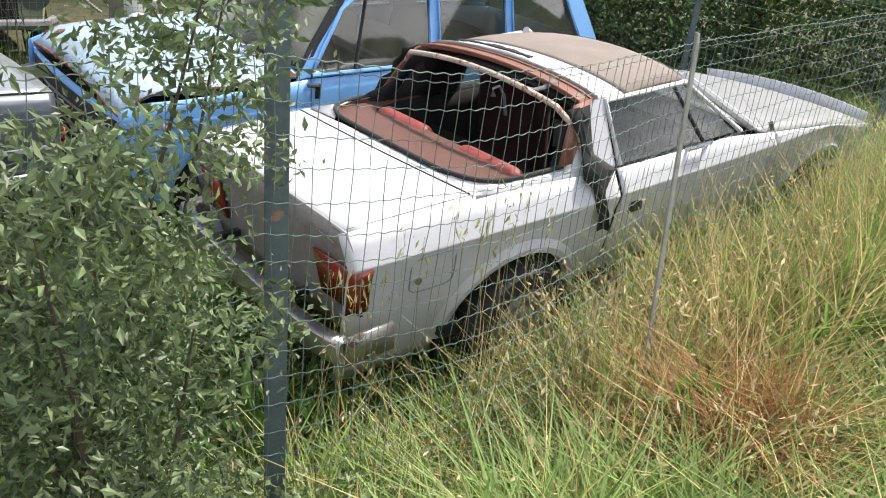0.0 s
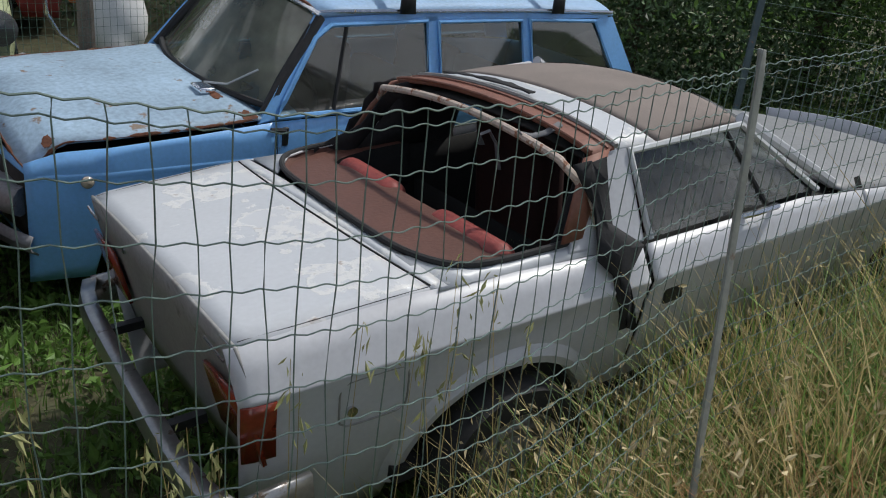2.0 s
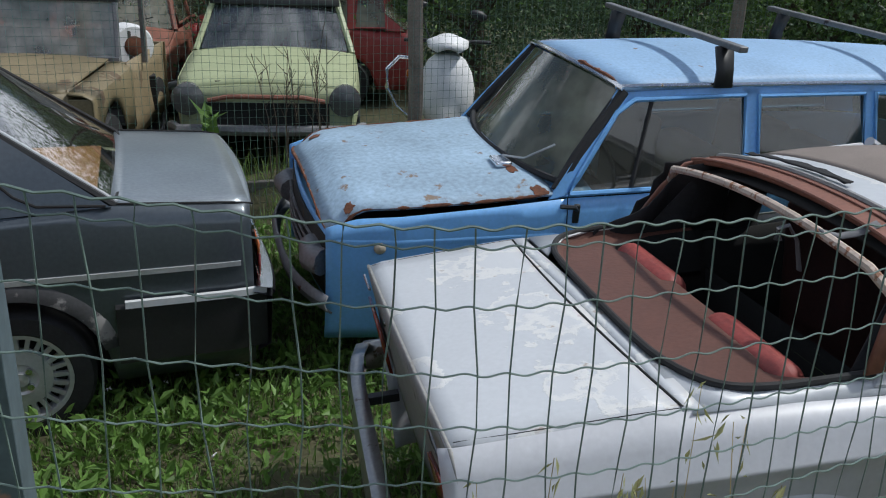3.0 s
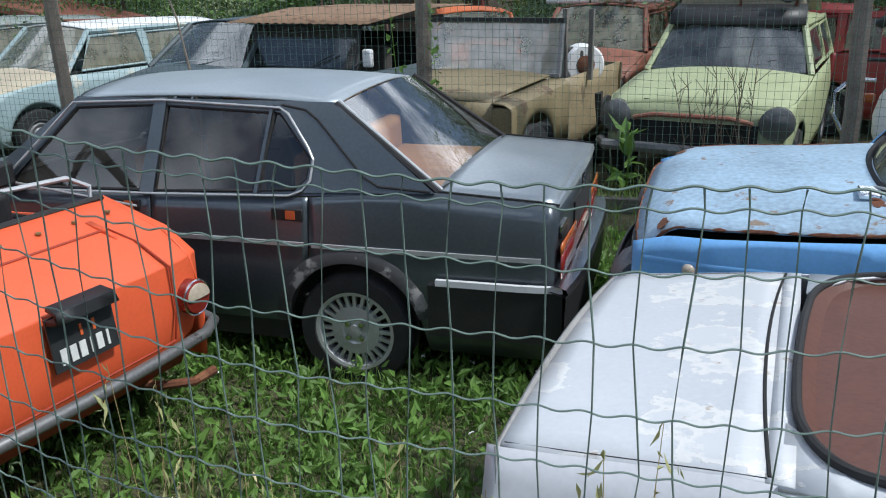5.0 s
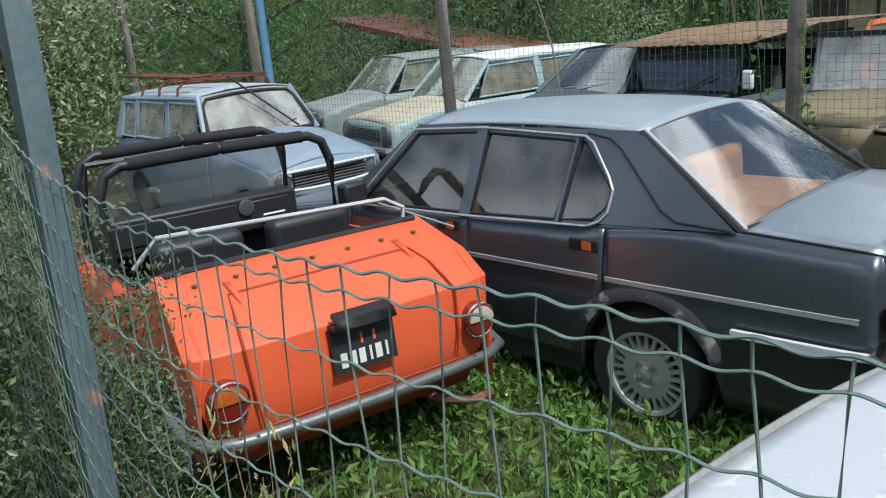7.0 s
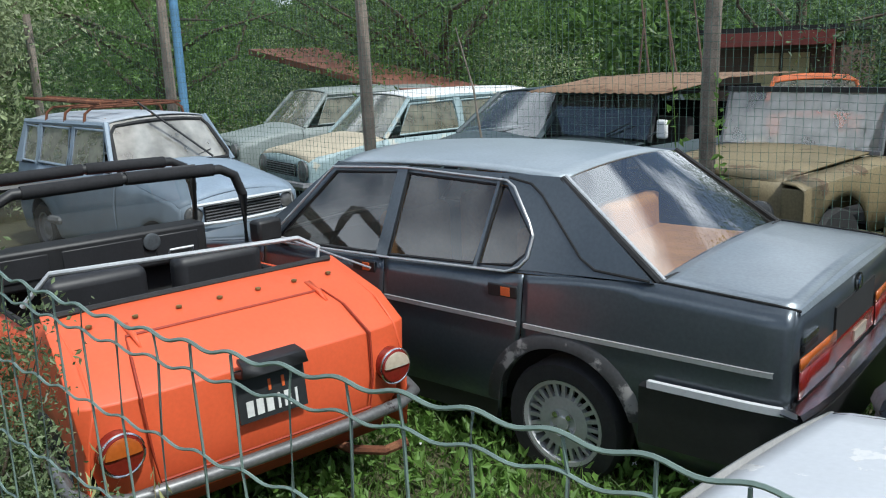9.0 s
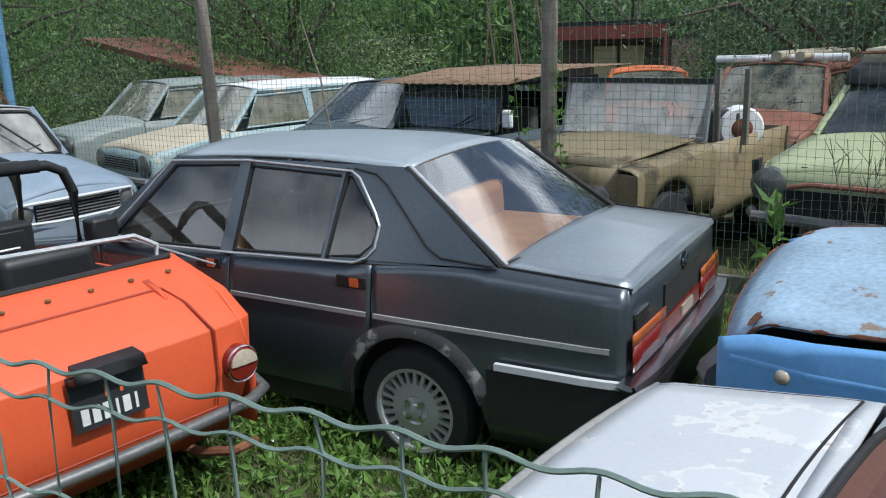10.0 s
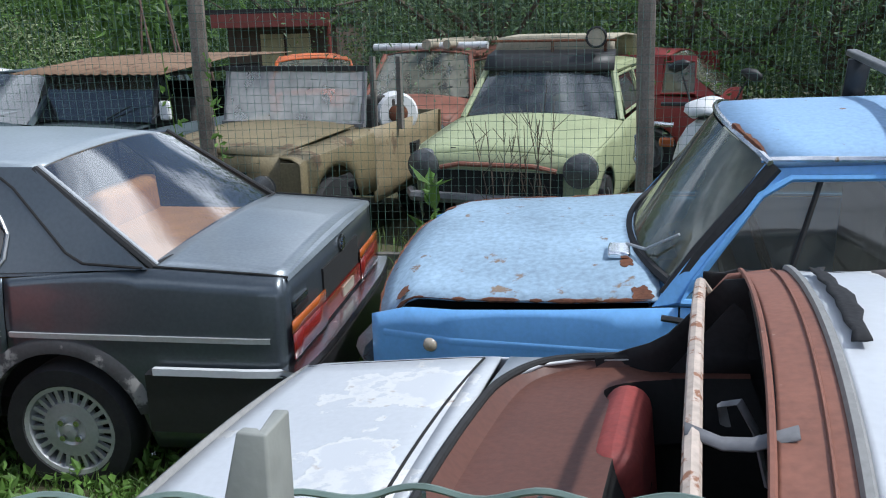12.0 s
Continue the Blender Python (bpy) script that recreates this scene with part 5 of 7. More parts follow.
# ---- cars of the back row ----
def old_car(name, m, label, P, roof_mat=None, nose=2.95, tail=-0.75, wb=2.35, w=0.74, hood=(0.78, 0.92), belt=0.92, roof=1.38, a=(1.75, 1.30),
            c=(-0.65, -0.45), windows=((0.78, 1.62), (-0.02, 0.70), (-0.48, -0.10)), lamps=0.09, lamp_z=0.62, lamp_y=0.52, bonnet_mat=None, grille=True, crown=0.06, glass=None, group=""):
    car = thing(name, m, label, "car", group)
    top = [(tail, belt - 0.02), (0, belt), (a[0], hood[1]), (nose - 0.1, hood[0]), (nose, hood[0] - 0.06)]
    sh = Shell([(tail, w * 0.93), (0, w), (1.8, w), (nose - 0.2, w * 0.95), (nose, w * 0.88)], top, 0.22, [(0, 0.28, 0.34), (wb, 0.28, 0.34)], bulge=0.07, mid=0.58, crown=crown)
    glass = glass or M["glassdusty"]
    for s in (1, -1):
        for nm, x0, x1 in (("rear_wing", tail, windows[-1][1] + 0.04), ("door", windows[-1][1] + 0.046, a[0] + 0.05), ("front_wing", a[0] + 0.056, nose)):
            part(nm, sh.flank(x0, x1, s, 6), P, car, thick=0.006)
        tw, zt = w * 0.76, roof

        def gy(z, o=0.0):
            return s * (lerp(w - 0.06, tw, (z - belt) / (zt - belt)) + o)
        for x0, x1 in windows:
            fx = min(1.0, max(0.0, (x1 - a[1]) / max(0.01, a[0] - a[1])))
            t1 = min(x1 - 0.02, a[1] + 0.02) if fx > 0 else x1 - 0.02
            pts = [(x0, belt + 0.03), (x1, belt + 0.02), (t1, roof - 0.07), (x0 + 0.03, roof - 0.06)]
            part("side_window", poly(bmesh.new(), [(x, gy(z), z) for x, z in pts]), glass, car, smooth=False)
            part("window_frame", tube(bmesh.new(), [(x, gy(z, 0.004), z) for x, z in pts], 0.016, 6, closed=True), P, car)
        part("windscreen_pillar", tube(bmesh.new(), [(a[0], gy(belt), hood[1]), (a[1], gy(roof, -0.01), roof)], 0.03, 6), P, car)
        edges = sorted([x for q in windows for x in q])
        for x0, x1 in zip(edges[1:-1:2], edges[2::2]):
            part("pillar", poly(bmesh.new(), [(x, gy(z, -0.004), z) for x, z in ((x0, belt), (x1, belt), (x1 + 0.02, roof), (x0, roof))]), P, car, smooth=False, thick=0.02)
        part("rear_pillar", poly(bmesh.new(), [(x, gy(z, -0.004), z) for x, z in ((c[0], belt), (edges[0], belt), (edges[0] + 0.03, roof), (c[1], roof))]), P, car, smooth=False, thick=0.02)
        part("roof_rail", tube(bmesh.new(), [(a[1], gy(roof), roof - 0.02), (c[1], gy(roof), roof - 0.02)], 0.03, 6), P, car)
        bm = lathe(bmesh.new(), [(lamps * 1.12, -0.04), (lamps * 1.1, 0.03), (lamps, 0.035), (lamps * 0.6, 0.055), (0.001, 0.06)], n=22)
        bmesh.ops.rotate(bm, verts=bm.verts, matrix=Matrix.Rotation(radians(-90), 3, "Z"))
        bmesh.ops.translate(bm, verts=bm.verts, vec=(nose - 0.005, s * lamp_y, lamp_z))
        part("headlamp", bm, M["lampglass"], car)
        for x in (0, wb):
            wheel(car, x, s * (w - 0.10), 0.28, 0.175, 0.15, style="disc", rim_mat=M["dullrim"])
    part("bonnet", sh.deck(a[0] + 0.02, nose - 0.01, 0.01), bonnet_mat or P, car, thick=0.01)
    part("nose_panel", sh.end(nose - 0.01, 0.36, hood[0] - 0.055, 0.04), P, car, thick=0.01)
    part("tail_panel", sh.end(tail, 0.36, belt - 0.02, -0.03), P, car, thick=0.01)
    part("tail_deck", sh.deck(tail, c[0], 0.0), P, car, thick=0.01)
    part("roof", roof_panel((a[1], w * 0.76, roof), (c[1], w * 0.76, roof - 0.01), 0.055, (0.06, -0.03), arch=0.02), roof_mat or P, car, thick=0.015)
    part("windscreen", sheet((a[0], w * 0.86, hood[1] + 0.02), (a[1], w * 0.74, roof - 0.01), 0.07, lift=0.04), glass, car)
    part("rear_window", sheet((c[0], w * 0.84, belt + 0.01), (c[1], w * 0.74, roof - 0.01), -0.04, lift=0.04), glass, car)
    if grille:
        g = part("grille", box(bmesh.new(), (nose + 0.03, 0, lamp_z), (0.02, lamp_y * 2 - lamps * 2.6, 0.14)), M["dark"], car)
        for i in range(5):
            part("grille_bar", box(bmesh.new(), (nose + 0.045, 0, lamp_z - 0.055 + 0.0275 * i), (0.012, lamp_y * 2 - lamps * 2.7, 0.009)), M["dullrim"], g, smooth=False)
    part("bumper", tube(bmesh.new(), [(nose - 0.10, -w, 0.42), (nose + 0.06, -w * 0.9, 0.42), (nose + 0.11, 0, 0.42), (nose + 0.06, w * 0.9, 0.42), (nose - 0.10, w, 0.42)], 0.045, 8), M["dullrim"], car)
    part("wiper", tube(bmesh.new(), [(a[0] + 0.04, 0.1, hood[1] + 0.05), (lerp(a[0], a[1], 0.3) + 0.06, 0.42, lerp(hood[1], roof, 0.28))], 0.007, 5), M["blackplastic"], car)
    part("floor_pan", box(bmesh.new(), (1.0, 0, 0.34), (3.0, w * 1.6, 0.05)), M["dark"], car)
    part("dashboard", box(bmesh.new(), (a[0] - 0.2, 0, belt - 0.10), (0.25, w * 1.6, 0.2)), M["dark"], car)
    for y in (w * 0.45, -w * 0.45):
        part("seat", box(bmesh.new(), (0.7, y, 0.78), (0.15, w * 0.7, 0.58)), M["darkseat"], car, bevel=0.05)
    return car


def back_pose(s, off, ahead=0.0, turn=0.0, z=0.16, nose=2.95):
    """Nose at s metres along the far fence and off metres behind it, facing the yard."""
    face = Matrix.Rotation(radians(turn), 2) @ FAR_N
    p = FAR_A + FAR_D * s - FAR_N * off - face * nose
    return pose(p.x, p.y, z, 0, 0, math.degrees(math.atan2(face.y, face.x)))


M.update(dict(
    palegreen=mat("pale_green_paint", (0.34, 0.375, 0.215), 0.5, var=0.15, second=(0.17, 0.13, 0.07), amount=0.07, patch=5),
    paleblue=mat("pale_blue_paint", (0.28, 0.365, 0.38), 0.5, var=0.15, second=(0.50, 0.48, 0.40), amount=0.3, patch=3),
    mustard=mat("mustard_paint", (0.19, 0.152, 0.082), 0.55, var=0.35, scale=2.5, second=(0.11, 0.075, 0.045), amount=0.3, patch=3.5),
    rustbrown=mat("rusty_sheet", (0.20, 0.125, 0.075), 0.85, var=0.35, scale=4, second=(0.11, 0.06, 0.035), amount=0.4, patch=4, bump=0.5),
    brownred=mat("red_brown_paint", (0.22, 0.085, 0.055), 0.6, var=0.3, second=(0.35, 0.28, 0.2), amount=0.15, patch=4),
    r4blue=mat("grey_blue_paint", (0.215, 0.27, 0.335), 0.5, var=0.15, second=(0.26, 0.22, 0.20), amount=0.15, patch=5),
    r4roof=mat("blotched_grey_roof", (0.34, 0.37, 0.41), 0.6, var=0.2, second=(0.22, 0.14, 0.09), amount=0.2, patch=6),
    darkblue=mat("dark_slate_paint", (0.055, 0.075, 0.085), 0.5, var=0.2),
    redpaint=mat("dull_red_paint", (0.24, 0.03, 0.028), 0.5, var=0.15),
    greywagon=mat("grey_green_paint", (0.22, 0.25, 0.24), 0.55, var=0.2, second=(0.16, 0.09, 0.05), amount=0.15, patch=4),
    lampglass=mat("dusty_lamp_glass", (0.10, 0.10, 0.10), 0.25, var=0.3, coat=0.5),
    whitepaint=mat("plain_white_paint", (0.70, 0.70, 0.70), 0.45, var=0.1, second=RUST, amount=0.08, patch=6),
    farorange=mat("far_orange_paint", (0.60, 0.14, 0.03), 0.55, var=0.15),
    plank=mat("weathered_plank", (0.15, 0.135, 0.12), 0.9, var=0.4, scale=6, bump=0.5),
    cream=mat("cream_paint", (0.50, 0.44, 0.25), 0.7, var=0.15),
    redroof=mat("red_roof_edge", (0.20, 0.05, 0.04), 0.7, var=0.2),
    housewall=mat("dark_house_wall", (0.10, 0.07, 0.055), 0.85, var=0.25),
    leaf=mat("leaf_green", (0.10, 0.18, 0.04), 0.5, var=0.15, island=0.5, trans=0.4, bump=0),
    leafdark=mat("leaf_dark", (0.085, 0.14, 0.062), 0.55, var=0.2, island=0.5, trans=0.25, bump=0),
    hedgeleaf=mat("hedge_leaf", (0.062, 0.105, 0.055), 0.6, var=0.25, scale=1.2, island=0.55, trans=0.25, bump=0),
    bushleaf=mat("bush_leaf", (0.135, 0.185, 0.085), 0.45, var=0.15, island=0.5, trans=0.3, bump=0),
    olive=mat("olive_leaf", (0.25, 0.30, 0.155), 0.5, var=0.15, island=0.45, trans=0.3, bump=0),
    grassgreen=mat("grass_green", (0.125, 0.215, 0.045), 0.55, var=0.2, scale=1.5, island=0.45, trans=0.4, bump=0),
    grassdry=mat("grass_dry", (0.52, 0.42, 0.20), 0.7, var=0.2, scale=1.5, island=0.4, trans=0.35, bump=0),
    grassmid=mat("grass_yellow_green", (0.205, 0.31, 0.08), 0.6, var=0.2, scale=1.5, island=0.4, trans=0.4, bump=0),
    seed=mat("seed_heads", (0.58, 0.48, 0.28), 0.8, var=0.15, island=0.35, trans=0.3, bump=0),
    seedgreen=mat("oat_spikelet", (0.34, 0.34, 0.15), 0.7, var=0.15, island=0.3, trans=0.3, bump=0),
    bark=mat("bark", (0.09, 0.07, 0.05), 0.95, var=0.4, scale=10, bump=0.7),
    canebark=mat("cane_bark", (0.13, 0.085, 0.065), 0.85, var=0.3, scale=10),
    tanload=mat("tan_tarpaulin", (0.40, 0.35, 0.26), 0.85, var=0.2, scale=4),
    far_green=mat("far_foliage", (0.035, 0.07, 0.02), 0.9, var=0.5, scale=0.8),
))

green = old_car("camper_car", back_pose(2.06, 0.80, nose=2.75, turn=-14), "pale green small car with raised black-fronted roof behind the fence", M["palegreen"], nose=2.75, tail=-0.7, wb=2.3,
                w=0.80, hood=(0.79, 0.90), belt=0.92, roof=1.34, a=(1.48, 1.14), c=(-0.65, -0.6), windows=((0.30, 1.30), (-0.5, 0.22)), lamps=0.12, lamp_z=0.66, lamp_y=0.64, grille=False, glass=M["glassdusty2"])
part("front_rail", tube(bmesh.new(), [(2.82, -0.47, 0.66), (2.85, -0.3, 0.70), (2.86, 0.3, 0.70), (2.82, 0.47, 0.66)], 0.02, 8), M["brownred"], green, "rusty rail across the nose")
part("grille_recess", box(bmesh.new(), (2.775, 0, 0.53), (0.03, 1.02, 0.22)), M["dark"], green)
part("roof_band", grid(bmesh.new(), [[(1.22 + 0.06 * (1 - v * v), 0.62 * v, 1.33), (1.13, 0.61 * v, 1.45), (0.95, 0.59 * v, 1.50)] for v in (-1, -0.6, -0.2, 0.2, 0.6, 1)]), M["blackplastic"], green, "black fairing over the windscreen", thick=0.02)
part("raised_roof", grid(bmesh.new(), [[(0.97, 0.58 * v, 1.48), (0.90, 0.56 * v, 1.61 + 0.02 * (1 - v * v)), (0.2, 0.56 * v, 1.63), (-0.55, 0.56 * v, 1.60), (-0.6, 0.58 * v, 1.38)] for v in (-1, -0.9, -0.5, 0, 0.5, 0.9, 1)]), M["tanload"], green, "tan-coloured raised roof", thick=0.02)
for i in range(3):
    y = -0.5 + 0.5 * i
    part("rack_rod", tube(bmesh.new(), [(1.02, -0.60, 1.58), (1.02, 0.60, 1.58)] if i == 0 else [(1.02, y, 1.48), (1.02, y, 1.58)], 0.014, 6), M["rust"], green)
bm = lathe(bmesh.new(), [(0.085, -0.06), (0.09, 0.02), (0.08, 0.03), (0.001, 0.035)], n=22)
bmesh.ops.rotate(bm, verts=bm.verts, matrix=Matrix.Rotation(radians(-90), 3, "Z"))
bmesh.ops.translate(bm, verts=bm.verts, vec=(1.14, 0.44, 1.61))
spot = part("spot_lamp", bm, M["clearlamp"], green, "round spot lamp on the roof")
part("lamp_guard", tube(bmesh.new(), [(1.17, 0.44 + 0.088 * math.cos(t), 1.61 + 0.088 * math.sin(t)) for t in (2 * math.pi * i / 20 for i in range(20))], 0.012, 6, closed=True), M["blackplastic"], spot)

for i in range(9):
    part("script_bar", box(bmesh.new(), (2.70, -0.40 + 0.1 * i, 0.795), (0.012, 0.045, 0.02)), M["darkseat"], green, smooth=False)
BACK = "cars of the back row"
for ob in (green,):
    ob["group"] = BACK
old_car("estate_car", back_pose(-5.32, 0.75, turn=-16), "pale blue old estate car with a pale worn bonnet", M["paleblue"], M["whitepaint"], w=0.74, hood=(0.74, 0.86), belt=0.87, roof=1.31, lamps=0.11, lamp_z=0.58, bonnet_mat=M["tanload"], a=(1.95, 1.50), windows=((0.85, 1.75), (0.0, 0.77), (-0.55, -0.06)), group=BACK)
old_car("estate_car", back_pose(-7.6, 1.6, turn=-16), "grey-green old estate car under branches", M["greywagon"], w=0.74, hood=(0.74, 0.86), belt=0.87, roof=1.32, a=(1.95, 1.50), windows=((0.85, 1.75), (0.0, 0.77), (-0.55, -0.06)), group=BACK)
old_car("hatchback_car", back_pose(-3.2, 0.75, turn=-14), "dark slate old car between two others", M["darkblue"], w=0.72, hood=(0.76, 0.92), belt=0.93, roof=1.34, a=(1.95, 1.40), group=BACK, glass=M["glassdusty2"])
old_car("hatchback_car", back_pose(4.55, 4.3, turn=-112, nose=-0.75), "dull red hatchback behind a white scooter", M["redpaint"], w=0.76, hood=(0.80, 0.92), belt=0.93, roof=1.36, c=(-0.72, -0.15), group=BACK)
rusty = old_car("estate_car", back_pose(0.80, 3.3, turn=-14), "red-brown rusty estate with pale rolls on its roof", M["brownred"], w=0.72, hood=(0.80, 0.93), belt=0.96, roof=1.40, a=(2.3, 1.95), windows=((1.25, 2.1), (0.0, 1.15)), grille=False, group=BACK)
for y, r in ((0.30, 0.05), (0.05, 0.06)):
    roll = part("rolled_sheet", tube(bmesh.new(), [(2.1, y, 1.52), (0.2, y, 1.52)], r, 10), M["tanload"])
    roll.matrix_world = rusty.matrix_world.copy()
    tagged(roll, "pale rolled sheet lying on the rusty estate", "roll", "rolls on the roof")
roll = part("rolled_sheet", tube(bmesh.new(), [(1.8, -0.75, 1.485), (1.8, 0.7, 1.50)], 0.045, 10), M["whitepaint"])
roll.matrix_world = rusty.matrix_world.copy()
tagged(roll, "white roll lying across the rusty estate's roof", "roll", "rolls on the roof")

r4 = old_car("hatchback_car", pose(-8.11, -0.13, 0.0, 0, 0, math.degrees(math.atan2(0.76, 0.65))), "grey-blue rounded hatchback with roof rack and big wipers", M["r4blue"], M["r4roof"], nose=2.78, tail=-0.65, wb=2.42, w=0.71,
             hood=(0.80, 0.98), belt=0.98, roof=1.44, a=(1.70, 1.42), c=(-0.6, -0.45), windows=((0.78, 1.5), (0.0, 0.70), (-0.42, -0.06)), glass=M["glassgrimy"], lamps=0.075, lamp_z=0.67, lamp_y=0.50, crown=0.09)
seal = [(lerp(1.70, 1.42, t) + 0.03 + 0.07 * (1 - v * v), v * lerp(0.60, 0.50, t), lerp(1.02, 1.40, t) + 0.04 * t * (1 - v * v)) for v, t in
        ((-0.95, 0.0), (-0.5, 0.0), (0.0, 0.0), (0.5, 0.0), (0.95, 0.0), (1.03, 0.12), (1.03, 0.85), (0.93, 1.0), (0.5, 1.0), (0.0, 1.0), (-0.5, 1.0), (-0.93, 1.0), (-1.03, 0.85), (-1.03, 0.12))]
part("windscreen_seal", tube(bmesh.new(), seal, 0.02, 6, closed=True), M["blackrubber"], r4)
part("wiper", tube(bmesh.new(), [(1.82, 0.35, 1.05), (1.55, -0.25, 1.62)], 0.012, 6), M["blackplastic"], r4)
part("grille_frame", tube(bmesh.new(), [(2.83, 0.52, 0.76), (2.86, 0.25, 0.765), (2.87, 0, 0.767), (2.86, -0.25, 0.765), (2.83, -0.52, 0.76), (2.83, -0.54, 0.60), (2.86, -0.25, 0.585), (2.87, 0, 0.583), (2.86, 0.25, 0.585), (2.83, 0.54, 0.60)], 0.016, 6, closed=True), M["trim"], r4, "pale grille surround")
rack = thing_part("roof_rack", r4)
for x in (0.1, 0.55, 1.0):
    part("rack_bar", tube(bmesh.new(), [(x, -0.55, 1.43), (x, -0.53, 1.52), (x, -0.46, 1.57), (x, 0.46, 1.57), (x, 0.53, 1.52), (x, 0.55, 1.43)], 0.014, 6), M["rust"], rack)
part("rack_rail", tube(bmesh.new(), [(1.1, 0.46, 1.585), (-0.3, 0.46, 1.585)], 0.014, 6), M["rust"], rack)
ladder = thing("roof_ladder", r4.matrix_world.copy(), "rusty dark ladder lying on the roof rack", "ladder")
for y in (-0.45, -0.22):
    part("ladder_rail", tube(bmesh.new(), [(1.2, y, 1.62), (-0.6, y, 1.66)], 0.018, 6), M["rust"], ladder)
for i in range(12):
    part("rung", tube(bmesh.new(), [(1.1 - 0.14 * i, -0.45, 1.622 + 0.003 * i), (1.1 - 0.14 * i, -0.22, 1.622 + 0.003 * i)], 0.009, 5), M["rust"], ladder)
white_far = old_car("small_car", pose(-10.2, -1.2, 0.0, 0, 0, 30), "white rusty small car half hidden by bushes", M["whitepaint"], roof=1.30, w=0.7)


def off_roader(m):
    car = thing("off_roader", m, "mustard open off-road pickup with upright flat windscreen", "pickup", BACK)
    P = M["mustard"]
    # X ahead from the windscreen foot
    rows = [[(x, 0.60 * v, z + 0.025 * (1 - v * v)) for v in (-1, -0.85, -0.4, 0, 0.4, 0.85, 1)] for x, z in ((0.0, 0.99), (0.6, 0.965), (1.15, 0.935), (1.2, 0.90))]
    part("bonnet", grid(bmesh.new(), rows), P, car, thick=0.012)
    part("nose_panel", grid(bmesh.new(), [[(1.2, y, z) for z in (0.40, 0.6, 0.8, 0.905)] for y in (-0.6, -0.3, 0, 0.3, 0.6)]), P, car, thick=0.02)
    for i in range(7):
        part("grille_slot", box(bmesh.new(), (1.205, -0.30 + 0.10 * i, 0.68), (0.02, 0.05, 0.22)), M["dark"], car, smooth=False)
    for s in (1, -1):
        part("bonnet_side", grid(bmesh.new(), [[(x, s * 0.60, z) for z in (0.62, 0.78, 0.93)] for x in (0.0, 0.6, 1.18)]), P, car, thick=0.01)
        rows = []
        for x in stations(0.0, 1.21, 0.04):
            lo = arched(x, 0.45, [(0.70, 0.36, 0.41)])
            rows.append([(x, s * 0.60, 0.965 - 0.045 * x), (x, s * 0.70, 0.955 - 0.045 * x), (x, s * 0.755, 0.925 - 0.045 * x)] + [(x, s * 0.765, lerp(0.90 - 0.045 * x, lo, k)) for k in (0, 0.5, 1)])
        part("front_wing", grid(bmesh.new(), rows), P, car, thick=0.012)
        part("wing_front", box(bmesh.new(), (1.195, s * 0.682, 0.66), (0.02, 0.165, 0.42)), P, car, bevel=0.006)
        part("body_side", grid(bmesh.new(), [[(x, s * (0.745 + 0.02 * math.sin(z * 6)), z) for z in (0.35, 0.5, 0.65, 0.80, 0.96)] for x in (0.02, -0.4, -0.9, -1.3, -1.55)]), M["mustardribs"], car, thick=0.015)
        bm = lathe(bmesh.new(), [(0.095, -0.03), (0.095, 0.02), (0.001, 0.05)], n=20)
        bmesh.ops.rotate(bm, verts=bm.verts, matrix=Matrix.Rotation(radians(-90), 3, "Z"))
        bmesh.ops.translate(bm, verts=bm.verts, vec=(1.21, s * 0.46, 0.68))
        part("headlamp", bm, M["lampglass"], car)
        for x in (0.70, -1.15):
            wheel(car, x, s * 0.66, 0.34, 0.20, 0.18, style="disc", rim_mat=M["dullrim"])
        part("screen_post", tube(bmesh.new(), [(0.0, s * 0.665, 0.97), (-0.10, s * 0.655, 1.43)], 0.022, 6), M["dullrim"], car)
    part("windscreen", sheet((0.0, 0.65, 0.995), (-0.10, 0.645, 1.42), 0.0), M["glassgrimy"], car)
    part("screen_rail", box(bmesh.new(), (-0.10, 0, 1.435), (0.05, 1.36, 0.04)), M["blackplastic"], car)
    part("screen_foot", box(bmesh.new(), (0.01, 0, 0.985), (0.05, 1.36, 0.03)), M["dullrim"], car)
    part("rear_wall", box(bmesh.new(), (-1.55, 0, 0.68), (0.03, 1.5, 0.55)), P, car)
    part("floor_pan", box(bmesh.new(), (-0.8, 0, 0.42), (1.6, 1.45, 0.05)), M["dark"], car)
    part("dashboard", box(bmesh.new(), (-0.12, 0, 0.86), (0.12, 1.4, 0.16)), P, car)
    for y in (0.36, -0.36):
        part("seat", box(bmesh.new(), (-0.85, y, 0.90), (0.14, 0.5, 0.5)), M["darkseat"], car, bevel=0.04)
    for y in (0.70, 0.45):
        part("side_stake", box(bmesh.new(), (-0.55, y + 0.06, 1.2), (0.05, 0.04, 0.62)), M["plank"], car, smooth=False)
    return car


M["mustardribs"] = mat("mustard_side", (0.24, 0.19, 0.11), 0.6, var=0.3, second=(0.14, 0.10, 0.06), amount=0.3, patch=3)
off_roader(back_pose(0.29, 1.2, nose=0.0, z=0.15, turn=-14))

# white drum with a rust spot standing in the pickup
drum = thing("drum", back_pose(1.05, 1.95, nose=0.0, z=0.58), "white rust-spotted drum standing in the pickup", "drum")
bm = lathe(bmesh.new(), [(0.001, -0.12), (0.17, -0.12), (0.19, -0.09), (0.19, 0.09), (0.17, 0.12), (0.001, 0.12)], n=24)
bmesh.ops.rotate(bm, verts=bm.verts, matrix=Matrix.Rotation(radians(-70), 3, "Z"))
bmesh.ops.translate(bm, verts=bm.verts, vec=(0, 0, 0.56))
body = part("body", bm, M["whitepaint"], drum)
bm = lathe(bmesh.new(), [(0.09, 0.122), (0.07, 0.13), (0.001, 0.13)], n=16)
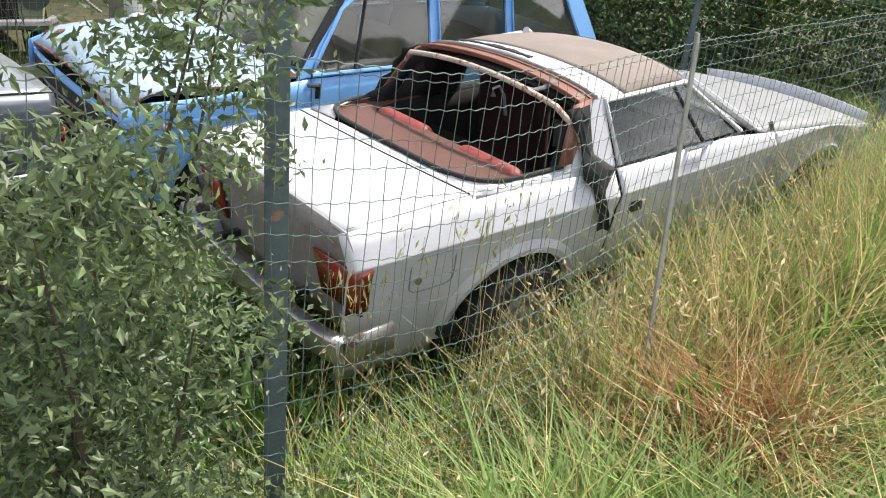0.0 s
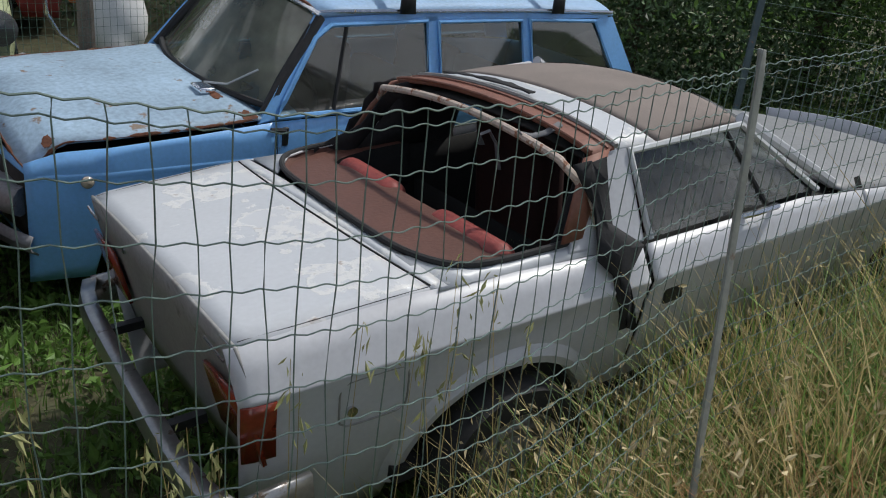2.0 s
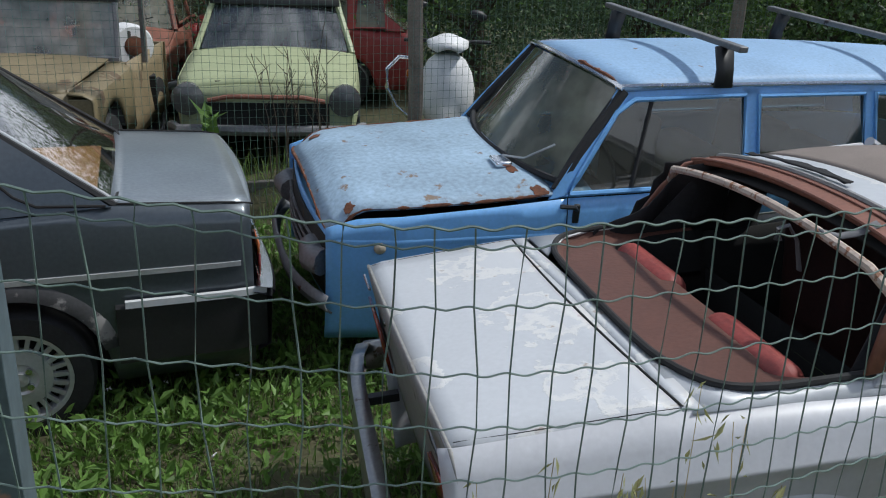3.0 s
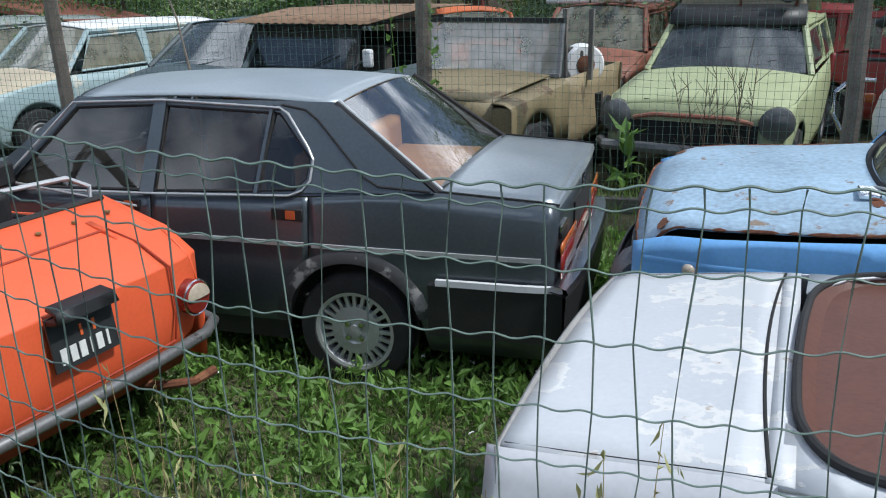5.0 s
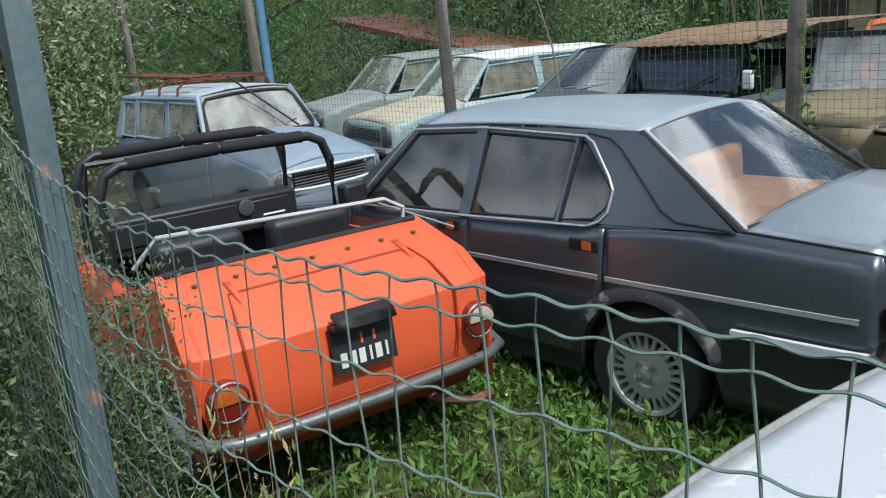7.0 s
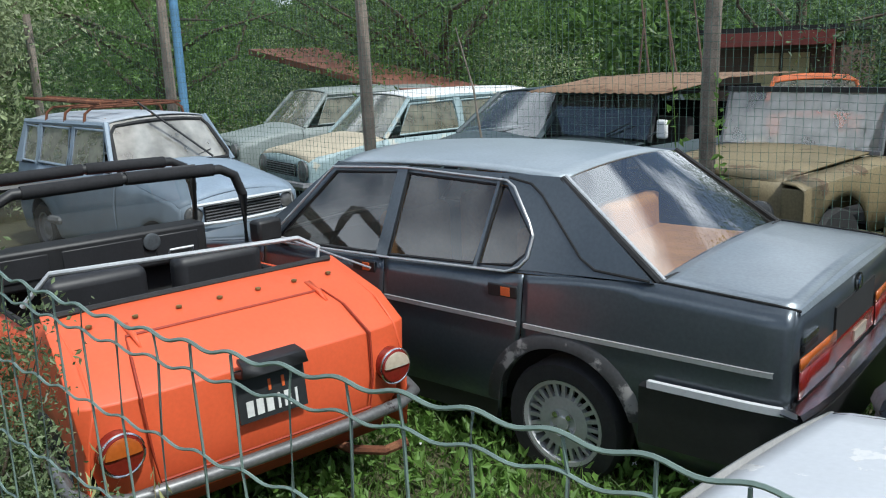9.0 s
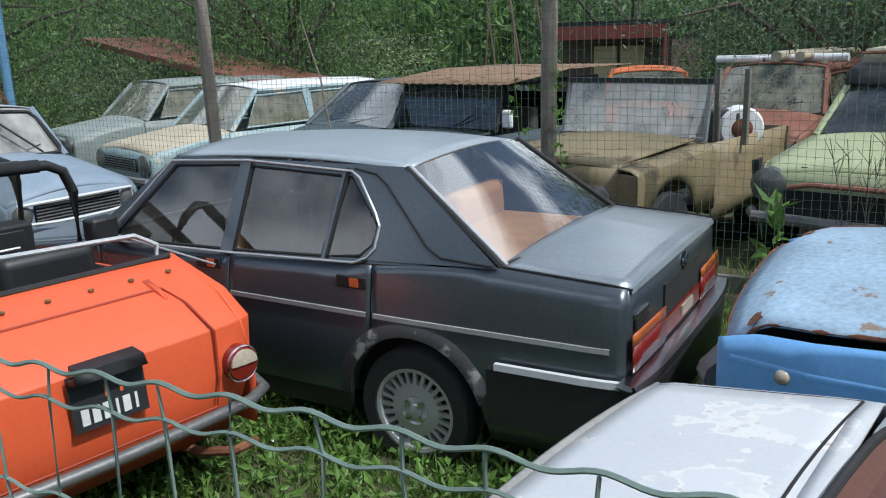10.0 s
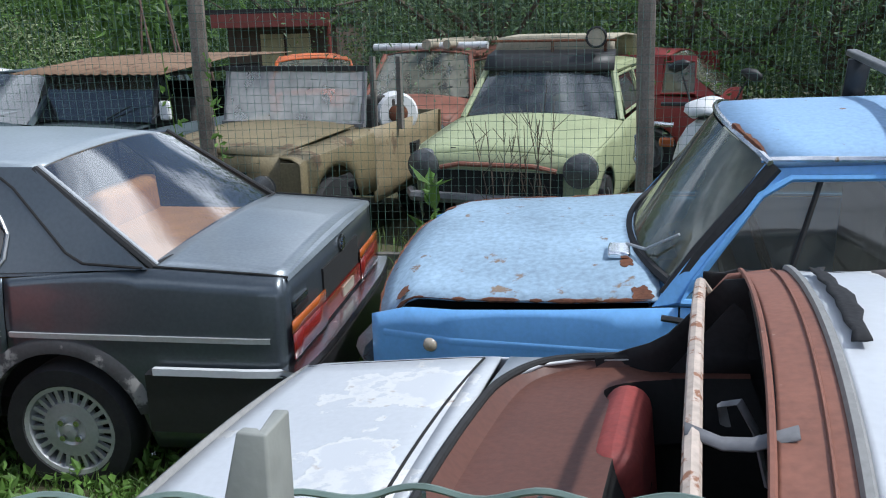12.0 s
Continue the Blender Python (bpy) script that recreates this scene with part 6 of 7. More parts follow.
bmesh.ops.rotate(bm, verts=bm.verts, matrix=Matrix.Rotation(radians(-70), 3, "Z"))
bmesh.ops.translate(bm, verts=bm.verts, vec=(0.0, 0.0, 0.56))
part("rust_spot", bm, M["rust"], drum, "round rust patch")
part("stand", box(bmesh.new(), (0, 0, 0.15), (0.3, 0.4, 0.30)), M["dark"], drum)


def canvas_truck(m):
    """A dark off-road vehicle under a rusty sheet roof."""
    car = thing("covered_truck", m, "dark off-roader under a rusty brown corrugated sheet roof", "truck", BACK)
    part("bonnet", grid(bmesh.new(), [[(x, 0.62 * v, z + 0.03 * (1 - v * v)) for v in (-1, -0.5, 0, 0.5, 1)] for x, z in ((0, 0.94), (0.85, 0.90), (0.9, 0.85))]), M["darkblue"], car, thick=0.01)
    part("nose_panel", grid(bmesh.new(), [[(0.9, y, z) for z in (0.4, 0.6, 0.85)] for y in (-0.62, 0, 0.62)]), M["darkblue"], car, thick=0.02)
    part("windscreen", sheet((0, 0.64, 0.97), (-0.14, 0.62, 1.36), 0.0), M["glassdusty2"], car)
    for s in (1, -1):
        part("wing", grid(bmesh.new(), [[(x, s * 0.70, z) for z in (0.45, 0.7, 0.92)] for x in (-1.9, -1, 0, 0.88)]), M["darkblue"], car, thick=0.02)
        part("screen_post", tube(bmesh.new(), [(0, s * 0.66, 0.95), (-0.14, s * 0.64, 1.38), (-1.8, s * 0.64, 1.38), (-1.85, s * 0.66, 0.9)], 0.025, 6), M["blackplastic"], car)
        for x in (0.4, -1.4):
            wheel(car, x, s * 0.64, 0.33, 0.2, 0.17, style="disc", rim_mat=M["dullrim"])
    rows = [[(x, y, 1.40 + 0.10 * smooth_step(0.1, -0.9, x) + 0.006 * math.sin(y * 60)) for x in (0.12, -0.4, -0.9, -1.5, -2.1)] for y in (-0.85 + 0.02 * i for i in range(88))]
    part("sheet_roof", grid(bmesh.new(), rows), M["rustbrown"], car, "rusty corrugated sheet", thick=0.004)
    part("mirror", box(bmesh.new(), (0.02, 0.82, 1.08), (0.05, 0.11, 0.17)), M["whitepaint"], car, bevel=0.02)
    part("mirror_arm", tube(bmesh.new(), [(0.0, 0.66, 1.0), (0.02, 0.80, 1.08)], 0.01, 6), M["dullrim"], car)
    part("wiper", tube(bmesh.new(), [(0.02, 0.15, 0.99), (0.0, 0.42, 1.11)], 0.008, 5), M["blackplastic"], car)
    part("floor_pan", box(bmesh.new(), (-0.9, 0, 0.42), (2.0, 1.3, 0.05)), M["dark"], car)
    part("rear_wall", box(bmesh.new(), (-1.9, 0, 0.8), (0.03, 1.35, 0.8)), M["dark"], car)
    for y in (0.33, -0.33):
        part("seat", box(bmesh.new(), (-0.75, y, 0.85), (0.14, 0.5, 0.55)), M["darkseat"], car, bevel=0.04)
    return car


canvas_truck(back_pose(-1.72, 1.65, nose=0.0, z=0.15, turn=-14))


def scooter(m):
    t = thing("motor_scooter", m, "white motor scooter with broad front shield and mirrors", "scooter")
    for x in (0.0, 1.2):
        part("tyre", lathe(bmesh.new(), [(0.12, -0.05), (0.21, -0.045), (0.23, 0), (0.21, 0.045), (0.12, 0.05)], (x, 0, 0.23), 24), M["blackrubber"], t)
        part("rim", lathe(bmesh.new(), [(0.13, -0.03), (0.001, -0.02), (0.001, 0.02), (0.13, 0.03)], (x, 0, 0.23), 18), M["alloy"], t)
    v_ = [i / 6 - 1 for i in range(13)]
    rows = [[(0.98 - 0.10 * (z - 0.4) + d * (1 - v * v) ** 0.7, w * v, z - 0.03 * v * v) for v in v_] for z, w, d in
            ((0.42, 0.10, 0.05), (0.50, 0.19, 0.12), (0.62, 0.245, 0.17), (0.76, 0.255, 0.18), (0.90, 0.225, 0.16), (1.01, 0.165, 0.12), (1.07, 0.09, 0.05))]
    part("leg_shield", grid(bmesh.new(), rows), M["whitepaint"], t, "bulging white front shield", thick=0.02)
    rows = [[(x + 0.05 * (1 - v * v), w * v, z + 0.055 * (1 - v * v)) for v in v_] for x, w, z in ((0.84, 0.13, 1.15), (0.93, 0.185, 1.145), (1.04, 0.175, 1.10), (1.11, 0.10, 1.06))]
    part("head_cowl", grid(bmesh.new(), rows), M["whitepaint"], t, thick=0.03)
    part("cowl_underside", box(bmesh.new(), (0.94, 0, 1.085), (0.16, 0.30, 0.07)), M["blackplastic"], t, bevel=0.02)
    part("front_mudguard", grid(bmesh.new(), [[(1.2 + 0.27 * math.cos(a), 0.09 * v, 0.23 + 0.27 * math.sin(a) - 0.03 * v * v) for v in (-1, -0.5, 0, 0.5, 1)] for a in (0.3, 0.7, 1.2, 1.7, 2.2)]), M["whitepaint"], t, thick=0.01)
    part("tail_body", grid(bmesh.new(), [[(x, w * v, z - 0.25 * v * v) for v in (-1, -0.7, 0, 0.7, 1)] for x, w, z in ((-0.35, 0.08, 0.72), (-0.1, 0.17, 0.76), (0.3, 0.19, 0.70), (0.55, 0.14, 0.62))]), M["whitepaint"], t, thick=0.02)
    part("seat", box(bmesh.new(), (0.12, 0, 0.79), (0.75, 0.26, 0.10)), M["blackvinyl"], t, bevel=0.04)
    part("handlebar", tube(bmesh.new(), [(0.84, -0.38, 1.13), (0.90, -0.15, 1.14), (0.90, 0.15, 1.14), (0.84, 0.38, 1.13)], 0.016, 8), M["blackplastic"], t)
    for s, top in ((1, 1.36), (-1, 1.42)):
        part("mirror_stem", tube(bmesh.new(), [(0.88, s * 0.16, 1.16), (0.86, s * 0.20, 1.26), (0.86, s * 0.24, top - 0.04)], 0.007, 6), M["blackplastic"], t)
        rows = [[(0.85 + 0.02 * (1 - v * v), s * 0.26 + s * 0.075 * u, top + h * v - 0.02 * u) for v in (-1, -0.4, 0.4, 1)] for u, h in ((-1, 0.012), (-0.4, 0.04), (0.4, 0.045), (1, 0.02))]
        part("mirror", grid(bmesh.new(), rows), M["blackplastic"], t, thick=0.012)
    part("indicator", box(bmesh.new(), (0.98, -0.30, 0.86), (0.05, 0.11, 0.07)), M["amberlamp"], t, "amber front indicator", bevel=0.015)
    part("crash_bar", tube(bmesh.new(), [(0.96, -0.26, 0.99), (1.0, -0.42, 1.0), (1.03, -0.52, 0.90), (1.05, -0.52, 0.74), (1.03, -0.44, 0.58), (1.0, -0.30, 0.46)], 0.018, 8), M["chrome"], t, "bent chrome crash bar")
    part("floor_board", box(bmesh.new(), (0.75, 0, 0.32), (0.5, 0.30, 0.06)), M["blackplastic"], t)
    return t


scooter(back_pose(3.50, 0.38, nose=1.3, turn=-20, z=0.16))

# planks lying along the foot of the back row
for i in range(4):
    p = FAR_A + FAR_D * (-0.8 + 1.25 * i) - FAR_N * 0.22
    pl = part("plank", box(bmesh.new(), (0, 0, 0), (1.22, 0.05, 0.16)), M["plank"], bevel=0.006)
    pl.matrix_world = pose(p.x, p.y, 0.21 + 0.02 * (i % 2), 4, 1.5 * (i % 2), math.degrees(math.atan2(FAR_D.y, FAR_D.x)) + (i % 3 - 1))
    tagged(pl, "weathered grey plank on edge in weeds", "plank", "planks along the back row")


# ---- far house, orange vehicle and shed roof ----
def far_house(m):
    h = thing("shed_house", m, "low dark house with red-edged roof and cream shutters", "house")
    part("wall", box(bmesh.new(), (0, 0, 1.1), (2.3, 3.0, 2.2)), M["housewall"], h, smooth=False)
    part("roof", box(bmesh.new(), (0, -0.2, 2.44), (2.7, 4.0, 0.10)), M["blackplastic"], h, smooth=False)
    part("roof_edge", box(bmesh.new(), (0, -2.2, 2.27), (2.4, 0.06, 0.26)), M["redroof"], h, smooth=False)
    for x in (-0.20, 0.36):
        w = part("window", box(bmesh.new(), (x, -1.52, 1.62), (0.48, 0.06, 0.75)), M["cream"], h, "closed cream shutter", smooth=False)
        for i in range(5):
            part("slat", box(bmesh.new(), (x, -1.555, 1.34 + 0.14 * i), (0.40, 0.015, 0.05)), M["cream"], w, smooth=False)
    part("porch_post", tube(bmesh.new(), [(1.15, -2.1, 0), (1.15, -2.1, 2.25)], 0.04, 8), M["redroof"], h)
    return h


fh = FAR_A + FAR_D * (-2.95) - FAR_N * 13.0
far_house(pose(fh.x, fh.y, -0.25, 0, 0, math.degrees(math.atan2(FAR_N.y, FAR_N.x)) + 90))
p = FAR_A + FAR_D * (-1.65) - FAR_N * 9.0
old_car("van_car", pose(p.x, p.y, -0.12, 0, 0, -20), "orange van with a rack, far behind the pickup", M["farorange"], roof=1.5, belt=1.05, hood=(0.95, 1.05), a=(2.2, 1.9), windows=((1.1, 2.0), (0.0, 1.0)))
p = FAR_A + FAR_D * (-8.0) - FAR_N * 5.0
shed = part("shed_roof", box(bmesh.new(), (0, 0, 0), (4.5, 1.6, 0.10), Matrix.Rotation(radians(10), 4, "Y")), M["brownred"])
shed.matrix_world = pose(p.x, p.y, 1.75, 0, 0, 48)
tagged(shed, "rusty red-brown sheet roof among bushes", "roof", kind="structure")


# ---- plants ----
def leaf_cloud(name, pts, size, material, rng, droop=0.3, slim=0.42, parent=None, jitter=0.5):
    """Many small leaves, one at each point."""
    n = len(pts)
    pts = np.asarray(pts)
    d = rng.normal(size=(n, 3))
    d[:, 2] -= droop
    d /= np.linalg.norm(d, axis=1)[:, None]
    q = rng.normal(size=(n, 3))
    side = np.cross(d, q)
    side /= np.linalg.norm(side, axis=1)[:, None] + 1e-9
    up = np.cross(side, d)
    ln = size * rng.uniform(1 - jitter, 1 + jitter, n)[:, None]
    co = np.stack([pts, pts + d * ln * 0.45 + side * ln * slim * 0.5 + up * ln * 0.08, pts + d * ln, pts + d * ln * 0.45 - side * ln * slim * 0.5 + up * ln * 0.08], 1).reshape(-1, 3)
    return np_part(name, co, (np.arange(n)[:, None] * 4 + np.arange(4)).tolist(), material, parent)


def np_part(name, co, faces, material, parent=None):
    me = bpy.data.meshes.new(name)
    me.from_pydata(co.tolist(), [], faces)
    me.materials.append(material)
    ob = new(name, me)
    ob.parent = parent
    return ob


def branchy(rng, base, height, spread, limbs, twigs):
    """Limb polylines from a trunk, and the tips of the twigs on them."""
    lines, tips = [], []
    for i in range(limbs):
        a = 2 * math.pi * (i + rng.uniform(-0.3, 0.3)) / limbs
        z0 = height * rng.uniform(0.18, 0.5)
        end = np.array([math.cos(a) * spread * rng.uniform(0.6, 1.0), math.sin(a) * spread * rng.uniform(0.6, 1.0), height * rng.uniform(0.55, 1.0)])
        start = np.array([0, 0, z0])
        mid = (start + end) / 2 + rng.normal(size=3) * spread * 0.12
        lines.append((start, mid, end))
        for k in range(twigs):
            t = rng.uniform(0.25, 1.05)
            p = (1 - t) ** 2 * start + 2 * t * (1 - t) * mid + t * t * end
            tips.append(p + rng.normal(size=3) * spread * 0.20)
    return lines, tips


def tree(name, x, y, height, spread, leaves, size, material, seed, label, trunk=0.12, limbs=9, twigs=22, low=0.0, kind_name="tree"):
    rng = np.random.default_rng(seed)
    t = thing(name, pose(x, y, ground_z(x, y) - 0.03, 0, 0, rng.uniform(0, 360)), label, kind_name)
    lines, tips = branchy(rng, None, height, spread, limbs, twigs)
    if low:
        tips += [np.array([rng.normal() * spread * 0.45, rng.normal() * spread * 0.45, rng.uniform(0.05, low) * height]) for _ in range(int(limbs * twigs * 0.5))]
    bm = tube(bmesh.new(), [(0, 0, 0), (rng.normal() * 0.05, rng.normal() * 0.05, height * 0.3), (rng.normal() * 0.12, rng.normal() * 0.12, height * 0.75)], [trunk, trunk * 0.75, trunk * 0.25], 9)
    part("trunk", bm, M["bark"], t)
    bm = bmesh.new()
    for a, b, c in lines:
        tube(bm, [a, b, c], [trunk * 0.45, trunk * 0.3, trunk * 0.08], 6)
    part("branch_frame", bm, M["bark"], t)
    per = max(1, leaves // len(tips))
    pts = np.concatenate([np.array(p) + rng.normal(size=(per, 3)) * np.array([1, 1, 0.7]) * spread * 0.13 for p in tips])
    pts = pts[pts[:, 2] > 0.02]
    leaf_cloud("crown", pts, size, material, rng, parent=t)
    return t


wood = [(-13.2, 13.2, 6.5, 2.6, "leafdark"), (-9.0, 10.8, 6.0, 2.6, "leafdark"), (-7.6, 13.0, 6.5, 2.8, "leaf"), (-5.6, 13.6, 5.6, 2.6, "leafdark"), (-3.4, 14.6, 5.2, 2.6, "leafdark"), (-1.0, 14.0, 4.6, 2.4, "leaf"),
        (1.2, 13.2, 4.2, 2.2, "leafdark"), (3.6, 14.2, 4.2, 2.4, "leaf"), (-13.8, 3.6, 6.0, 2.4, "leaf"), (-15.5, 2.0, 6.0, 2.8, "leafdark"), (-14.0, -1.5, 5.5, 2.6, "leaf"), (-11.8, -4.2, 5.0, 2.4, "olive"),
        (-9.5, -3.6, 4.2, 2.0, "olive"), (6.5, 13.5, 4.2, 2.2, "leaf"), (-19.5, 3.0, 7.0, 3.0, "leaf"), (-20, 12, 8.0, 3.4, "leafdark"), (-14, 14, 8.0, 3.4, "leaf")]
wood = [(x, y, min(h, 3.4 + 0.25 * (k % 4)) if y > 10 else min(h, 4.4), s, mt) for k, (x, y, h, s, mt) in enumerate(wood)]
for i, (x, y, h, s, mt) in enumerate(wood):
    tree("tree", x, y, h, s, 26000, 0.066 if mt != "olive" else 0.085, M[mt], 40 + i, "dense leafy mid-green tree" if mt == "leaf" else "dense dark green leafy tree" if mt == "leafdark" else "silvery green olive-like tree", 0.14, low=0.4)["group"] = "trees round the yard"

# undergrowth hedge beyond the back row, reaching the ground
rng = np.random.default_rng(7)
pts, lit = [], []
for k in range(160000):
    s = rng.uniform(-16, 9)
    off = rng.uniform(6.0, 9.5)
    z = rng.uniform(0, 1) ** 1.3 * (2.6 + 1.0 * math.sin(s * 1.1) + 0.6 * math.sin(s * 2.7 + 1))
    if -5.6 < s < -0.6 and z > 0.9:
        continue
    q = FAR_A + FAR_D * s - FAR_N * off
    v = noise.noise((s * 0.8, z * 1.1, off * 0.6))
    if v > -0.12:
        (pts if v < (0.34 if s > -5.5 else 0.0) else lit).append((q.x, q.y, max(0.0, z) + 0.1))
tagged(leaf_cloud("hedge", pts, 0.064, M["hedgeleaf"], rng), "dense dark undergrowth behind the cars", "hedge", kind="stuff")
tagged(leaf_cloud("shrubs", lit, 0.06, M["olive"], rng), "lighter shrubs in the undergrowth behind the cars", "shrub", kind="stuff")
pts = []
for k in range(36000):
    x = rng.uniform(-1.5, 9)
    y = 13.6 + rng.uniform(0, 2.2) - 0.22 * x + 0.5 * math.sin(x * 2)
    z = rng.uniform(0, 1) ** 1.2 * (2.2 + 0.5 * math.sin(x * 2.3))
    pts.append((x, y, z + 0.05))
tagged(leaf_cloud("hedge", pts, 0.095, M["leafdark"], rng), "dark leafy hedge at the end of the yard", "hedge", kind="stuff")
pts = []
for k in range(42000):
    a = rng.uniform(1.2, 4.4)
    rad = rng.uniform(21, 29)
    h = 4.2 + 0.9 * math.sin(a * 9) + 0.7 * math.sin(a * 23)
    pts.append((-2 + rad * math.cos(a), 5 + rad * math.sin(a), rng.uniform(0, 1) ** 0.9 * h))
tagged(leaf_cloud("far_woods", pts, 0.40, M["leaf"], rng), "distant green woods beyond the yard", "woods", kind="stuff")
# distant woods all round, far off
bm = bmesh.new()
rows = []
for i in range(121):
    a = 2 * math.pi * i / 120
    r = 34 + 3 * math.sin(i * 1.7)
    h = 5.2 + 1.0 * math.sin(i * 2.3) + 0.8 * math.sin(i * 5.1)
    rows.append([(-2 + r * math.cos(a), 5 + r * math.sin(a), -1), (-2 + (r + 0.6) * math.cos(a), 5 + (r + 0.6) * math.sin(a), h * 0.6), (-2 + (r + 2) * math.cos(a), 5 + (r + 2) * math.sin(a), h)])
tagged(part("backdrop", grid(bm, rows), M["far_green"], thick=0.5), "distant dark green woods", "woods", kind="structure")

# roadside bush growing through the near fence
for i, (along, out, h, s, n) in enumerate(((-0.52, 0.22, 2.05, 0.32, 7000), (-0.95, -0.25, 1.25, 0.30, 4200), (-1.15, 0.0, 1.7, 0.42, 5600), (-0.08, 0.20, 0.80, 0.22, 1500))):
    p = NEAR_A + NEAR_D * along + NEAR_N * out
    tree("bush", p.x, p.y, h, s, int(n * 3.2), 0.0215, M["bushleaf"], 90 + i, "grey-green leafy bush growing through the wire fence", 0.018, 10, 26, low=0.9, kind_name="bush")["group"] = "bushes at the fence"


def blades(name, xy, height, width, material, rng, lean=0.35, label="", curl=0.5):
    n = len(xy)
    base = np.array([(x, y, ground_z(x, y) - 0.02) for x, y in xy])
    a = rng.uniform(0, 2 * math.pi, n)
    h = height * rng.uniform(0.45, 1.15, n) * np.array([0.92 + 0.45 * noise.noise((x * 2.6, y * 2.6, 2)) + 0.2 * noise.noise((x * 7, y * 7, 4)) for x, y in xy])
    side = np.stack([np.cos(a), np.sin(a), np.zeros(n)], 1) * (width * rng.uniform(0.6, 1.3, n) / 2)[:, None]
    b = a + math.pi / 2 + rng.normal(size=n) * 0.6
    bend = np.stack([np.cos(b), np.sin(b), np.zeros(n)], 1) * (h * lean * rng.uniform(0.1, 1.6, n))[:, None]
    up = np.stack([np.zeros(n), np.zeros(n), h], 1)
    mid = base + up * 0.55 + bend * 0.35
    tip = base + up * (1 - 0.25 * curl) + bend
    co = np.stack([base - side, base + side, mid + side * 0.8, mid - side * 0.8, tip], 1).reshape(-1, 3)
    k = np.arange(n) * 5
    faces = [(i, i + 1, i + 2, i + 3) for i in k] + [(i + 3, i + 2, i + 4) for i in k]
    ob = np_part(name, co, faces, material)
    tagged(ob, label, "grass", kind="stuff")
    return tip


def scatter(rng, n, fn):
    out = []
    while len(out) < n:
        q = fn(rng)
        if q is not None:
            out.append(q)
    return out


def yard_spot(r):
    x, y = r.uniform(-5.5, 0.9), r.uniform(1.8, 8.0)
    p = Vector((x, y))
    if (p - NEAR_A).dot(NEAR_N) > -0.05 or (p - FAR_A).dot(FAR_N) < 0.0:
        return None
    if noise.noise((x * 0.9, y * 0.9, 5)) < r.uniform(-0.7, 0.15):
        return None
    return x, y


def bank_spot(r):
    al, out = r.uniform(-1.2, 5.5), r.uniform(-0.45, 1.9)
    p = NEAR_A + NEAR_D * al + NEAR_N * out
    if al < 0.2 and out < 0.0 and r.uniform() < 0.75:
        return None
    return p.x, p.y


M["leafbright"] = mat("bright_leaf", (0.145, 0.26, 0.055), 0.5, var=0.2, island=0.3, trans=0.4, bump=0)
def green_spot(r):
    q = bank_spot(r)
    return q if q and noise.noise((q[0] * 2.2, q[1] * 2.2, 8)) < r.uniform(-0.35, 0.6) else None


def dry_spot(r):
    q = bank_spot(r)
    return q if q and noise.noise((q[0] * 2.2, q[1] * 2.2, 8)) > r.uniform(-0.5, 0.3) else None


rng = np.random.default_rng(21)
blades("yard_grass", scatter(rng, 52000, yard_spot), 0.16, 0.007, M["grassgreen"], rng, 0.7, "short green grass in the yard")
# low broad-leaved weeds
pts = []
for x, y in scatter(rng, 4600, yard_spot):
    z = ground_z(x, y)
    for k in range(7):
        pts.append((x + rng.normal() * 0.035, y + rng.normal() * 0.035, z + rng.uniform(0.01, 0.13)))
tagged(leaf_cloud("weeds", pts, 0.062, M["leafbright"], rng, -0.5), "low broad-leaved weeds among the grass", "weeds", kind="stuff")
back = scatter(rng, 5000, lambda r: (lambda p: (p.x, p.y))(FAR_A + FAR_D * r.uniform(-8, 5) - FAR_N * r.uniform(-0.25, 0.75)))
blades("edge_grass", back, 0.26, 0.008, M["grassmid"], rng, 0.6, "tall weeds along the back row")
blades("bank_grass", scatter(rng, 44000, green_spot), 0.46, 0.009, M["grassmid"], rng, 0.85, "long yellow-green grass on the bank")
tips = blades("dry_grass", scatter(rng, 7000, dry_spot), 0.62, 0.0055, M["grassdry"], rng, 0.8, "long dry straw-coloured grass on the bank")
sel = tips[rng.permutation(len(tips))[:2600]]
pts = np.concatenate([sel + rng.normal(size=sel.shape) * 0.012 - np.array([0, 0, 0.02 * k]) for k in range(5)])
tagged(leaf_cloud("seed_heads", pts, 0.028, M["seed"], rng, 1.2, 0.3), "drooping pale oat seed heads", "grass", kind="stuff")


def red_spot(r):
    al, out = 1.50 + r.normal() * 0.13, 0.52 + r.normal() * 0.11
    p = NEAR_A + NEAR_D * al + NEAR_N * out
    return p.x, p.y


blades("red_dry_grass", scatter(rng, 2000, red_spot), 0.52, 0.005, mat("grass_reddish", (0.36, 0.17, 0.075), 0.7, var=0.2, island=0.4, trans=0.3, bump=0), rng, 0.8, "reddish dry grass patch on the bank")
for k, (al, out) in enumerate(((1.40, 0.36), (1.48, 0.40), (1.33, 0.42), (0.1, -0.6), (0.35, -0.75))):
    p = NEAR_A + NEAR_D * al + NEAR_N * out
    dock = thing("dock_weed", pose(p.x, p.y, ground_z(p.x, p.y)), "bright green broad-leaved dock among the grass", "weed", "dock weeds")
    part("stem", tube(bmesh.new(), [(0, 0, 0), (0.02, 0, 0.2), (0.01, 0.02, 0.42)], [0.01, 0.007, 0.003], 6), M["leafbright"], dock)
    leaf_cloud("leaves", [(0.02 * math.cos(q), 0.02 * math.sin(q), 0.04 + 0.02 * q) for q in range(18)], 0.11, M["leafbright"], np.random.default_rng(60 + k), -0.9, 0.36, dock)
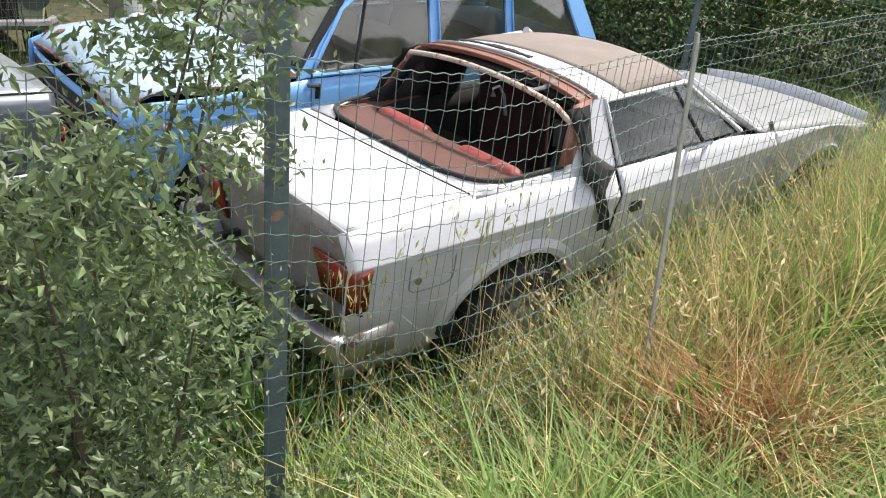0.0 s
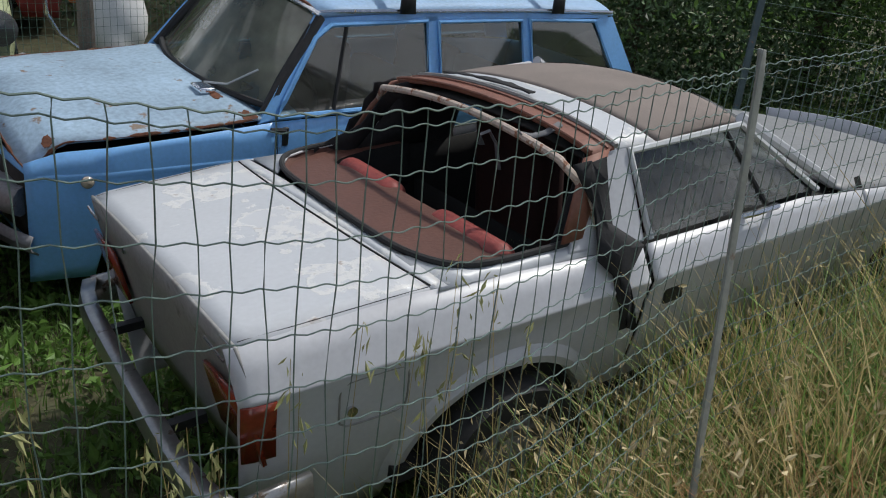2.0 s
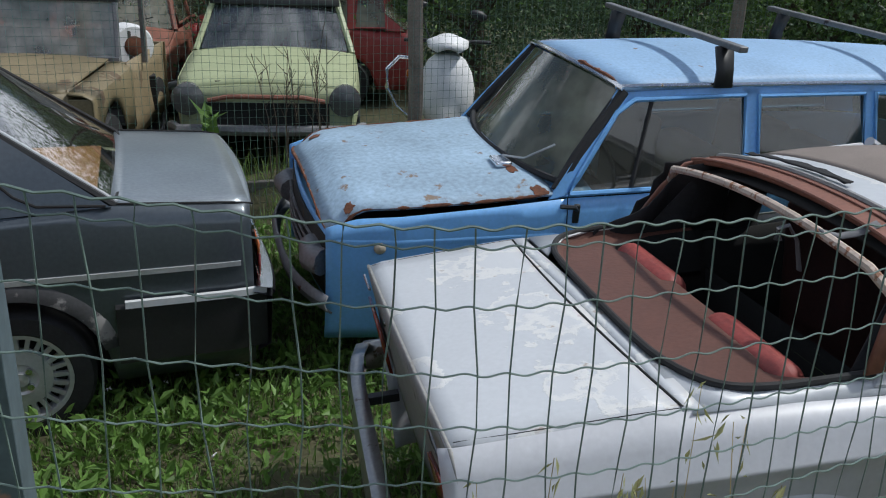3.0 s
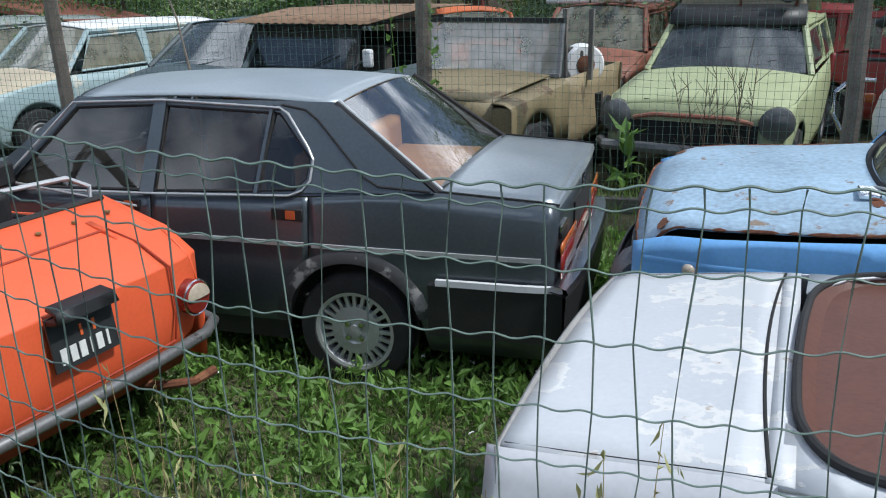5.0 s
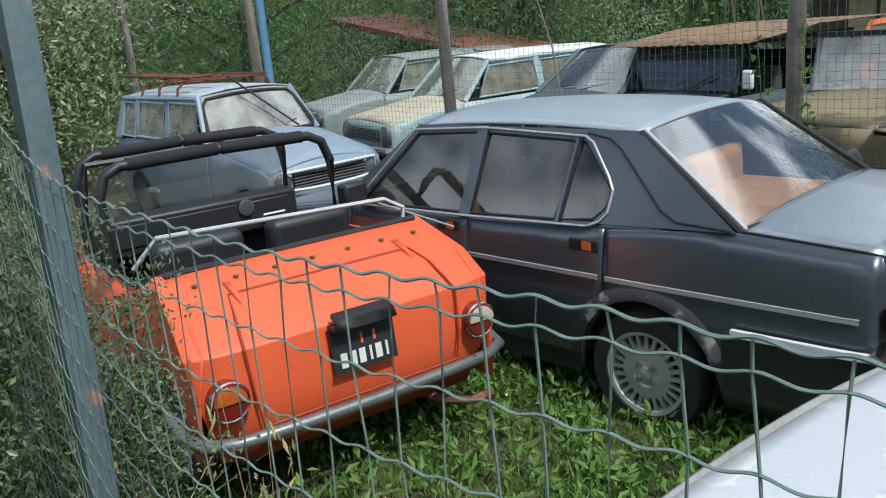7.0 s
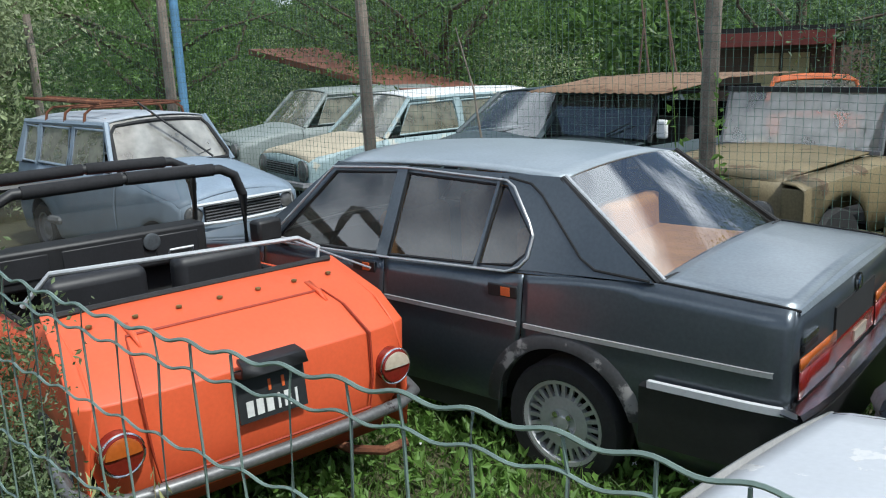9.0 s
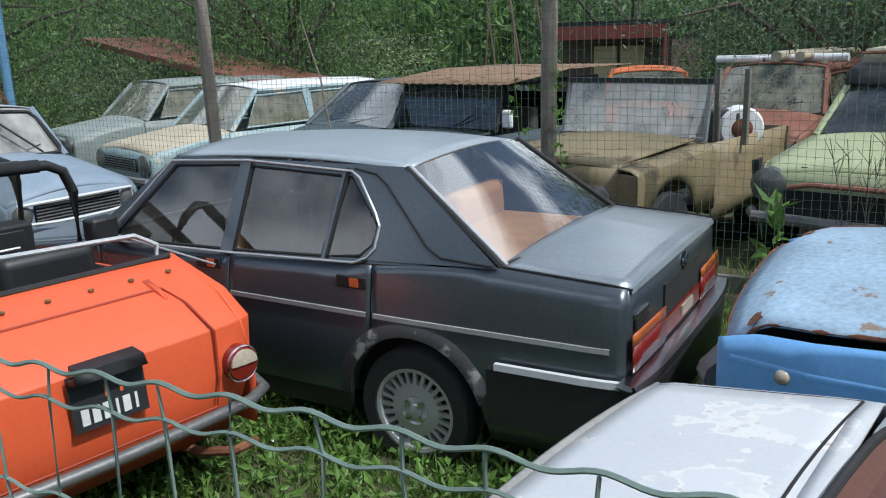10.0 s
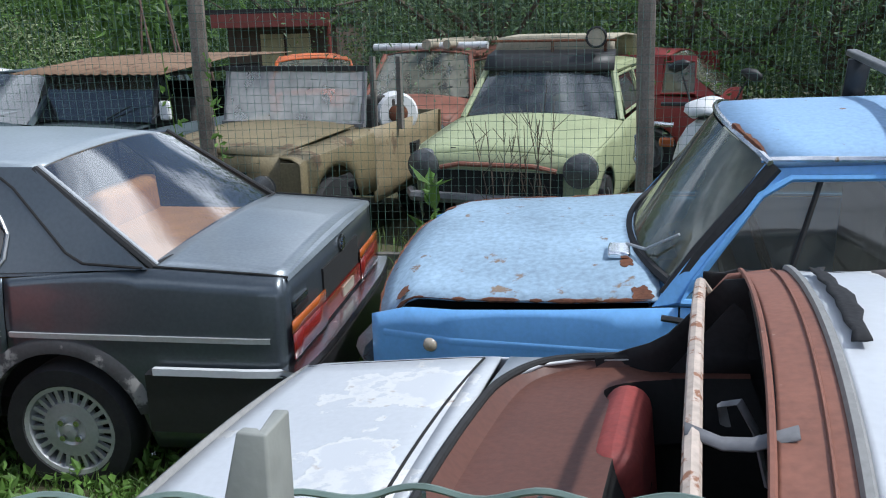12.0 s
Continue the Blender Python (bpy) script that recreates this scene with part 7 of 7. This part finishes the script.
def tall_spot(r):
    p = NEAR_A + NEAR_D * (1.25 + 3.2 * r.uniform() ** 1.2) + NEAR_N * r.uniform(-0.5, 0.35)
    return p.x, p.y


def bank_top_spot(r):
    p = NEAR_A + NEAR_D * r.uniform(2.0, 5.2) + NEAR_N * r.uniform(-0.42, 0.5)
    return p.x, p.y


blades("high_grass", scatter(rng, 3800, bank_top_spot), 1.0, 0.007, M["grassdry"], rng, 0.45, "high straw-coloured grass on the bank's crest")
blades("high_green_grass", scatter(rng, 5200, bank_top_spot), 0.88, 0.010, M["grassmid"], rng, 0.6, "high green grass on the bank's crest")
blades("tall_grass", scatter(rng, 4300, tall_spot), 0.78, 0.006, M["grassdry"], rng, 0.5, "tall straw-coloured grass along the fence")
blades("tall_green_grass", scatter(rng, 3300, tall_spot), 0.66, 0.010, M["grassmid"], rng, 0.7, "tall green grass along the fence")
oats = np.array([(x, y, ground_z(x, y) + rng.uniform(0.45, 0.85)) for x, y in scatter(rng, 420, tall_spot)])
oats = np.concatenate([oats + rng.normal(size=oats.shape) * 0.014 - np.array([0, 0, 0.03 * k]) for k in range(5)])
tagged(leaf_cloud("oat_heads", oats, 0.03, M["seed"], rng, 1.2, 0.3), "pale hanging oat heads along the fence", "grass", kind="stuff")
field = scatter(rng, 14000, lambda r: (lambda x, y: (x, y) if y > 7.8 - 0.3 * x else None)(r.uniform(1.6, 8.5), r.uniform(6.5, 14)))
blades("field_grass", field, 0.32, 0.012, M["grassmid"], rng, 0.5, "sunlit rough grass beyond the white coupe")
# a few tall dry stalks and a broad-leaved weed by the back row
st = thing("dead_stalks", pose(*(FAR_A + FAR_D * 2.2 - FAR_N * 0.35), ground_z(*(FAR_A + FAR_D * 2.2 - FAR_N * 0.35)) - 0.02), "brown dead weed stalks before the green car", "weed")
for i in range(10):
    r = random.Random(i)
    x, y = r.uniform(-0.22, 0.22), r.uniform(-0.22, 0.22)
    foot, knee = Vector((x, y, 0)), Vector((x + r.uniform(-0.05, 0.05), y, 0.5))
    tip = Vector((x + r.uniform(-0.12, 0.12), y + r.uniform(-0.1, 0.1), r.uniform(0.85, 1.25)))
    stalk = part("stalk", tube(bmesh.new(), [foot, knee, tip], [0.006, 0.004, 0.0025], 5), M["bark"], st)
    for k in range(8):
        root = knee.lerp(tip, r.uniform(0.0, 0.9)) if k > 1 else foot.lerp(knee, r.uniform(0.6, 1.0))
        end = root + Vector((r.uniform(-0.1, 0.1), r.uniform(-0.1, 0.1), r.uniform(0.09, 0.16)))
        part("twig", tube(bmesh.new(), [root, end], [0.003, 0.0018], 4), M["bark"], stalk)
pw = FAR_A + FAR_D * 1.56 - FAR_N * 0.5
weed = thing("pokeweed", pose(pw.x, pw.y, ground_z(pw.x, pw.y) - 0.02), "bright green broad-leaved weed at the back row", "weed")
part("stem", tube(bmesh.new(), [(0, 0, 0), (0.03, 0, 0.35), (0.02, 0.02, 0.62)], [0.012, 0.009, 0.004], 6), M["leafbright"], weed)
leaf_cloud("leaves", [(0.02 * math.cos(k), 0.02 * math.sin(k), 0.2 + 0.022 * k) for k in range(20)], 0.20, M["leafbright"], np.random.default_rng(3), -0.6, 0.4, weed)


# ---- fences ----
def near_fence():
    f = thing("wire_fence", Matrix.Identity(4), "green crimped wire fence on steel angle posts, sagging", "fence")
    posts = ((POST_L + Vector((0.046, -0.021)), 2.15, (-0.067, 0.030), 0.062), (POST_R + Vector((0.07, -0.23)), 1.822, (-0.097, 0.259), 0.024))
    for p, top, lean, w in posts:
        g = ground_z(p.x, p.y) - 0.1
        d = NEAR_D * w / 2
        n = NEAR_N * 0.005
        bm = bmesh.new()
        rows = []
        for z, k in ((g, 0), (top * 0.5, 0.5), (top - 0.05, 0.97), (top, 1.0)):
            q = p + Vector(lean) * k
            e = d * (1 if k < 1 else 0.45)
            rows.append([(q.x - e.x, q.y - e.y, z), (q.x, q.y, z), (q.x + e.x, q.y + e.y, z), (q.x + e.x - NEAR_N.x * w * 0.8, q.y + e.y - NEAR_N.y * w * 0.8, z)])
        part("post", grid(bm, rows), M["postgreen"] if w > 0.05 else M["postpale"], f, "green-painted steel angle post, scratched" if w > 0.05 else "pale grey steel angle post with a rusty tip", thick=0.006, bevel=0.001)

    def spot(al, z):
        q = min(0.85, max(-0.85, al - 0.8))
        p = NEAR_A + NEAR_D * al + NEAR_N * (0.035 - 0.075 * q - 0.111 * q * q + 0.004 * math.sin(al * 5.1 + z * 3))
        return Vector((p.x, p.y, z))
    levels = [0.0, -0.022] + [-0.012 - 0.079 * k for k in range(1, 18)]

    def sag(al, z):
        q = min(0.0, max(-1.0, al - 0.95))
        top = 1.765 + 0.085 * q * q + 0.05 * max(0.0, al - 1.62)
        return top + z + 0.003 * math.sin(al * 11 + z * 9) + 0.006 * math.sin(al * 3.3 + z * 21) * smooth_step(0.0, -0.2, z)
    for j, z in enumerate(levels):
        al, pts = -2.2, []
        while al < 6.0:
            ph = 2 * math.pi * al / 0.05
            pts.append(spot(al, sag(al, z) + 0.0024 * math.sin(ph)))
            al += 0.005 if 0.5 < al < 1.8 else 0.0125 if -0.6 < al < 2.3 else 0.02
        part("line_wire", tube(bmesh.new(), pts, 0.0013 if j else 0.0016, 5), M["wiregreen"], f)
    al, i = -2.2, 0
    while al < 6.0:
        r = random.Random(i)
        lean, kink = r.uniform(-0.012, 0.012), r.uniform(0.002, 0.007)
        pts = [spot(al + lean * z + kink * math.sin(z * 17 + i * 1.7) + r.uniform(-0.002, 0.002), sag(al, z)) for z in levels]
        part("stay_wire", tube(bmesh.new(), pts, 0.0012, 4), M["wiregreen"], f)
        i += 1
        al += 0.0495
    return f


POST_L, POST_R = NEAR_A, NEAR_B
near_fence()


def far_fence():
    f = thing("mesh_fence", Matrix.Identity(4), "fine green wire mesh fence on grey wooden posts", "fence")
    for s, z1, lean in ((-3.18, 2.75, 0.05), (0.0, 2.75, -0.06), (3.08, 2.75, 0.03), (6.1, 2.7, 0.0), (-6.3, 2.7, 0.0), (-9.4, 2.7, 0.02)):
        p = FAR_A + FAR_D * s
        bm = bmesh.new()
        r = random.Random(int(s * 7) + 50)
        tube(bm, [(p.x - FAR_D.x * lean * k + r.uniform(-0.008, 0.008), p.y - FAR_D.y * lean * k + r.uniform(-0.008, 0.008), -0.1 + (z1 + 0.1) * k) for k in (0, 0.2, 0.4, 0.6, 0.8, 1)], [0.062, 0.06, 0.058, 0.06, 0.055, 0.052], 9)
        part("post", bm, M["wood"], f, "weathered grey wooden post")
    n = FAR_N * 0.07
    co, faces = [], []

    def wire(a, b, r):
        a, b = Vector(a), Vector(b)
        d = (b - a).normalized()
        u = d.cross(Vector((FAR_N.x, FAR_N.y, 0.1))).normalized()
        w = d.cross(u)
        k = len(co)
        for p in (a, b):
            for t in (0, 2.094, 4.189):
                co.append(tuple(p + (u * math.cos(t) + w * math.sin(t)) * r))
        for j in range(3):
            faces.append((k + j, k + (j + 1) % 3, k + 3 + (j + 1) % 3, k + 3 + j))
    s0, s1 = -10.5, 6.5
    for i in range(int((s1 - s0) / 0.052)):
        p = FAR_A + FAR_D * (s0 + 0.052 * i) + n
        wire((p.x, p.y, 0.05), (p.x, p.y, 2.6), 0.0016)
    for j in range(44):
        z = 0.10 + 0.057 * j
        prev = None
        for i in range(69):
            s = s0 + (s1 - s0) * i / 68
            p = FAR_A + FAR_D * s + n
            q = (p.x, p.y, z + 0.006 * math.sin(s * 9 + j) + 0.012 * math.sin(s * 2.2 + j * 0.3))
            if prev:
                wire(prev, q, 0.0014)
            prev = q
    np_part("mesh", np.array(co), faces, M["wirefar"], f)
    return f


far_fence()


def side_fence():
    """The fence that carries on at the end of the yard."""
    f = thing("wire_fence", Matrix.Identity(4), "wire fence on steel posts at the yard's end", "fence")
    a, b = Vector((1.9, 9.6)), Vector((5.2, 8.4))
    for k in (0.0, 0.5, 1.0):
        p = a.lerp(b, k)
        part("post", box(bmesh.new(), (p.x, p.y, 0.95), (0.05, 0.05, 1.9)), M["postgreen"], f, bevel=0.004)
    for j in range(9):
        z = 0.3 + 0.18 * j
        part("line_wire", tube(bmesh.new(), [(a.x, a.y, z), ((a.x + b.x) / 2, (a.y + b.y) / 2, z - 0.03), (b.x, b.y, z)], 0.002, 4), M["wiregreen"], f)
    return f


side_fence()
# blue steel pole among the trees
bp = part("pole", tube(bmesh.new(), [(0, 0, 0), (0, 0, 3.4)], 0.06, 10), mat("blue_pole_paint", (0.10, 0.22, 0.36), 0.5))
bp.matrix_world = pose(-10.6, 0.05, 0)
tagged(bp, "blue painted steel pole among trees", "pole")

# young climbers on the far fence beside a post
for k, (s, z0, z1) in enumerate(((-0.19, 0.95, 1.95), (0.13, 1.05, 1.75))):
    p = FAR_A + FAR_D * s + FAR_N * 0.075
    vine = thing("climbing_vine", pose(p.x, p.y, 0.0), "thin pale green climber on the mesh fence", "vine", "climbers on the fence")
    vr = np.random.default_rng(200 + k)
    line = [(0.03 * math.sin(4 * q), 0.03 * math.sin(4 * q), lerp(0.0, z1, q)) for q in (i / 12 for i in range(13))]
    part("stem", tube(bmesh.new(), line, 0.003, 5), M["leafbright"], vine)
    leaf_cloud("leaves", [(0.03 * math.sin(4 * z / z1) + vr.normal() * 0.02, 0.03 * math.sin(4 * z / z1) + vr.normal() * 0.02, z) for z in vr.uniform(z0, z1, 30)], 0.055, M["leafbright"], vr, -0.3, 0.5, vine)

# bare canes leaning behind the covered truck, and a pale stick before the row
for k, (d, o, lean, h) in enumerate(((-2.35, 4.6, 0.30, 2.6), (-2.15, 4.8, 0.25, 2.7), (-1.95, 4.7, 0.42, 2.5), (-1.75, 5.0, 0.38, 2.6), (-3.0, 5.1, -0.2, 2.3))):
    p = FAR_A + FAR_D * d - FAR_N * o
    cane = part("cane", tube(bmesh.new(), [(0, 0, 0), (-FAR_D.x * lean * 0.45, -FAR_D.y * lean * 0.45, h * 0.5), (-FAR_D.x * lean, -FAR_D.y * lean, h)], [0.018, 0.016, 0.010], 6), M["canebark"])
    cane.matrix_world = pose(p.x, p.y, ground_z(p.x, p.y))
    tagged(cane, "bare brown cane leaning among trees", "cane", "canes behind the truck")
p = FAR_A + FAR_D * (-2.2) - FAR_N * 0.5
stick = part("dead_branch", tube(bmesh.new(), [(0, 0, 0), (-0.05, -0.04, 0.9), (-0.12, -0.12, 1.5), (-0.26, -0.27, 2.05)], [0.014, 0.012, 0.009, 0.005], 6), M["wood"])
stick.matrix_world = pose(p.x, p.y, ground_z(p.x, p.y))
tagged(stick, "pale bare branch standing between parked cars", "branch")

# tall wild oats standing just inside the fence
rng = np.random.default_rng(77)
co, faces, heads = [], [], []
for k in range(26):
    al, o, h = rng.uniform(0.15, 1.25), -rng.uniform(0.08, 0.34), rng.uniform(1.08, 1.38)
    p = NEAR_A + NEAR_D * al + NEAR_N * o
    z = ground_z(p.x, p.y)
    dx, dy = rng.normal(size=2) * 0.05
    a, b, c = np.array([p.x, p.y, z]), np.array([p.x + dx * 0.3, p.y + dy * 0.3, z + h * 0.6]), np.array([p.x + dx, p.y + dy, z + h - 0.05])
    i = len(co)
    for q, w in ((a, 0.0016), (b, 0.0013), (c, 0.0008)):
        co += [q + np.array([math.cos(t), math.sin(t), 0]) * w for t in (0, 2.094, 4.189)]
    faces += [(i + r * 3 + j, i + r * 3 + (j + 1) % 3, i + r * 3 + 3 + (j + 1) % 3, i + r * 3 + 3 + j) for r in (0, 1) for j in range(3)]
    heads += [c + np.array([dx, dy, 0]) * 0.1 * m + rng.normal(size=3) * 0.008 - np.array([0, 0, 0.016 * m]) for m in range(7)]
tagged(np_part("oat_stalks", np.array(co), faces, M["grassdry"]), "thin stalks of wild oats at the fence", "grass", kind="stuff")
tagged(leaf_cloud("oat_spikelets", heads, 0.034, M["seedgreen"], rng, 2.5, 0.22), "hanging green-gold oat spikelets at the fence", "grass", kind="stuff")

# small white daisies in the yard's grass
rng = np.random.default_rng(12)
spots = [(x, y, ground_z(x, y) + rng.uniform(0.10, 0.16)) for x, y in scatter(rng, 90, yard_spot)]
petals = [np.array(p) + np.array([math.cos(a), math.sin(a), 0]) * 0.003 for p in spots for a in (0, 1.05, 2.1, 3.15, 4.2, 5.25)]
tagged(leaf_cloud("daisies", petals, 0.013, M["whitepaint"], rng, -0.4, 0.5), "tiny white daisies scattered in the grass", "flowers", kind="stuff")
